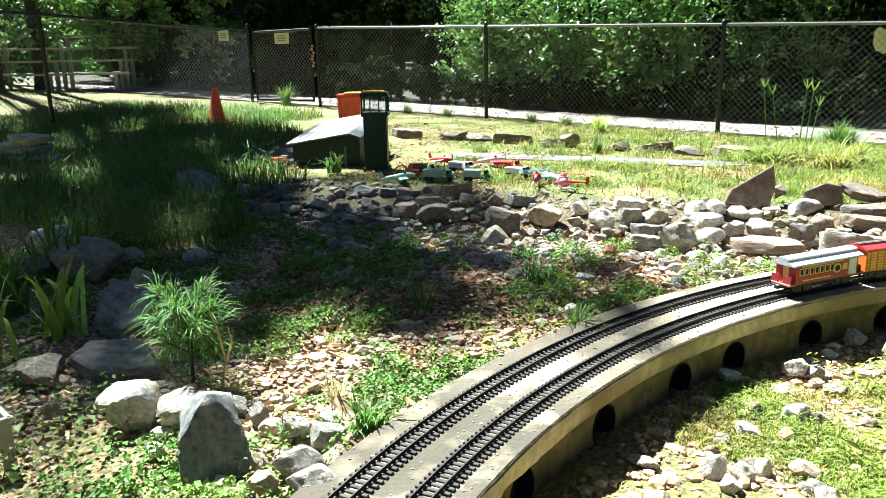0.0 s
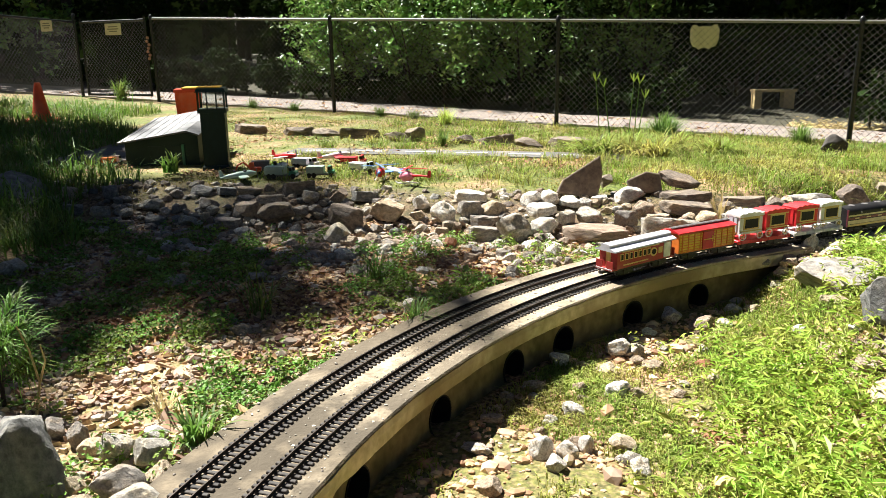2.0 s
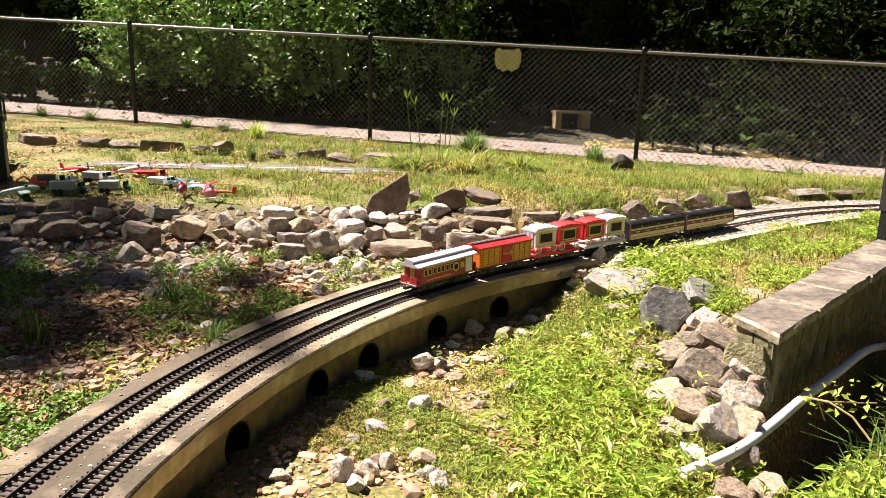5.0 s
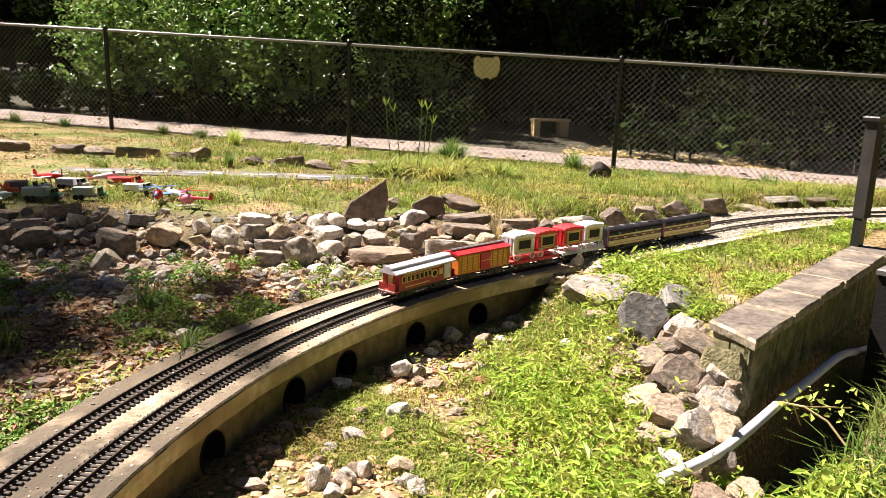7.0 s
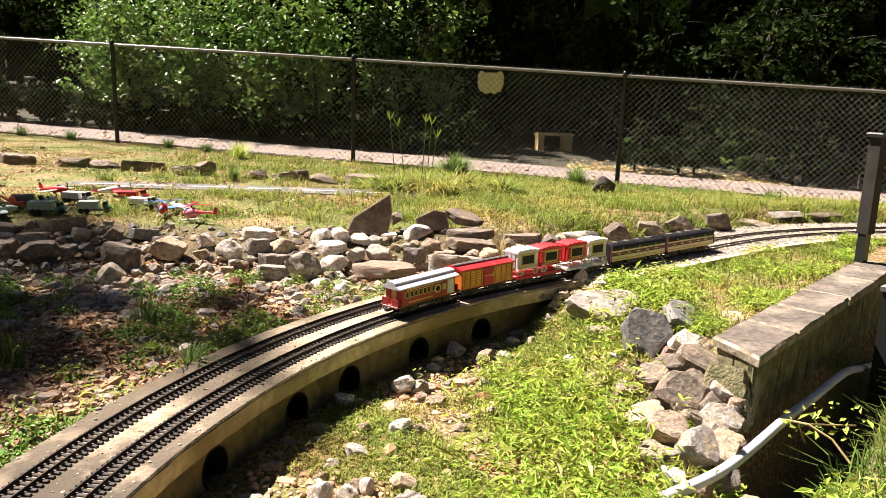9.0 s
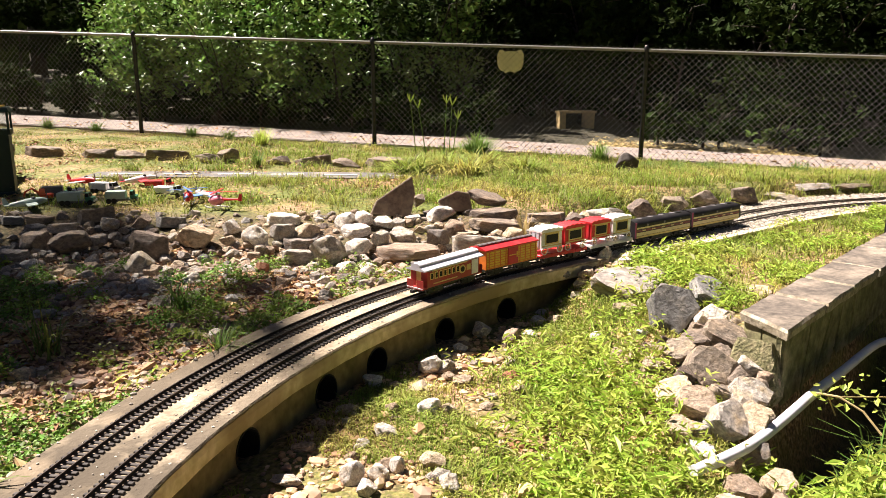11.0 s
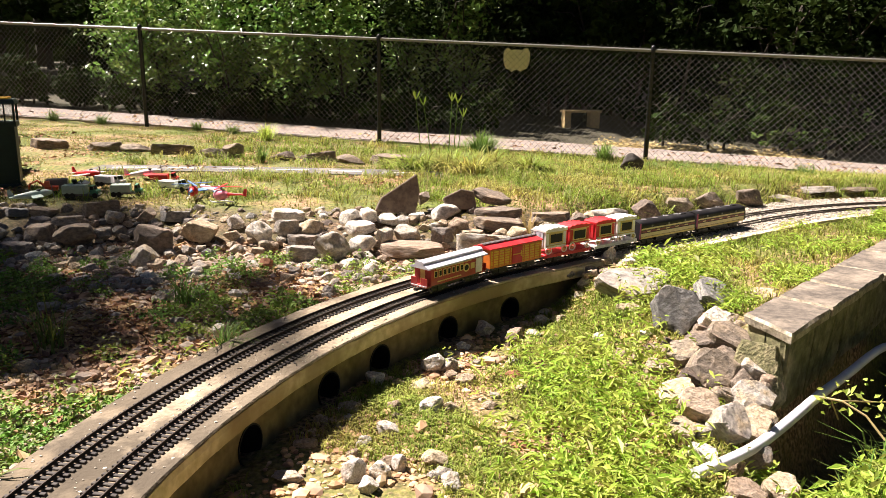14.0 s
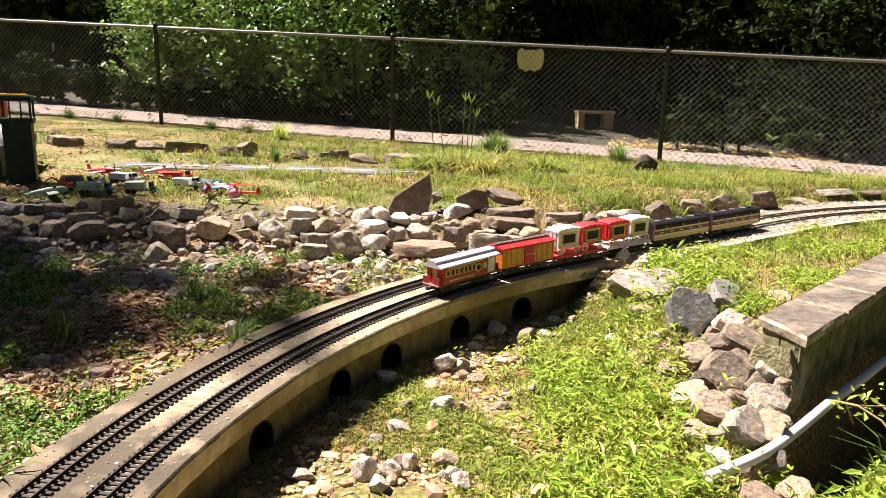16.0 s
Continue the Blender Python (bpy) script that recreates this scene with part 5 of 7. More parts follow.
def diesel(s0, s1, nose):
    m, ln = on_track(s0, s1)
    car = thing("diesel_locomotive", "black model diesel locomotive with cream stripes and rounded roof", "locomotive", m, group="train")
    ln -= 0.022
    w, h0, h1 = 0.052, 0.042, 0.150
    prof = [(-w, h0), (-w, 0.122), (-w * 0.93, 0.134), (-w * 0.72, 0.144), (-w * 0.35, h1), (w * 0.35, h1), (w * 0.72, 0.144), (w * 0.93, 0.134), (w, 0.122), (w, h0)]
    part("body", Shape().prism(prof, -ln / 2, ln / 2, "x"), T_BLACK, car, smooth=35)
    for sy in (-1, 1):
        part("side_stripe", Shape().box((0, sy * (w + 0.0012), 0.066), (ln - 0.012, 0.0028, 0.020)), T_CREAM, car, "cream lower stripe")
        part("side_stripe", Shape().box((0, sy * (w + 0.0012), 0.104), (ln - 0.012, 0.0028, 0.009)), T_CREAM, car, "thin cream upper stripe")
        part("side_band", Shape().box((0, sy * (w + 0.0009), 0.0875), (ln - 0.008, 0.002, 0.014)), T_MAROON, car, "maroon band")
        part("sill", Shape().box((0, sy * (w - 0.002), 0.047), (ln - 0.004, 0.006, 0.012)), T_GOLD, car)
        for i in range(5):
            part("lettering", Shape().box((-ln * 0.36 + i * ln * 0.17, sy * (w + 0.002), 0.0875), (0.030, 0.002, 0.006)), T_CREAM, car)
        for i in range(3):
            x = -ln * 0.3 + i * ln * 0.3
            part("porthole", Shape().rod((x, sy * (w + 0.0005), 0.118), (x, sy * (w + 0.003), 0.118), 0.007, 12), T_GREY, car)
    for i in range(4):
        part("roof_fan", Shape().lathe([(0.017, 0), (0.017, 0.004), (0.012, 0.006), (0.003, 0.005)], (-ln * 0.33 + i * ln * 0.2, 0, h1 - 0.002), 14), T_GREY, car, smooth=40)
    for i in range(2):
        part("roof_hatch", Shape().box((ln * (0.1 + 0.25 * i), 0.012 * (1 - 2 * i), h1 + 0.002), (0.05, 0.016, 0.005), edge=0.001), T_BLACK, car)
    if nose:
        part("nose", Shape().prism([(ln / 2 - 0.001, h0), (ln / 2 - 0.001, 0.146), (ln / 2 + 0.012, 0.128), (ln / 2 + 0.020, 0.10), (ln / 2 + 0.020, h0)], -w * 0.92, w * 0.92, "y"), T_BLACK, car, smooth=30)
        part("headlight", Shape().rod((ln / 2 + 0.012, 0, 0.118), (ln / 2 + 0.021, 0, 0.116), 0.008, 12), T_CREAM, car)
    for sy in (-1, 1):
        part("corner_post", Shape().box((-ln / 2 + 0.003, sy * (w - 0.001), 0.092), (0.008, 0.006, 0.098)), T_MAROON, car)
    part("fuel_tank", Shape().box((0, 0, 0.030), (ln * 0.36, 0.08, 0.026), edge=0.006), T_BLACK, car)
    bogies(car, ln)
    return car


def boxcar(s0, s1):
    m, ln = on_track(s0, s1)
    ln -= 0.030
    car = thing("box_car", "orange-red model boxcar with yellow slatted sides and a grey roof walk", "train car", m, group="train")
    w, h0, h1 = 0.052, 0.045, 0.150
    part("body", Shape().prism([(-w, h0), (-w, h1), (w, h1), (w, h0)], -ln / 2, ln / 2, "x"), T_ORANGE, car)
    part("roof", Shape().prism([(-w - .005, h1 - .003), (-w - .005, h1 + .002), (0, h1 + 0.017), (w + .005, h1 + .002), (w + .005, h1 - .003)], -ln / 2 - .005, ln / 2 + .005, "x"), T_RED, car, "red pitched roof")
    part("roof_walk", Shape().box((0, -.009, h1 + .02), (ln + .01, .006, .004)).box((0, 0, h1 + .021), (ln + .01, .006, .004)).box((0, .009, h1 + .02), (ln + .01, .006, .004)), T_GREY, car)
    for sy in (-1, 1):
        for k, (x0, x1) in enumerate(((-ln / 2 + .006, -.038), (.038, ln / 2 - .006))):
            part("side_panel", Shape().box(((x0 + x1) / 2, sy * (w + .001), .096), (x1 - x0, .003, .086)), T_YELLOW, car, "yellow side panel")
            n = 7
            for i in range(n):
                part("slat", Shape().box(((x0 + x1) / 2, sy * (w + .003), h0 + .014 + i * .0135), (x1 - x0 - .004, .003, .0035)), T_ORANGE, car)
            for i in range(4):
                part("stake", Shape().box((x0 + .012 + (x1 - x0 - .024) * i / 3, sy * (w + .005), .096), (.004, .003, .088)), T_ORANGE, car)
        dr = part("sliding_door", Shape().box((0, sy * (w + .004), .096), (.070, .005, .092)), T_RED, car)
        part("door_bar", Shape().box((0, sy * (w + .008), .10), (.06, .003, .004)).box((.025, sy * (w + .008), .10), (.004, .003, .03)), T_YELLOW, dr)
    part("floor", Shape().box((0, 0, .041), (ln, .098, .010)), T_BLACK, car)
    bogies(car, ln)


def coach(s0, s1):
    m, ln = on_track(s0, s1)
    ln -= 0.034
    car = thing("passenger_coach", "dark red model coach with yellow windows and a silver clerestory roof", "train car", m, group="train")
    w, h0, h1 = 0.050, 0.043, 0.128
    part("body", Shape().prism([(-w, h0), (-w, h1), (w, h1), (w, h0)], -ln / 2 + .02, ln / 2 - .02, "x"), T_DKRED, car)
    roof = [(-w - .008, h1), (-w - .006, h1 + .006), (-w * .62, h1 + .016), (-w * .5, h1 + .017), (-w * .5, h1 + .029), (-w * .3, h1 + .035), (w * .3, h1 + .035), (w * .5, h1 + .029), (w * .5, h1 + .017), (w * .62, h1 + .016), (w + .006, h1 + .006), (w + .008, h1)]
    part("roof", Shape().prism(roof, -ln / 2 - .004, ln / 2 + .004, "x"), T_SILVER, car, "silver grey clerestory roof", smooth=30)
    for sy in (-1, 1):
        for i in range(7):
            x = -ln * .38 + i * .029
            wi = part("window", Shape().box((x, sy * (w + .001), .098), (.021, .003, .034)), T_GOLD, car, "yellow framed window")
            part("pane", Shape().box((x, sy * (w + .0026), .098), (.013, .002, .025)), DARK, wi)
        part("emblem", Shape().rod((.055, sy * w, .090), (.055, sy * (w + .0025), .090), .022, 18), T_GOLD, car, "round gilt emblem")
        part("emblem", Shape().rod((.055, sy * w, .090), (.055, sy * (w + .0035), .090), .014, 18), DARK, car, "dark emblem centre")
        part("baggage_door", Shape().box((.145, sy * (w + .0015), .086), (.044, .004, .074)), T_WHITE, car, "pale baggage door")
        part("lettering", Shape().box((-.03, sy * (w + .001), .122), (ln * .6, .002, .005)), T_GOLD, car)
        part("lettering", Shape().box((-.06, sy * (w + .001), .058), (ln * .4, .002, .005)), T_GOLD, car)
        part("window", Shape().box((.100, sy * (w + .001), .092), (.026, .003, .030)), T_GOLD, car)
    for e in (-1, 1):
        part("platform", Shape().box((e * (ln / 2 - .01), 0, .040), (.036, .092, .007)).box((e * (ln / 2 + .004), -.03, .062), (.003, .036, .040)).box((e * (ln / 2 + .004), .03, .062), (.003, .036, .040)), T_DKRED, car)
        part("door", Shape().box((e * (ln / 2 - .0192), 0, .084), (.003, .026, .074)), T_GOLD, car)
        part("platform_rail", Shape().box((e * (ln / 2 + .006), 0, .042), (.004, .092, .006)), T_WHITE, car)
    part("underframe", Shape().box((0, 0, .038), (ln - .02, .09, .008)).box((0, 0, .026), (.08, .05, .018)), T_BLACK, car)
    bogies(car, ln)


def flatcar(s0, s1, deck_mat, word):
    m, ln = on_track(s0, s1)
    ln -= 0.028
    car = thing("flat_car", word + " model flat car carrying two wagons", "train car", m, group="train")
    part("deck", Shape().box((0, 0, .049), (ln, .098, .012), edge=.002).box((0, .050, .044), (ln, .004, .018)).box((0, -.050, .044), (ln, .004, .018)), deck_mat, car)
    for i in range(6):
        for sy in (-1, 1):
            part("stake_pocket", Shape().box((-ln * .42 + i * ln * .168, sy * .053, .046), (.008, .004, .014)), deck_mat, car)
    bogies(car, ln)
    return m, ln


def circus_wagon(m, body_mat, word):
    wg = thing("circus_wagon", word + " toy circus wagon with gilt window frames and spoked wheels", "toy wagon", m, group="circus wagons")
    L, w, h0, h1 = .148, .042, .030, .124
    part("body", Shape().box((0, 0, (h0 + h1) / 2), (L, 2 * w, h1 - h0)), body_mat, wg)
    n = 9
    top = [(-L / 2 - .004, h1)] + [(-L / 2 - .004 + (L + .008) * i / n, h1 + .012 + (.006 if i % 2 else 0) + .008 * math.sin(math.pi * i / n)) for i in range(n + 1)] + [(L / 2 + .004, h1)]
    part("roof", Shape().prism(top, -w - .004, w + .004, "y"), body_mat, wg, "scalloped roof")
    for sy in (-1, 1):
        wi = part("window", Shape().box((0, sy * (w + .001), .086), (.098, .004, .064)), T_GOLD, wg, "gilt window frame")
        part("pane", Shape().box((0, sy * (w + .003), .086), (.082, .003, .048)), DARK, wi)
        for hz2 in (.122, .046):
            part("trim", Shape().box((0, sy * (w + .0015), hz2), (L - .01, .004, .006)), T_GOLD, wg, "gilt moulding")
        for e in (-1, 1):
            x, r = e * .056, .021 if e < 0 else .018
            wh = part("wheel", Shape().tube([(x + r * math.cos(a), sy * (w + .006), r + r * math.sin(a)) for a in np.linspace(0, 2 * math.pi, 17)], .0032, 6), T_WHITE, wg)
            sp = Shape().rod((x, sy * (w + .003), r), (x, sy * (w + .011), r), .005, 8)
            for k in range(6):
                a = k * math.pi / 3
                sp.rod((x, sy * (w + .006), r), (x + r * math.cos(a), sy * (w + .006), r + r * math.sin(a)), .0016, 4)
            part("spokes", sp, T_GOLD, wh)
    part("end_door", Shape().box((-L / 2 - .001, 0, .082), (.004, .05, .080)).box((-L / 2 - .003, 0, .082), (.004, .004, .078)), T_SILVER if body_mat is T_WHITE else T_RED, wg)


coach(3.815, 4.258)
boxcar(4.258, 4.661)
for (s0, s1, dm, word, order) in ((4.661, 5.035, T_RED, "red", "wr"), (5.035, 5.411, T_WHITE, "white", "rw")):
    m, ln = flatcar(s0, s1, dm, word)
    for e, k in zip((-1, 1), order):
        circus_wagon(m @ pose(e * .086, 0, .055), T_WHITE if k == "w" else T_RED, "white" if k == "w" else "red")
diesel(5.411, 5.942, False)
diesel(5.942, 6.464, True)

# ---- toy airfield on the lawn ----
runway = thing("toy_runway", "narrow grey asphalt toy runway with white dashes", "toy road")
rw = Shape()
pts = [(-2.75, 6.32), (-2.4, 6.36), (-1.2, 6.42), (0.1, 6.40)]
for (a, b) in zip(pts, pts[1:]):
    za, zb = gz(*a) + .012, gz(*b) + .012
    rw.add([(a[0], a[1] - .17, za), (b[0], b[1] - .17, zb), (b[0], b[1] + .17, zb), (a[0], a[1] + .17, za), (a[0], a[1] - .17, za - .05), (b[0], b[1] - .17, zb - .05)], [(0, 1, 2, 3), (4, 5, 1, 0)])
part("strip", rw, ASPHALT, runway)
for i in range(6):
    x = -2.6 + .44 * i
    y = float(np.interp(x, [q[0] for q in pts], [q[1] for q in pts])) - .02
    z = float(np.interp(x, [q[0] for q in pts], [gz(*q) for q in pts])) + .0165
    y2 = float(np.interp(x + .27, [q[0] for q in pts], [q[1] for q in pts])) - .02
    part("dash", Shape().add([(x, y - .022, z), (x + .27, y2 - .022, z), (x + .27, y2 + .022, z), (x, y + .022, z)], [(0, 1, 2, 3)]), WHITE_PAINT, runway)

# control tower
tz = gz(-2.9, 5.4)
tower = thing("toy_control_tower", "dark green wooden toy control tower with a glazed lookout cab", "toy tower", pose(-2.95, 5.40, tz - .02, 0, 0, 23) @ Matrix.Diagonal((.76, .76, 1, 1)))
part("shaft", Shape().box((0, 0, .21), (.235, .22, .46), edge=.004), TOWER_GREEN, tower)
part("base", Shape().box((0, 0, .015), (.27, .26, .06), edge=.01), TOWER_GREEN, tower)
cab = part("cab", Shape().box((0, 0, .455), (.275, .26, .03)), TOWER_GREEN, tower)
for sx in (-1, 1):
    for sy in (-1, 1):
        part("cab_post", Shape().box((sx * .125, sy * .118, .53), (.018, .018, .13)), TOWER_GREEN, cab)
part("cab_post", Shape().box((0.05, -.122, .53), (.012, .012, .13)), TOWER_GREEN, cab)
part("cab_post", Shape().box((-.04, -.122, .53), (.012, .012, .13)), TOWER_GREEN, cab)
part("cab_roof", Shape().box((0, 0, .608), (.295, .285, .03), taper=.9, edge=.006), TOWER_GREEN, tower)
part("cab_roof_trim", Shape().box((-.02, 0.02, .627), (.22, .22, .012)), YELLOW, tower, "yellow painted roof top")
for sy in (-1, 1):
    pn = part("pane", Shape().box((0, sy * .113, .53), (.23, .003, .12)), GLASS, cab)
    pn.visible_shadow = False
# hangar
hz = gz(-3.55, 5.75)
hangar = thing("toy_hangar", "dark green toy hangar with a grey pitched roof", "toy building", pose(-3.47, 5.62, hz - .02, 0, 0, 14))
low = [(-.29, 0), (-.29, .20), (.20, .275), (.28, .25), (.28, 0)]
high = [(-.29, 0), (-.29, .31), (.20, .385), (.28, .36), (.28, 0)]
part("hall", Shape().add([(x, -.22, z) for x, z in low] + [(x, .62, z) for x, z in high], [(0, 1, 2, 3, 4), (9, 8, 7, 6, 5)] + [(i, (i + 1) % 5, (i + 1) % 5 + 5, i + 5) for i in range(5)]), TOWER_GREEN, hangar)
eave = [(-.34, .195), (.20, .282), (.30, .250)]
sheet = []
for y, rise in ((-.25, 0.0), (.66, .115)):
    for up in (0.0, .012):
        sheet += [(x, y, z + rise + up) for x, z in eave]
part("roof", Shape().add(sheet, [(3, 4, 10, 9), (4, 5, 11, 10), (6, 7, 1, 0), (7, 8, 2, 1), (0, 1, 4, 3), (1, 2, 5, 4), (9, 10, 7, 6), (10, 11, 8, 7), (0, 3, 9, 6), (5, 2, 8, 11)]), GALV, hangar, "pale grey sheet roof")
for i in range(6):
    x = -.30 + .08 * i
    z = .195 + (x + .34) * .157 + .013
    part("roof_rib", Shape().rod((x, -.25, z), (x, .66, z + .115), .004, 5), GALV, hangar)
part("door", Shape().box((.02, -.222, .09), (.26, .008, .17)), TOWER_GREEN, hangar)
part("door_post", Shape().box((.16, -.226, .09), (.02, .012, .19)), T_GREEN, hangar)
pad = thing("toy_apron", "grey asphalt pad beside the toy hangar", "toy road", pose(-4.15, 5.95, gz(-4.15, 5.95), 0, 0, 10))
part("slab", Shape().box((0, 0, .012), (.75, 1.1, .04), edge=.004), ASPHALT, pad)
# orange bin behind the tower
ob_z = gz(-3.75, 7.0)
binn = thing("orange_bin", "bright orange plastic bin standing on the lawn", "bin", pose(-4.40, 7.50, ob_z, 0, 0, 24) @ Matrix.Diagonal((.74, .8, 1, 1)))
part("tub", Shape().box((0, 0, .22), (.30, .26, .44), taper=1.12), ORANGE, binn)
part("rim", Shape().box((0, 0, .45), (.36, .32, .035), edge=.008), ORANGE_RED, binn)
part("lid", Shape().box((.05, 0, .475), (.24, .30, .02), edge=.006), YELLOW, binn, "yellow lid")

# traffic cone
cz = gz(-6.5, 7.75)
cone = thing("traffic_cone", "faded orange traffic cone standing in shaded grass", "traffic cone", pose(-6.46, 7.76, cz))
part("base", Shape().box((0, 0, .012), (.30, .30, .028), edge=.008), ORANGE, cone)
part("body", Shape().lathe([(.115, .02), (.100, .035), (.036, .41), (.028, .43), (.016, .43)], n=24), ORANGE, cone, smooth=40)


def toy_truck(x, y, rz, cab_mat, box_mat, word, ln=.26, box_h=.085):
    z = gz(x, y) + .012
    t = thing("toy_truck", word + " toy truck parked on the grass", "toy truck", pose(x, y, z, 0, 0, rz) @ Matrix.Scale(.82, 4), group="toy vehicles")
    part("chassis", Shape().box((0, 0, .028), (ln, .07, .014)), T_GREY, t)
    part("cargo_box", Shape().box((-.04, 0, .036 + box_h / 2), (ln * .66, .088, box_h), edge=.003).box((-.04, -.0455, .036 + box_h / 2), (ln * .55, .003, box_h * .5)), box_mat, t)
    cb = part("cab", Shape().prism([(ln * .31, .03), (ln * .31, .095), (ln * .40, .095), (ln * .44, .062), (ln * .53, .056), (ln * .54, .03)], -.042, .042, "y"), cab_mat, t)
    part("windscreen", Shape().add([(ln * .404, -.034, .092), (ln * .404, .034, .092), (ln * .442, .034, .065), (ln * .442, -.034, .065)], [(0, 1, 2, 3)]), DARK, cb)
    part("side_window", Shape().box((ln * .36, -.0425, .078), (.024, .002, .022)), DARK, cb)
    part("bumper", Shape().box((ln * .55, 0, .032), (.008, .088, .014)), T_WHITE, t)
    for xx in (-.09, -.05, ln * .44):
        for sy in (-1, 1):
            part("wheel", Shape().rod((xx, sy * .034, .021), (xx, sy * .046, .021), .021, 12), T_BLACK, t)
    return t


def toy_plane(x, y, rz, body_mat, wing_mat, word, s=1.0):
    z = gz(x, y) + .02
    p = thing("toy_airplane", word + " toy airplane resting on the grass", "toy airplane", pose(x, y, z, 0, -6, rz), group="toy aircraft")
    part("fuselage", Shape().tube([(-.15 * s, 0, .045 * s), (-.10 * s, 0, .042 * s), (0, 0, .04 * s), (.09 * s, 0, .038 * s), (.13 * s, 0, .036 * s)], [.006 * s, .016 * s, .028 * s, .026 * s, .012 * s], 10), body_mat, p, smooth=40)
    part("wing", Shape().box((.02 * s, 0, .035 * s), (.07 * s, .30 * s, .007 * s), edge=.002), wing_mat, p)
    part("tailplane", Shape().box((-.135 * s, 0, .05 * s), (.035 * s, .10 * s, .005 * s)), wing_mat, p)
    part("fin", Shape().prism([(-.155 * s, .045 * s), (-.11 * s, .045 * s), (-.135 * s, .10 * s), (-.155 * s, .10 * s)], -.003, .003, "y"), body_mat, p)
    part("canopy", Shape().lathe([(.016 * s, 0), (.014 * s, .01 * s), (.004 * s, .016 * s)], (.045 * s, 0, .06 * s), 10), DARK, p)
    part("propeller", Shape().box((.136 * s, 0, .036 * s), (.004, .008, .10 * s)), T_GREY, p)
    for sy in (-1, 1):
        part("wheel", Shape().rod((.03 * s, sy * .035 * s, .012 * s), (.03 * s, sy * (.035 * s + .006), .012 * s), .012 * s, 12), T_BLACK, p)


def toy_helicopter(x, y, rz, body_mat, trim, word, s=1.0):
    z = gz(x, y) + .008
    h = thing("toy_helicopter", word + " toy helicopter resting on the grass", "toy helicopter", pose(x, y, z, 0, 0, rz), group="toy aircraft")
    part("cabin", Shape().tube([(-.05 * s, 0, .06 * s), (-.02 * s, 0, .058 * s), (.03 * s, 0, .055 * s), (.06 * s, 0, .05 * s)], [.018 * s, .036 * s, .038 * s, .016 * s], 12), body_mat, h, smooth=40)
    part("windscreen", Shape().lathe([(.026 * s, 0), (.022 * s, .014 * s), (.006 * s, .024 * s)], (.035 * s, 0, .062 * s), 12), T_PALE, h, smooth=40)
    part("tail_boom", Shape().rod((-.04 * s, 0, .065 * s), (-.19 * s, 0, .072 * s), .012 * s, 8, .005 * s), trim, h)
    part("tail_fin", Shape().prism([(-.20 * s, .06 * s), (-.17 * s, .06 * s), (-.185 * s, .11 * s), (-.205 * s, .11 * s)], -.003, .003, "y"), trim, h)
    part("mast", Shape().rod((0, 0, .085 * s), (0, 0, .115 * s), .006 * s, 8), T_GREY, h)
    part("rotor", Shape().box((0, 0, .115 * s), (.30 * s, .014 * s, .003), pose(0, 0, 0, 0, 0, 20).to_3x3()).box((0, 0, .117 * s), (.30 * s, .014 * s, .003), pose(0, 0, 0, 0, 0, 110).to_3x3()), trim, h)
    for sy in (-1, 1):
        part("skid", Shape().tube([(-.07 * s, sy * .035 * s, .008), (.06 * s, sy * .035 * s, .008), (.08 * s, sy * .035 * s, .018)], .004 * s, 6), T_WHITE, h)
        part("skid_strut", Shape().rod((0, sy * .035 * s, .008), (0, sy * .02 * s, .03 * s), .003 * s, 5), T_WHITE, h)


def toy_digger(x, y, rz, s=1.0):
    z = gz(x, y) + .01
    d = thing("toy_excavator", "orange toy excavator with a bent arm", "toy excavator", pose(x, y, z, 0, 0, rz) @ Matrix.Scale(s, 4), group="toy vehicles")
    for sy in (-1, 1):
        part("track", Shape().prism([(-.07, .004), (-.085, .02), (-.07, .036), (.07, .036), (.085, .02), (.07, .004)], sy * .045 - .014, sy * .045 + .014, "y"), T_BLACK, d)
    part("body", Shape().box((-.02, 0, .058), (.11, .085, .04), edge=.006), ORANGE_RED, d)
    part("cab", Shape().box((.015, .02, .10), (.05, .04, .055), taper=.85), ORANGE, d)
    part("arm", Shape().tube([(.03, -.01, .07), (.10, -.01, .13), (.16, -.01, .10), (.18, -.01, .04)], [.012, .010, .008, .008], 6), ORANGE, d)
    part("bucket", Shape().prism([(.165, .02), (.20, .015), (.205, .05), (.175, .05)], -.035, .02, "y"), T_GREY, d)


toy_digger(-2.46, 5.02, -160, .7)
toy_truck(-2.20, 4.90, 8, T_GREEN, T_PALE, "pale green and dark green", .26, .065)
toy_truck(-1.94, 4.98, 12, T_GREEN, T_PALE, "dark green", .22, .06)
toy_plane(-2.52, 5.70, -20, T_RED, T_WHITE, "red and white", .9)
toy_truck(-2.42, 5.12, 20, T_BLACK, T_GREY, "black and grey", .24, .07)
toy_truck(-1.72, 5.22, -8, T_PALE, T_WHITE, "pale", .22, .05)
toy_truck(-2.22, 5.38, -12, T_WHITE, T_WHITE, "white", .24, .055)
toy_truck(-1.90, 5.55, 6, T_RED, T_RED, "red ladder", .22, .045)
toy_plane(-2.12, 5.76, 30, T_WHITE, T_RED, "white and red", .9)
toy_plane(-2.42, 4.74, 35, T_PALE, T_PALE, "pale green", .85)
toy_plane(-2.36, 5.2, 60, T_WHITE, T_GREEN, "white and green", .7)
toy_helicopter(-1.50, 4.95, 100, T_RED, T_BLUE, "red, white and blue", .85)
toy_plane(-1.44, 5.10, 140, T_WHITE, T_BLUE, "white and blue", .75)
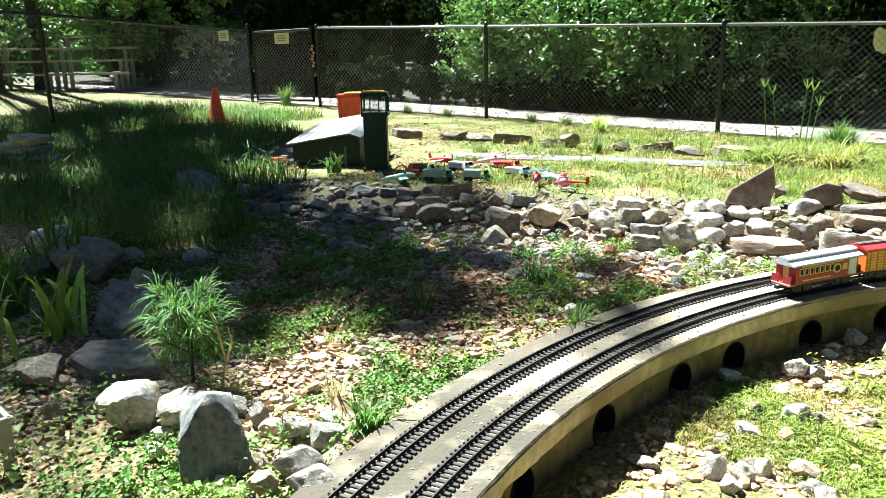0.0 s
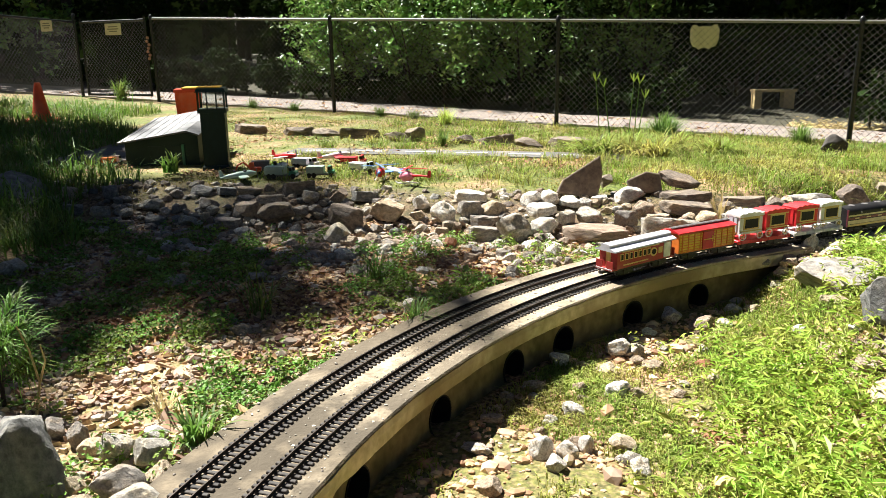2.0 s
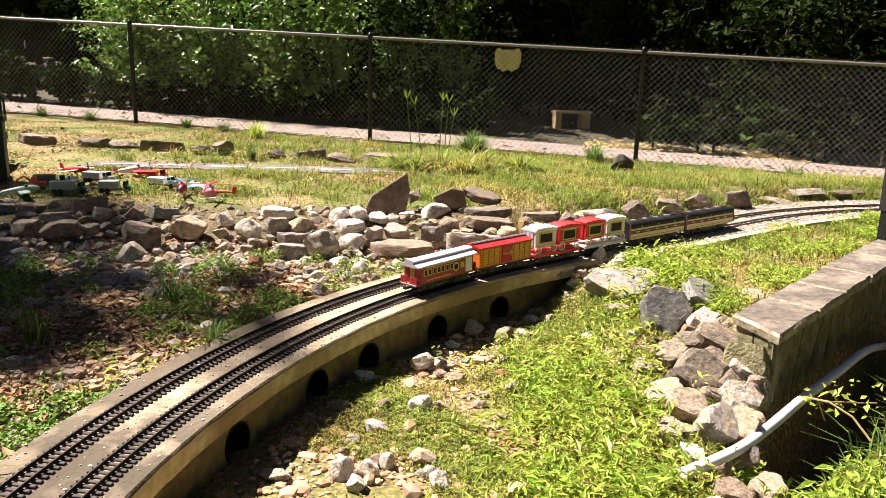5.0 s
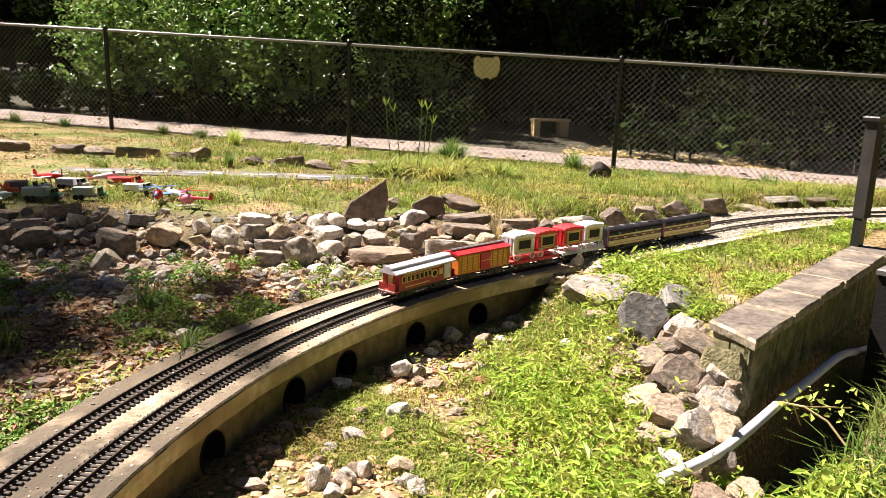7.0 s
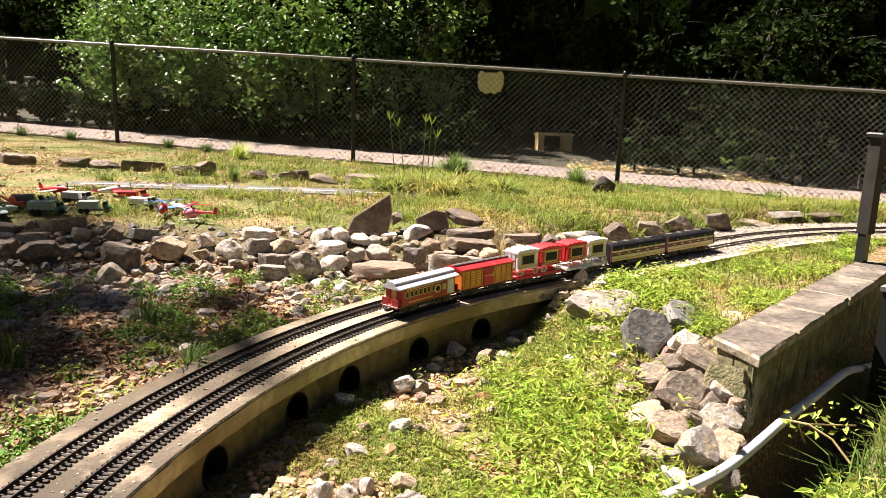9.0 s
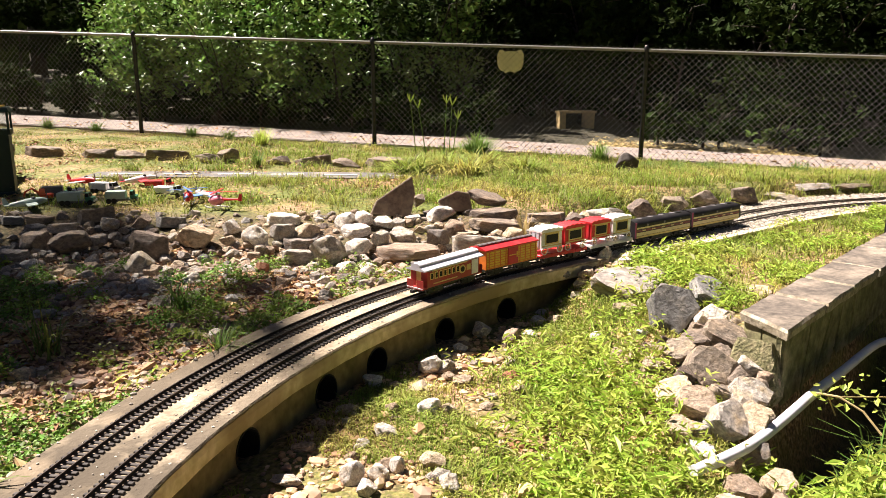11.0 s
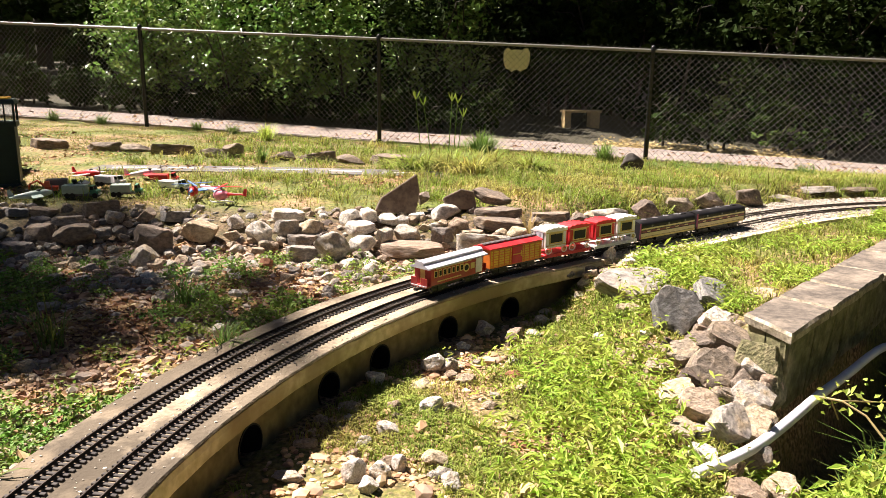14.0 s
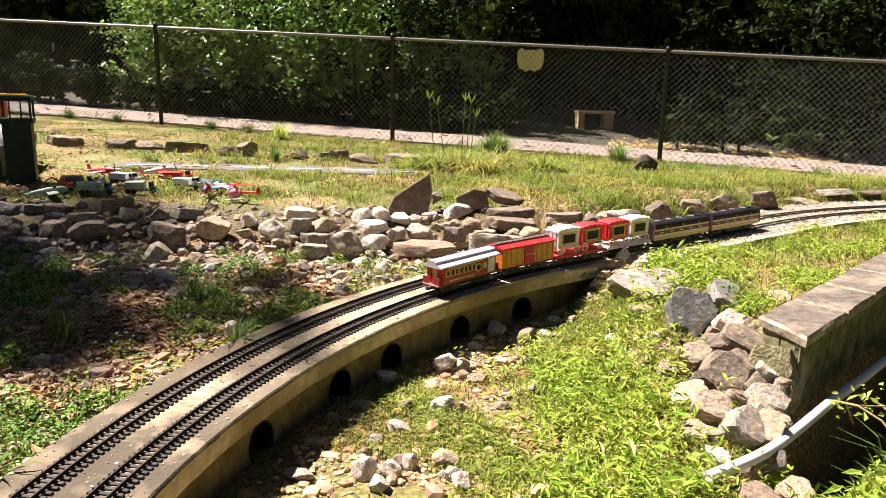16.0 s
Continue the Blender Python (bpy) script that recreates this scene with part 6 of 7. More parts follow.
toy_helicopter(-1.27, 4.80, 160, T_PINK, T_RED, "pink and red", .9)
toy_digger(-4.25, 6.45, 20, .9)
toy_truck(-3.80, 5.30, 80, T_WHITE, T_ORANGE, "orange and white", .16, .05)

# ---- post, hose, crate, seats beyond the fence ----
pz = .39
post = thing("square_post", "dark weathered square post with a capped sleeve", "post", pose(2.825, 4.56, pz, 0, 0, 30))
part("stem", Shape().box((0, 0, .14), (.052, .052, .40)), FENCE_BLACK, post)
part("sleeve", Shape().box((.005, 0, .51), (.072, .072, .58), edge=.006), POST_WOOD, post, "brown weathered sleeve")
part("cap", Shape().box((.005, 0, .81), (.105, .105, .028), edge=.008), FENCE_BLACK, post)

hose = thing("white_drain_hose", "thick white plastic hose running over the rocks", "hose")
hp = [(0.893, 2.157, 0.205), (1.02, 2.24, 0.205), (1.148, 2.339, 0.205), (1.296, 2.491, 0.2), (1.401, 2.607, 0.195), (1.58, 2.813, 0.18), (1.799, 3.047, 0.165), (2.134, 3.402, 0.15), (2.42, 3.72, 0.06), (2.67, 4.01, -0.02)]


def curve_through(points, n=6):
    q = [Vector(p) for p in points]
    q = [q[0] * 2 - q[1]] + q + [q[-1] * 2 - q[-2]]
    out = []
    for i in range(1, len(q) - 2):
        for k in range(n):
            t = k / n
            out.append(.5 * (2 * q[i] + (q[i + 1] - q[i - 1]) * t + (2 * q[i - 1] - 5 * q[i] + 4 * q[i + 1] - q[i + 2]) * t * t + (3 * q[i] - q[i - 1] - 3 * q[i + 1] + q[i + 2]) * t ** 3))
    return out + [q[-2]]


part("hose", Shape().tube(curve_through(hp), .0185, 12), PVC, hose, smooth=60)
pump = thing("black_pump_box", "black plastic box standing in the pit by the wall", "box", pose(2.52, 3.62, -.10, 0, 0, 42))
part("body", Shape().box((0, 0, .30), (.22, .16, .60), edge=.012), DARK, pump)
part("lid", Shape().box((0, 0, .61), (.24, .18, .03), edge=.008), T_GREY, pump)

crate = thing("plastic_crate", "grey-beige plastic crate with slotted sides", "crate", pose(-2.07, 1.20, gz(-2.0, 1.3) - .045, 0, 0, -22))
W_, D2, H_ = .34, .30, .19
for nm, c, sz in (("side", (0, -D2 / 2, H_ - .035), (W_, .010, .07)), ("side", (0, D2 / 2, H_ / 2), (W_, .010, H_)), ("side", (-W_ / 2, 0, H_ / 2), (.010, D2, H_)), ("side", (W_ / 2, 0, H_ - .035), (.010, D2, .07)), ("floor", (0, 0, .008), (W_, D2, .012)), ("rim", (0, -D2 / 2 - .004, H_ - .006), (W_ + .02, .014, .014)), ("rim", (W_ / 2 + .004, 0, H_ - .006), (.014, D2 + .02, .014)), ("rim", (0, D2 / 2, H_ - .006), (W_ + .02, .014, .014))):
    part(nm, Shape().box(c, sz, edge=.002), CRATE, crate)
for i in range(8):
    part("slat", Shape().box((-W_ / 2 + .02 + i * (W_ - .04) / 7, -D2 / 2, .06), (.018, .009, .13)), CRATE, crate)
    part("slat", Shape().box((W_ / 2, -D2 / 2 + .02 + i * (D2 - .04) / 7, .06), (.009, .018, .13)), CRATE, crate)

bench = thing("bleacher_seats", "weathered pale wooden bleacher seats beyond the fence", "bleachers", pose(-13.6, 11.4, gz(-13.6, 11.4), 0, 0, 28))
for i in range(4):
    part("plank", Shape().box((0, .38 * i, .32 + .26 * i), (3.2, .26, .045), edge=.006), BENCH, bench)
for x in (-1.3, 0, 1.3):
    for i in range(4):
        part("leg", Shape().box((x, .38 * i, .15 + .13 * i), (.07, .07, .34 + .26 * i)), BENCH, bench)
wb = thing("wooden_bench", "small tan wooden bench with block legs in the wood", "bench", pose(2.24, 12.35, gz(2.24, 12.35) - .02, 0, 0, 8))
part("seat", Shape().box((0, 0, .27), (.60, .24, .035), edge=.006), BOX_WOOD, wb)
for x in (-.24, .20):
    part("leg", Shape().box((x, -.02, .12), (.15 if x > 0 else .10, .18, .27), edge=.004), BOX_WOOD, wb)

# ---- plants ----


def blades(xy, h, w, lean, z=None, sides=None):
    """Grass blades as bent strips: arrays of verts and faces."""
    n = len(xy)
    z = ground_z(xy[:, 0], xy[:, 1], True) if z is None else z
    a = rng.uniform(0, 2 * math.pi, n)
    b = a + math.pi / 2 + rng.uniform(-.5, .5, n)
    hh = h * rng.lognormal(0, .3, n)
    le = lean * hh * rng.uniform(.2, 1.4, n)
    ww = w * rng.uniform(.6, 1.3, n)
    ux, uy = np.cos(a) * ww / 2, np.sin(a) * ww / 2
    lx, ly = np.cos(b) * le, np.sin(b) * le
    V = np.empty((n, 5, 3))
    V[:, 0] = np.c_[xy[:, 0] - ux, xy[:, 1] - uy, z - .005]
    V[:, 1] = np.c_[xy[:, 0] + ux, xy[:, 1] + uy, z - .005]
    V[:, 2] = np.c_[xy[:, 0] + ux * .8 + lx * .35, xy[:, 1] + uy * .8 + ly * .35, z + hh * .6]
    V[:, 3] = np.c_[xy[:, 0] - ux * .8 + lx * .35, xy[:, 1] - uy * .8 + ly * .35, z + hh * .6]
    V[:, 4] = np.c_[xy[:, 0] + lx, xy[:, 1] + ly, z + hh * (1 - .25 * lean)]
    k = np.arange(n)[:, None] * 5
    F = [tuple(q) for q in (k + [0, 1, 2, 3]).tolist()] + [tuple(q) for q in (k + [3, 2, 4]).tolist()]
    return V.reshape(-1, 3), F


def leaves(P, size, up=0.4, narrow=0.55):
    """Leaves at the places P: folded pointed quads turned at random."""
    n = len(P)
    nrm = rng.normal(0, 1, (n, 3))
    nrm[:, 2] = np.abs(nrm[:, 2]) + up
    nrm /= np.linalg.norm(nrm, axis=1)[:, None]
    t = np.cross(nrm, rng.normal(0, 1, (n, 3)))
    t /= np.linalg.norm(t, axis=1)[:, None]
    b = np.cross(nrm, t)
    s = (size * rng.lognormal(0, .3, n))[:, None]
    V = np.empty((n, 4, 3))
    V[:, 0] = P - t * s * .5
    V[:, 1] = P + b * s * narrow * .5 + nrm * s * .10 - t * s * .05
    V[:, 2] = P + t * s * .5 - nrm * s * .06
    V[:, 3] = P - b * s * narrow * .5 + nrm * s * .10 - t * s * .05
    k = np.arange(n)[:, None] * 4
    F = np.concatenate([k + [0, 1, 2], k + [0, 2, 3]])
    return V.reshape(-1, 3), F


def scatter(n, x0, x1, y0, y1, weight):
    xy = np.c_[rng.uniform(x0, x1, n), rng.uniform(y0, y1, n)]
    return xy[rng.uniform(0, 1, n) < weight(xy[:, 0], xy[:, 1])]


def stuff(name, V, F, material, label, category):
    return tagged(raw(name, V, F, material), label, category, kind="stuff")


def lawn_weight(x, y):
    s, d = beside(x, y)
    off = -(x - FENCE_P[0]) * FENCE_D[1] + (y - FENCE_P[1]) * FENCE_D[0]
    w = ease(4.2, 4.75, y) * (off < .1) * (d < -.33) * np.clip(.5 + 1.1 * lumps(x, y, .4, 1.7), .06, 1)
    near_road = np.abs(y - np.interp(x, [-4.6, -3.6, -2.4, -1.2, .1], [6.05, 6.2, 6.36, 6.42, 6.40])) < .18
    return w * ~(near_road & (x < .1) & (x > -4.6))


V, F = blades(scatter(170000, -5.2, 5.5, 4.2, 10, lawn_weight), .017, .006, 2.0)
stuff("lawn_grass", V, F, GRASS, "sparse sunburnt lawn grass between stones and fence", "grass")


def left_weight(x, y):
    off = -(x - FENCE_P[0]) * FENCE_D[1] + (y - FENCE_P[1]) * FENCE_D[0]
    return (x < -3.75 - .55 * (y - 5.0) + .25 * np.sin(y * 3)) * (off < .1) * (y < 9.2) * (.8 + .6 * lumps(x, y, .6, 7))


def rough_weight(x, y):
    s, d = beside(x, y)
    off = -(x - FENCE_P[0]) * FENCE_D[1] + (y - FENCE_P[1]) * FENCE_D[0]
    w = np.clip(.05 + 1.2 * lumps(x, y, .45, 3.1) + 1.5 * lumps(x, y, .12, 12.4) + .5 * ease(-.6, .3, x), 0, 1)
    w = w * (off < -.05) * (d < -.36) * ease(4.75, 5.1, y)
    return w * ~((np.abs(y - np.interp(x, [-4.6, -3.6, -2.4, -1.2, .1], [6.05, 6.2, 6.36, 6.42, 6.40])) < .2) & (x < .15))


V, F = blades(scatter(150000, -2.6, 5.0, 4.75, 9.3, rough_weight), .062, .0060, 1.5)
stuff("rough_grass", V, F, LONG_GRASS, "rough yellowing tufts of uncut grass in the lawn", "grass")
V, F = blades(scatter(11000, -2.6, 5.0, 4.75, 9.3, rough_weight), .075, .0035, 1.0)
stuff("dry_stalks", V, F, STRAW, "thin straw-coloured stalks standing in the lawn", "grass")
V, F = blades(scatter(36000, -9.5, -2.6, 4.55, 11, left_weight), .12, .010, .8)
stuff("long_grass", V, F, GREEN_GRASS, "long uncut green grass in the shade", "grass")
V, F = blades(scatter(8000, -5.2, -2.4, 3.0, 4.7, lambda x, y: (x < -3.1 + .3 * np.sin(y * 4)) * .8), .14, .009, .9)
stuff("long_grass", V, F, GREEN_GRASS, "dense shaded grass beside the basin", "grass")


def bank_weight(x, y):
    s, d = beside(x, y)
    e2 = -(x - WALL_P[0]) * WALL_D[1] + (y - WALL_P[1]) * WALL_D[0]
    e1 = ((x - .93) + (y - 4.0) * .37) / 1.066
    return (d > .27) * (e1 > .05) * (e2 > .16) * np.clip(.75 + 1.3 * lumps(x, y, .3, 9), 0, 1)


V, F = blades(scatter(90000, .9, 5.5, 2.9, 6.2, bank_weight), .034, .006, 1.1)
stuff("bank_grass", V, F, LONG_GRASS, "bright weedy grass between track and wall", "grass")


def pit_weight(x, y):
    e2 = -(x - WALL_P[0]) * WALL_D[1] + (y - WALL_P[1]) * WALL_D[0]
    return (e2 < -.36) * (x > 1.25) * ease(.34, .5, -e2) * np.clip(.7 + lumps(x, y, .3, 2.9), 0, 1)


V, F = blades(scatter(15000, 1.2, 3.6, 1.2, 3.6, pit_weight), .10, .006, 1.1)
stuff("pit_grass", V, F, GREEN_GRASS, "tall green grass growing in the pit", "grass")


def moss_weight(x, y):
    s, d = beside(x, y)
    e2 = -(x - WALL_P[0]) * WALL_D[1] + (y - WALL_P[1]) * WALL_D[0]
    return (d > .19) * (x < 1.15) * (e2 > -.3) * np.clip(.55 + 1.6 * lumps(x, y, .28, 4.4), 0, 1)


V, F = blades(scatter(110000, -.55, 1.2, 1.4, 4.2, moss_weight), .026, .0045, 1.1)
stuff("moss_tufts", V, F, MOSS, "short mossy grass on the sandy ground", "grass")


def clover_weight(x, y):
    s, d = beside(x, y)
    return (d < -.22) * (y < 4.1) * np.clip(.02 + 1.3 * lumps(x, y, .5, 6.2) + 1.5 * lumps(x, y, .17, 2.6) + .7 * ease(-.6, -.25, d) + .75 * ease(-1.15, -1.9, x) * ease(2.2, 2.7, y) * ease(4.1, 3.7, y), 0, 1)


xy = scatter(230000, -3.6, .8, 1.2, 4.2, clover_weight)
z = ground_z(xy[:, 0], xy[:, 1]) + rng.uniform(.006, 1, len(xy)) * np.clip(.035 + .10 * lumps(xy[:, 0], xy[:, 1], .13, 8.1), .012, .085)
V, F = leaves(np.c_[xy, z], .0155, .8, .7)
stuff("clover", V, F, CLOVER, "low clover and creeping weeds in the basin", "ground cover")
xy = scatter(46000, -2.3, .1, 2.1, 3.9, lambda x, y: (beside(x, y)[1] < -.24) * np.clip(.25 + 1.3 * lumps(x, y, .45, 11.3), 0, 1))
z = ground_z(xy[:, 0], xy[:, 1]) + rng.uniform(.004, .014, len(xy))
V, F = leaves(np.c_[xy, z], .030, 1.6, .6)
stuff("leaf_litter", V, F, LITTER, "scattered brown dead leaves", "leaf litter")
xy = scatter(26000, -4.4, 2.6, 4.9, 9.0, lambda x, y: lawn_weight(x, y) ** 0 * (beside(x, y)[1] < -.4) * (y < 9.1 - .21 * x) * np.clip(-.1 + 1.2 * lumps(x, y, .7, 21.3), 0, .5))
z = ground_z(xy[:, 0], xy[:, 1]) + rng.uniform(.006, .02, len(xy))
V, F = leaves(np.c_[xy, z], .034, 2.0, .6)
stuff("leaf_litter", V, F, LITTER, "dry brown leaves scattered over the lawn", "leaf litter")
u, w = rng.uniform(-9, 9, 900), rng.uniform(.15, 1.35, 900)
P = np.array([at_fence(a, b) for a, b in zip(u.tolist(), w.tolist())])
V, F = leaves(np.c_[P, fence_z(P[:, 0]) + .026], .05, 2.5, .6)
stuff("leaf_litter", V, F, LITTER, "dry leaves blown over the walkway", "leaf litter")
u, w = rng.uniform(2.5, 5.3, 1500), np.abs(rng.normal(0, .42, 1500)) + 1.36
P = np.array([at_fence(a, b) for a, b in zip(u.tolist(), w.tolist())])
V, F = leaves(np.c_[P, ground_z(P[:, 0], P[:, 1]) + rng.uniform(.004, .03, len(P))], .06, 2.0, .6)
stuff("leaf_litter", V, F, STRAW, "dry tan leaves heaped along the far edge of the walkway", "leaf litter")
xy = scatter(3400, -2.6, -1.0, 1.0, 1.75, lambda x, y: (.6 + .8 * lumps(x, y, .3, 8.8)) * (y < 1.6 + .1 * np.sin(x * 9)) * (x < -1.38))
z = ground_z(xy[:, 0], xy[:, 1]) + rng.uniform(.02, .10, len(xy))
V, F = leaves(np.c_[xy, z], .019, 1.0, .7)
stuff("ivy", V, F, GREEN_GRASS, "low leafy creeper among the stones", "ground cover")


def weed_patch(n, x0, x1, y0, y1, h, weight, label, leaf=.034):
    """Upright leafy stems: a stalk with pairs of narrow leaves."""
    xy = scatter(n, x0, x1, y0, y1, weight)
    z = ground_z(xy[:, 0], xy[:, 1])
    P = []
    for i in range(len(xy)):
        hh = h * rng.uniform(.5, 1.3)
        lean = rng.normal(0, .25, 2) * hh
        m = 9
        t = np.linspace(.25, 1, m)
        r = (1.15 - t * .8) * .045
        a = rng.uniform(0, 6.28) + np.arange(m) * 2.4
        P.append(np.c_[xy[i, 0] + lean[0] * t ** 2 + r * np.cos(a), xy[i, 1] + lean[1] * t ** 2 + r * np.sin(a), z[i] + hh * t])
    V, F = leaves(np.concatenate(P), leaf, .9, .25)
    return stuff("weeds", V, F, WEED, label, "weeds")


def weeds_front(x, y):
    s, d = beside(x, y)
    c = .62 + .10 * (y - 2.0)
    e2 = -(x - WALL_P[0]) * WALL_D[1] + (y - WALL_P[1]) * WALL_D[0]
    return (d > .35) * (e2 > -.25) * np.exp(-((x - c) / .24) ** 2) * ease(3.45, 2.8, y) * .9


weed_patch(3700, .1, 1.3, 1.35, 3.6, .085, weeds_front, "bright green leafy weeds in full sun", .035)
weed_patch(240, .95, 1.35, 3.3, 4.1, .07, lambda x, y: (beside(x, y)[1] > .3) * .6, "weeds beside the viaduct end")
weed_patch(420, .9, 1.6, 3.6, 4.3, .06, lambda x, y: bank_weight(x, y) * .7, "leafy weeds behind the wall")
weed_patch(420, 1.15, 1.75, 1.9, 2.5, .10, lambda x, y: (x + y < 3.9) * (beside(x, y)[1] > .3) * .8, "leafy weeds below the hose", .040)
weed_patch(6500, 1.0, 4.5, 3.2, 5.6, .055, lambda x, y: bank_weight(x, y) * (lumps(x, y, .35, 31) > .02), "leafy weeds on the bank beside the track")
weed_patch(220, -1.0, .2, 2.2, 3.9, .05, lambda x, y: (beside(x, y)[1] < -.23) * (beside(x, y)[1] > -.5) * .5, "small weeds along the viaduct")


def tuft(name, x0, y0, n, h, w, spread, material, label, lean=1.3, z=None):
    """A clump of long arching leaves from one root."""
    z0 = gz(x0, y0) if z is None else z
    V, F = [], []
    for i in range(n):
        a, hh = rng.uniform(0, 6.28), h * rng.uniform(.6, 1.15)
        out = spread * rng.uniform(.25, 1.0)
        ww = w * rng.uniform(.7, 1.2)
        dx, dy = math.cos(a), math.sin(a)
        x, y = x0 + rng.normal(0, .14 * spread), y0 + rng.normal(0, .14 * spread)
        k = len(V)
        for j, t in enumerate(np.linspace(0, 1, 6)):
            r = out * t ** 1.3
            zz = z0 + hh * (t - .42 * lean * t ** 3 * (out / spread)) * 1.15
            q = ww * (1 - t ** 2.2) * .5 + .0006
            V += [(x + dx * r - dy * q, y + dy * r + dx * q, zz + q * .5), (x + dx * r + dy * q, y + dy * r - dx * q, zz + q * .5)]
        F += [(k + 2 * j, k + 2 * j + 1, k + 2 * j + 3, k + 2 * j + 2) for j in range(5)]
    th = thing(name, label, "plant", group="garden plants")
    lf = raw("leaves", V, F, material)
    lf.parent = th
    return th


tuft("daylily_clump", .51, 8.35, 300, .32, .011, .36, GREEN_GRASS, "dark green daylily clump with arching leaves before the fence", 1.8)
tuft("yellow_daylily_clump", -.12, 6.55, 240, .22, .010, .5, LONG_GRASS, "yellowing daylily clump with drooping leaves", 1.9)
tuft("yellow_daylily_clump", .16, 6.62, 260, .25, .010, .5, LONG_GRASS, "yellowing daylily clump at the end of the runway", 1.9)
tuft("yellow_daylily_clump", .48, 6.9, 240, .24, .010, .5, LONG_GRASS, "yellow-green daylily clump in the lawn", 1.9)
tuft("yellow_daylily_clump", .34, 6.35, 200, .22, .011, .40, LONG_GRASS, "low yellow-green daylily clump in the lawn", 1.9)
tuft("yellow_daylily_clump", .85, 6.75, 300, .18, .009, .36, LONG_GRASS, "low yellow-green daylily clump in the lawn", 1.9)
tuft("grass_clump", 1.83, 8.40, 200, .24, .006, .24, GREEN_GRASS, "green grass clump at the foot of the fence")
tuft("grass_clump", -1.95, 8.95, 160, .22, .005, .22, WEED, "pale green grass clump by the fence")
tuft("grass_clump", -1.52, 6.92, 60, .18, .008, .13, GREEN_GRASS, "small dark weed beside the toy runway")
for x, y, h in ((2.45, 7.65, .16), (2.75, 7.6, .18), (3.6, 7.5, .2), (2.2, 7.75, .14), (-3.0, 9.75, .2), (-4.3, 10.0, .2), (-5.0, 10.15, .22), (-2.5, 9.6, .18)):
    tuft("grass_clump", x, y, 130, h * .75, .004, .2, GREEN_GRASS, "uncut grass clump below the fence", 1.7)
tuft("grass_clump", -7.35, 10.55, 110, .40, .010, .30, GREEN_GRASS, "green grass clump beside the gate")
tuft("iris_clump", -3.16, 5.08, 24, .20, .015, .20, GREEN_GRASS, "dark green iris clump before the toy hangar")
tuft("grass_clump", -1.31, 2.72, 46, .22, .0045, .2, GREEN_GRASS, "thin grass clump in the basin")
tuft("grass_clump", -.66, 2.72, 50, .13, .0045, .13, GREEN_GRASS, "grass clump against the viaduct")
tuft("grass_clump", -1.0, 3.28, 40, .17, .0045, .16, GREEN_GRASS, "thin grass clump on the gravel")
tuft("grass_clump", -1.02, 1.72, 60, .12, .008, .13, GREEN_GRASS, "low grass clump in the gravel")
tuft("grass_clump", -1.2, 1.85, 22, .11, .004, .11, STRAW, "dry grass clump in the gravel")
tuft("grass_clump", .62, 4.45, 24, .22, .012, .10, STRAW, "dry brown stalks growing between the stones")


def pine_seedling(x, y, h):
    """A stem with rising side shoots, each ending in a brush of fine needles."""
    z = gz(x, y)
    th = thing("pine_seedling", "bushy pine seedling with fine drooping needles", "plant", group="garden plants")
    stem = Shape().tube([(x, y, z - .01), (x + .01, y, z + h * .4), (x - .01, y, z + h * .75)], [.007, .005, .003], 6)
    V, F = [], []
    for i in range(13):
        a, f = i * 2.4, .25 + .5 * i / 12
        b = Vector((x, y, z + h * f))
        e = b + Vector((math.cos(a), math.sin(a), .7)) * h * (.36 - .18 * f)
        stem.tube([b, e], [.003, .002], 5)
        for j in range(190):
            t = .3 + .7 * rng.random()
            q = b.lerp(e, t)
            d = ((e - b).normalized() * .7 + Vector(rng.normal(0, .55, 3).tolist())).normalized()
            ln = h * rng.uniform(.18, .34)
            if j % 9 > 3:  # thin out the brush
                continue
            w = d.cross(Vector((0, 0, 1))).normalized() * .0016
            k = len(V)
            tip = q + d * ln - Vector((0, 0, ln * .25))
            V += [tuple(q - w), tuple(q + w), tuple(q + d * ln * .55 + w), tuple(q + d * ln * .55 - w), tuple(tip)]
            F += [(k, k + 1, k + 2, k + 3), (k + 3, k + 2, k + 4)]
    part("stem", stem, BARK, th)
    raw("needles", V, F, CLOVER).parent = th


pine_seedling(-1.72, 1.82, .36)
tuft("broadleaf_grass", -2.50, 2.0, 14, .36, .030, .24, WEED, "broad-bladed grass with drooping yellow-green leaves")
tuft("broadleaf_grass", -2.55, 1.72, 18, .34, .024, .26, WEED, "broad-bladed grass among the shaded stones")
tuft("broadleaf_grass", -2.9, 2.1, 40, .40, .014, .34, GREEN_GRASS, "tall grass clump in the shade")
tuft("broadleaf_grass", -3.2, 2.6, 50, .45, .016, .4, GREEN_GRASS, "tall shaded grass clump")

stalk = thing("daylily_stalks", "tall bare daylily stalks with yellow-green buds", "plant")
for x, y, h, dx in ((-.20, 8.25, .60, -.1), (-.12, 8.3, .54, -.14), (.18, 8.25, .60, .05), (.24, 8.3, .58, .06), (.30, 8.3, .44, .10)):
    z0 = gz(x, y)
    st = part("stalk", Shape().tube([(x - dx * .6, y, z0), (x - dx * .3, y, z0 + h * .5), (x, y, z0 + h)], [.0055, .0045, .0035], 6), GREEN_GRASS, stalk)
    for k in range(3):
        a = k * 2.1 + x * 9
        part("bud", Shape().tube([(x, y, z0 + h - .02), (x + .03 * math.cos(a), y + .03 * math.sin(a), z0 + h + .03), (x + .045 * math.cos(a), y + .045 * math.sin(a), z0 + h + .07)], [.004, .007, .003], 6), WEED, st)
twig = thing("dry_twig", "bare dry forked twig beside the seedling", "twig")
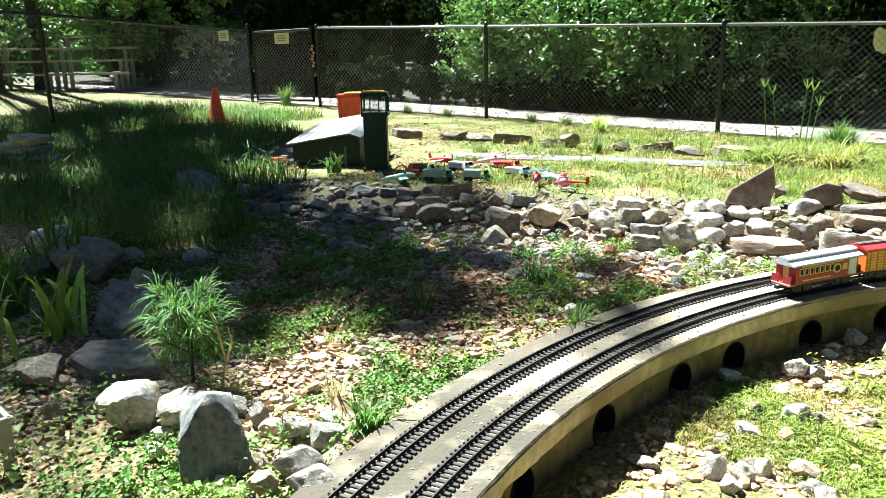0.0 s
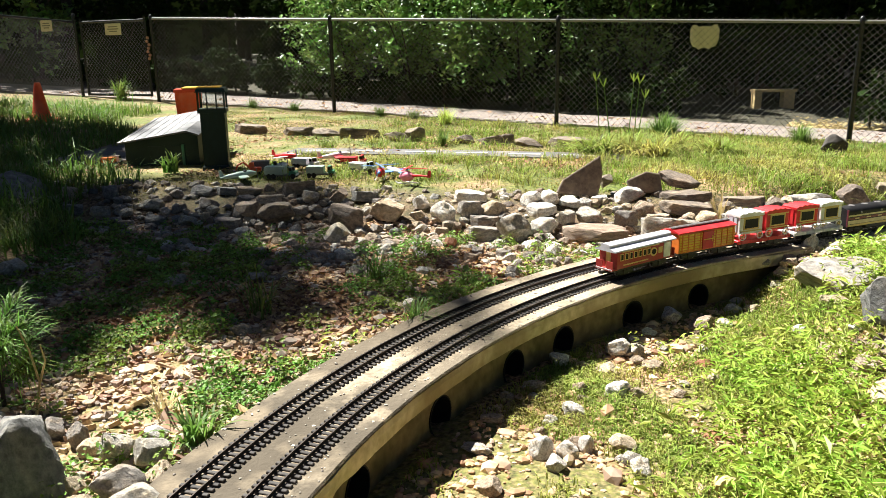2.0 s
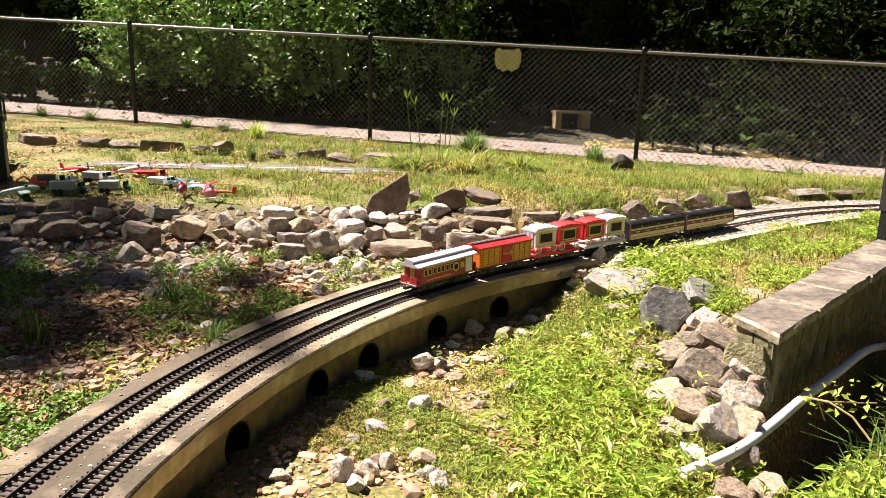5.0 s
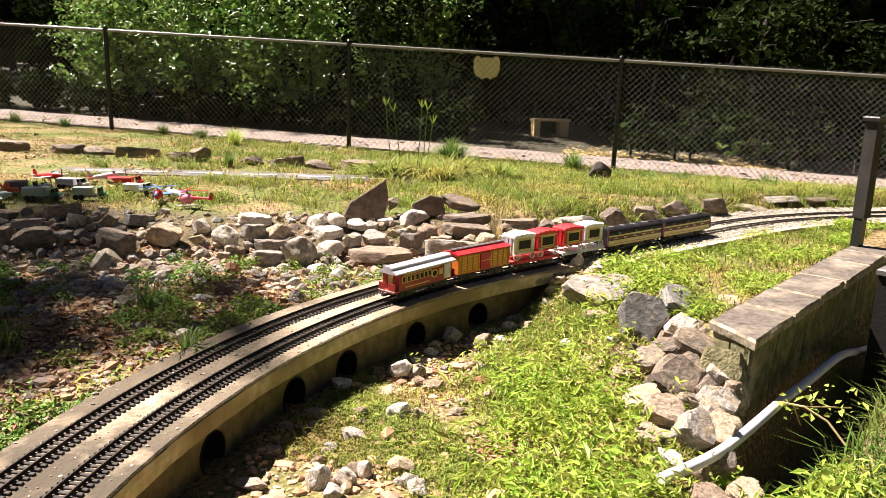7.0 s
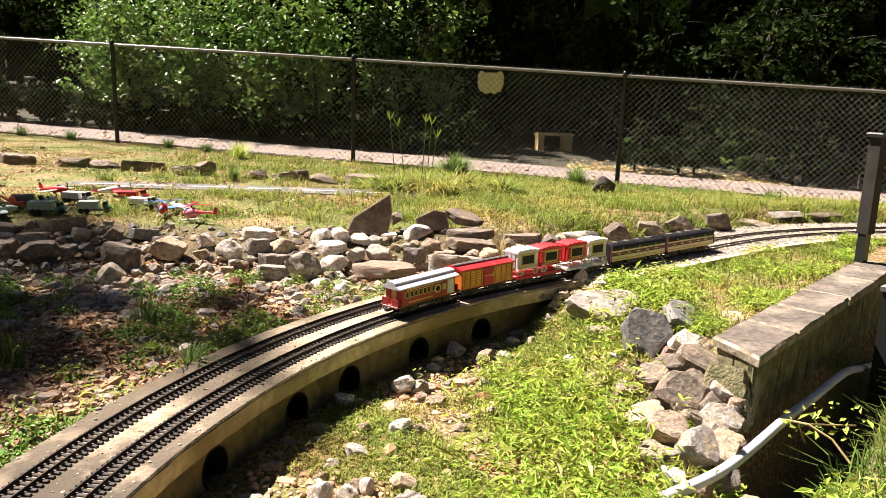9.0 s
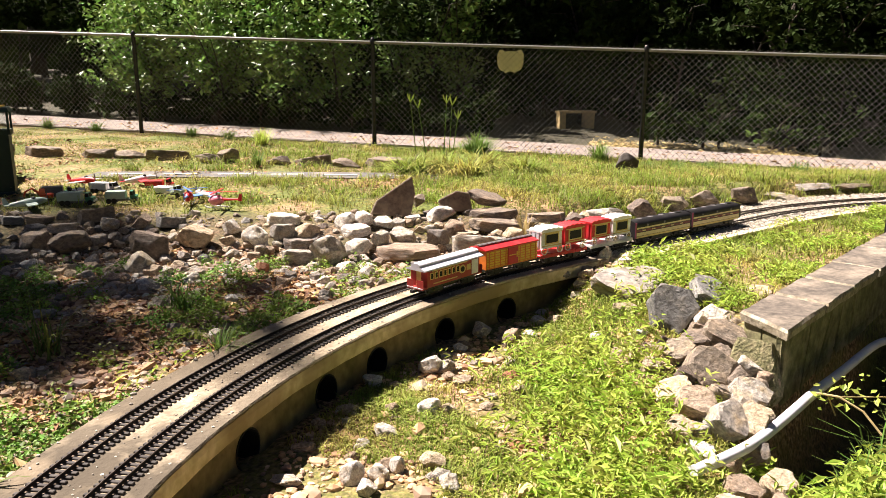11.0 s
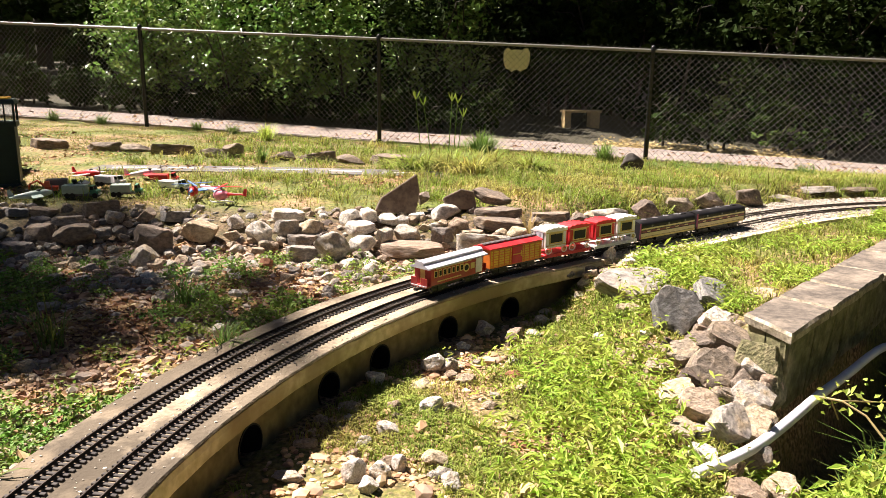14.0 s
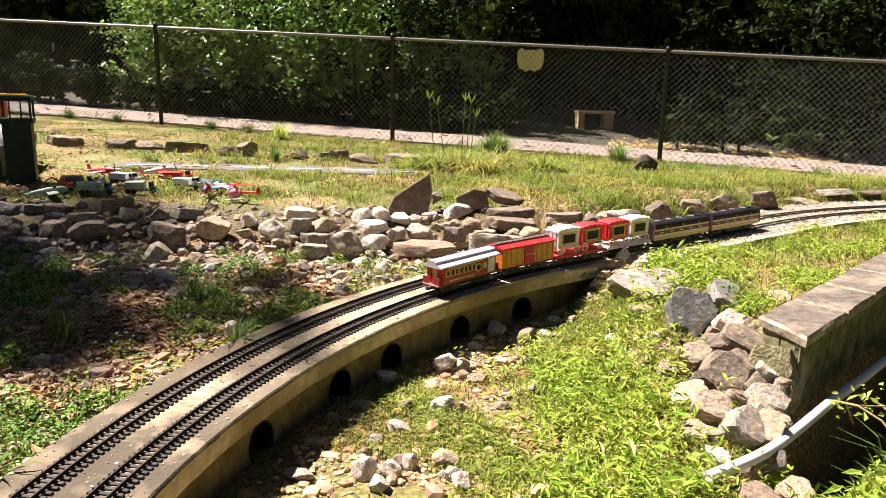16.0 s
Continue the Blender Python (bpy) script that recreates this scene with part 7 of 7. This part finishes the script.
part("twig", Shape().tube([(-1.58, 1.78, .32), (-1.56, 1.80, .45), (-1.58, 1.8, .55), (-1.61, 1.80, .62)], [.005, .004, .003, .002], 5).tube([(-1.56, 1.80, .45), (-1.53, 1.8, .52), (-1.54, 1.8, .57)], [.004, .003, .002], 5), STRAW, twig)
vine = thing("vine_shoot", "leafy vine shoot hanging over the hose", "vine")
vp = [(1.52, 2.70, .22), (1.56, 2.62, .24), (1.62, 2.56, .21), (1.66, 2.50, .15)]
part("stem", Shape().tube(vp, .004, 5).tube([(1.56, 2.62, .24), (1.68, 2.64, .23), (1.76, 2.66, .22)], .003, 5).tube([(1.54, 2.66, .23), (1.60, 2.70, .13)], .003, 5), STRAW, vine)
P = np.array([(1.50 + .28 * rng.random(), 2.58 + .16 * rng.random(), .18 + .12 * rng.random()) for i in range(46)])
V, F = leaves(P, .027, .8, .6)
lf = raw("leaves", V, F, WEED)
lf.parent = vine

# ---- shrubs and woods behind the walkway ----


def crown_points(n, c, r, clumps, tight=.32):
    """Leaf places: gathered on clumps near the skin of an uneven crown."""
    d = rng.normal(0, 1, (clumps, 3))
    d /= np.linalg.norm(d, axis=1)[:, None]
    cc = np.array(c) + d * np.array(r) * rng.uniform(.35, 1.0, (clumps, 1))
    k = rng.integers(0, clumps, n)
    q = rng.normal(0, 1, (n, 3))
    q /= np.linalg.norm(q, axis=1)[:, None]
    return cc[k] + q * tight * min(r) * rng.uniform(.3, 1.0, (n, 1)) * np.array((1, 1, .7))


def tree(name, x, y, h, r, label, material, n=3000, size=.14, trunk=.10, clumps=60, low=.25, limbs=6):
    z = gz(x, y)
    t = thing(name, label, "tree" if trunk > .05 else "shrub", group="trees of the wood" if trunk > .05 else "shrubs behind the walkway")
    sh = Shape()
    top = (x + random.uniform(-.3, .3), y + random.uniform(-.3, .3), z + h * .8)
    mid = (x + random.uniform(-.15, .15), y + random.uniform(-.1, .1), z + h * .4)
    sh.tube([(x, y, z - .1), (x, y, z + .2), mid, top], [trunk * 1.5, trunk * 1.1, trunk * .8, trunk * .3], 9)
    for i in range(limbs):
        a = i * 2.4 + random.random()
        f = random.uniform(.3, .7)
        b = Vector((x, y, z + h * f))
        e = b + Vector((math.cos(a) * r * .75, math.sin(a) * r * .75, h * .18))
        sh.tube([b, b.lerp(e, .5) + Vector((0, 0, .08 * h)), e], [trunk * .5, trunk * .35, trunk * .12], 6)
    part("trunk", sh, BARK, t, smooth=60)
    P = crown_points(n, (x, y, z + h * (low + 1) / 2), (r, r, h * (1 - low) / 2), clumps)
    P = P[P[:, 2] > z + .05]
    V, F = leaves(P, size, .35, .6)
    c = raw("crown", V, F, material)
    c.parent = t
    return t


def bush(x, y, h, r, label, twigs=95, per=26, size=.085):
    """A many-stemmed shrub: arching twigs that carry their leaves one by one, with gaps between."""
    z = gz(x, y)
    t = thing("leafy_shrub", label, "shrub", group="shrubs behind the walkway")
    a = rng.uniform(0, 2 * math.pi, twigs)
    R = r * rng.uniform(.15, 1.15, twigs)
    H = h * rng.uniform(.22, 1.0, twigs)
    for i in range(7):
        q = [(x + R[i] * math.cos(a[i]) * u ** 1.3, y + R[i] * math.sin(a[i]) * u ** 1.3, z - .05 + H[i] * (1 - (1 - u) ** 1.5)) for u in (0, .3, .6, .9)]
        part("stem", Shape().tube(q, [.022, .016, .011, .005], 6), BARK, t, smooth=60)
    u = rng.uniform(.35, 1.05, (twigs, per))
    P = np.stack([x + (R * np.cos(a))[:, None] * u ** 1.3, y + (R * np.sin(a))[:, None] * u ** 1.3, z + H[:, None] * (1 - (1 - np.minimum(u, 1)) ** 1.5)], -1)
    P = (P + rng.normal(0, .055, P.shape)).reshape(-1, 3)
    V, F = leaves(P[P[:, 2] > z + .06], size, .5, .55)
    raw("crown", V, F, SHRUB).parent = t


for k, off, h, r in ((-4.7, 2.5, 2.4, .7), (-4.1, 2.0, 2.1, .65), (-3.6, 2.7, 2.7, .8), (-3.0, 2.1, 2.3, .75), (-2.4, 2.5, 2.7, .8), (-1.9, 2.0, 2.0, .65), (-1.4, 2.7, 2.6, .7), (-5.5, 3.2, 2.3, .7), (-.5, 3.1, 2.4, .6), (.4, 3.3, 2.5, .5)):
    x, y = at_fence(k, off)
    bush(x, y, h, r, "sunlit broadleaf shrub with glossy green leaves")
for x, y, h, r, n in ((-13.2, 13.2, 2.6, 1.1, 2400), (-14.8, 12.2, 3.2, 1.3, 2200), (-16.6, 11.0, 2.6, 1.2, 1500), (-12.0, 14.5, 2.2, .9, 1300)):
    tree("leafy_shrub", x, y, h, r, "yellow-green shrub catching the sun", SHRUB, n, .13, .04, 36, .0, 5)
for k, off, h in ((6.0, 3.2, .8), (5.0, 2.4, .35), (7.5, 3.5, 1.0), (4.4, 3.6, 1.1)):
    x, y = at_fence(k, off)
    tree("low_shrub", x, y, h, .4, "low shaded shrub at the edge of the wood", SHRUB, 360, .085, .02, 14, .0, 3)
for k, off, h, r in ((5.6, 5.4, 3.9, .9), (6.8, 5.6, 3.8, .9), (8.2, 4.4, 3.6, 1.0), (9.6, 4.5, 3.6, 1.0), (3.9, 6.2, 4.0, .8)):
    x, y = at_fence(k, off)
    tree("young_tree", x, y, h, r, "slender young tree with light green leaves", SHRUB, 700, .085, .052, 24, .5, 6)
# edge of the wood: dense growth behind the walkway, leaf colour darkened to stand for shade
r3 = random.Random(11)
for i in range(46):
    k = -17 + i * .72 + r3.uniform(-.3, .3)
    if -6.2 < k < 0.4 and i % 3:
        continue
    off = r3.uniform(2.6, 4.6) if k > 0 or k < -9 else r3.uniform(4.4, 5.6)
    off = max(off, 4.2) if .8 < k < 3.2 else off
    x, y = at_fence(k, off)
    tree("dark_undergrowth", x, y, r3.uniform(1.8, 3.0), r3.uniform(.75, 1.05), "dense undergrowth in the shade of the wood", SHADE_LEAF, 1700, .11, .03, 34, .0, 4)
# low near-black growth put where the strip past the walkway is in shade
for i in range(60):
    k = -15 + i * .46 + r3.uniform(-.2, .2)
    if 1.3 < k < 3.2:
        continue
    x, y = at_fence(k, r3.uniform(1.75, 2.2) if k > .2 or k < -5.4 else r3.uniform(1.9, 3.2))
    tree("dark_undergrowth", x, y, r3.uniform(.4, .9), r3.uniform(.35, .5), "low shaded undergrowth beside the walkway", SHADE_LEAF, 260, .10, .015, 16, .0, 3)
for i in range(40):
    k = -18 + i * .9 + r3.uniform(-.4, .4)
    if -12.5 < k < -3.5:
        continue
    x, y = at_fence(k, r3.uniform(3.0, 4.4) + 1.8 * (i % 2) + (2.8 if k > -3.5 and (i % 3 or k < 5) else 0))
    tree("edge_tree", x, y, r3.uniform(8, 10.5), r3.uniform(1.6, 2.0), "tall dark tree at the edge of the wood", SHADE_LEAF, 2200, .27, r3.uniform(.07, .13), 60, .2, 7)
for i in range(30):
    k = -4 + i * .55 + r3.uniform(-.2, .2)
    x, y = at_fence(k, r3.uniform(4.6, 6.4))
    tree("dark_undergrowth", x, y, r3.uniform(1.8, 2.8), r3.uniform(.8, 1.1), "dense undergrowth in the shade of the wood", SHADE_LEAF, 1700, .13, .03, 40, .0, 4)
for i in range(44):
    k = -9.4 + i * .23 + r3.uniform(-.1, .1)
    x, y = at_fence(k, r3.uniform(1.62, 2.3))
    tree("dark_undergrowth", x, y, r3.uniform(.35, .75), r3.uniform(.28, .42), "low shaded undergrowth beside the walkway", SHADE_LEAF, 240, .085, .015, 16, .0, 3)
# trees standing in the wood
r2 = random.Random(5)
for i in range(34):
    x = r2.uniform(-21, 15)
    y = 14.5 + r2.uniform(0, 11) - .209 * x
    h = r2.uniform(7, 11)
    # every fourth tree takes the lighter leaf colour to stand for sunlit specks
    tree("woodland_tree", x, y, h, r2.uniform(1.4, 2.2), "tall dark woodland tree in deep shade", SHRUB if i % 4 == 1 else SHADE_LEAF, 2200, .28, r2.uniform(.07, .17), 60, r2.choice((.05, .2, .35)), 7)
# tall trees added with crowns out of view, each placed to drop shade on the garden
for x, y, h, r, n in ((-13.95, 10.5, 22.0, 1.15, 410), (-15.85, 10.4, 22.0, 1.8, 1250), (-17.45, 13.4, 22.0, 2.1, 2600), (-20.1, 14.4, 22.0, 1.6, 1900), (-14.8, 9.7, 22.0, .8, 330), (-14.75, 8.6, 22.0, .7, 110), (-14.5, 11.9, 22.0, .8, 110), (-17.2, 12.2, 22.0, .9, 200), (-15.8, 11.5, 22.0, .8, 330), (-14.75, 10.95, 22.0, .55, 130)):
    tree("shade_tree", x, y, h, r, "added tall tree, its crown out of view, shading the garden", SHADE_LEAF, n, .28, .10, 44, .87, 4)
# added ring wall closing the distance; its leaf colour holds the wood's shade
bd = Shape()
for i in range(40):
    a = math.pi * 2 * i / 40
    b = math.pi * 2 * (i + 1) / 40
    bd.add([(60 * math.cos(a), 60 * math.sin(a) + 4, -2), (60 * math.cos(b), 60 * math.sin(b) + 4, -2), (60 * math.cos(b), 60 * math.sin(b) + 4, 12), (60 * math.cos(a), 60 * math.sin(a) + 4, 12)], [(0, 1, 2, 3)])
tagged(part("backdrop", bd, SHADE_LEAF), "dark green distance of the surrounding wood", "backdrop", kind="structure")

# ---- ties of the tracks ----
for tr, off in zip(tracks, TRACKS):
    s, n, rest = -1.6, 0, Shape()
    while s < S3 - .02:
        p, h = line(s, off)
        if s > 1.25 and n < 300:
            tie = new("tie", tie_mesh)
            tie.parent = tr
            tie.matrix_basis = pose(p[0], p[1], TOP + .003, 0, 0, math.degrees(h))
        else:
            rest.box((p[0], p[1], TOP + .003), (.0112, .090, .007), Matrix.Rotation(h, 3, "Z"))
        n += s > 1.25
        s += .0215
    tagged(part("ties", rest, TIE, tr), kind="stuff")
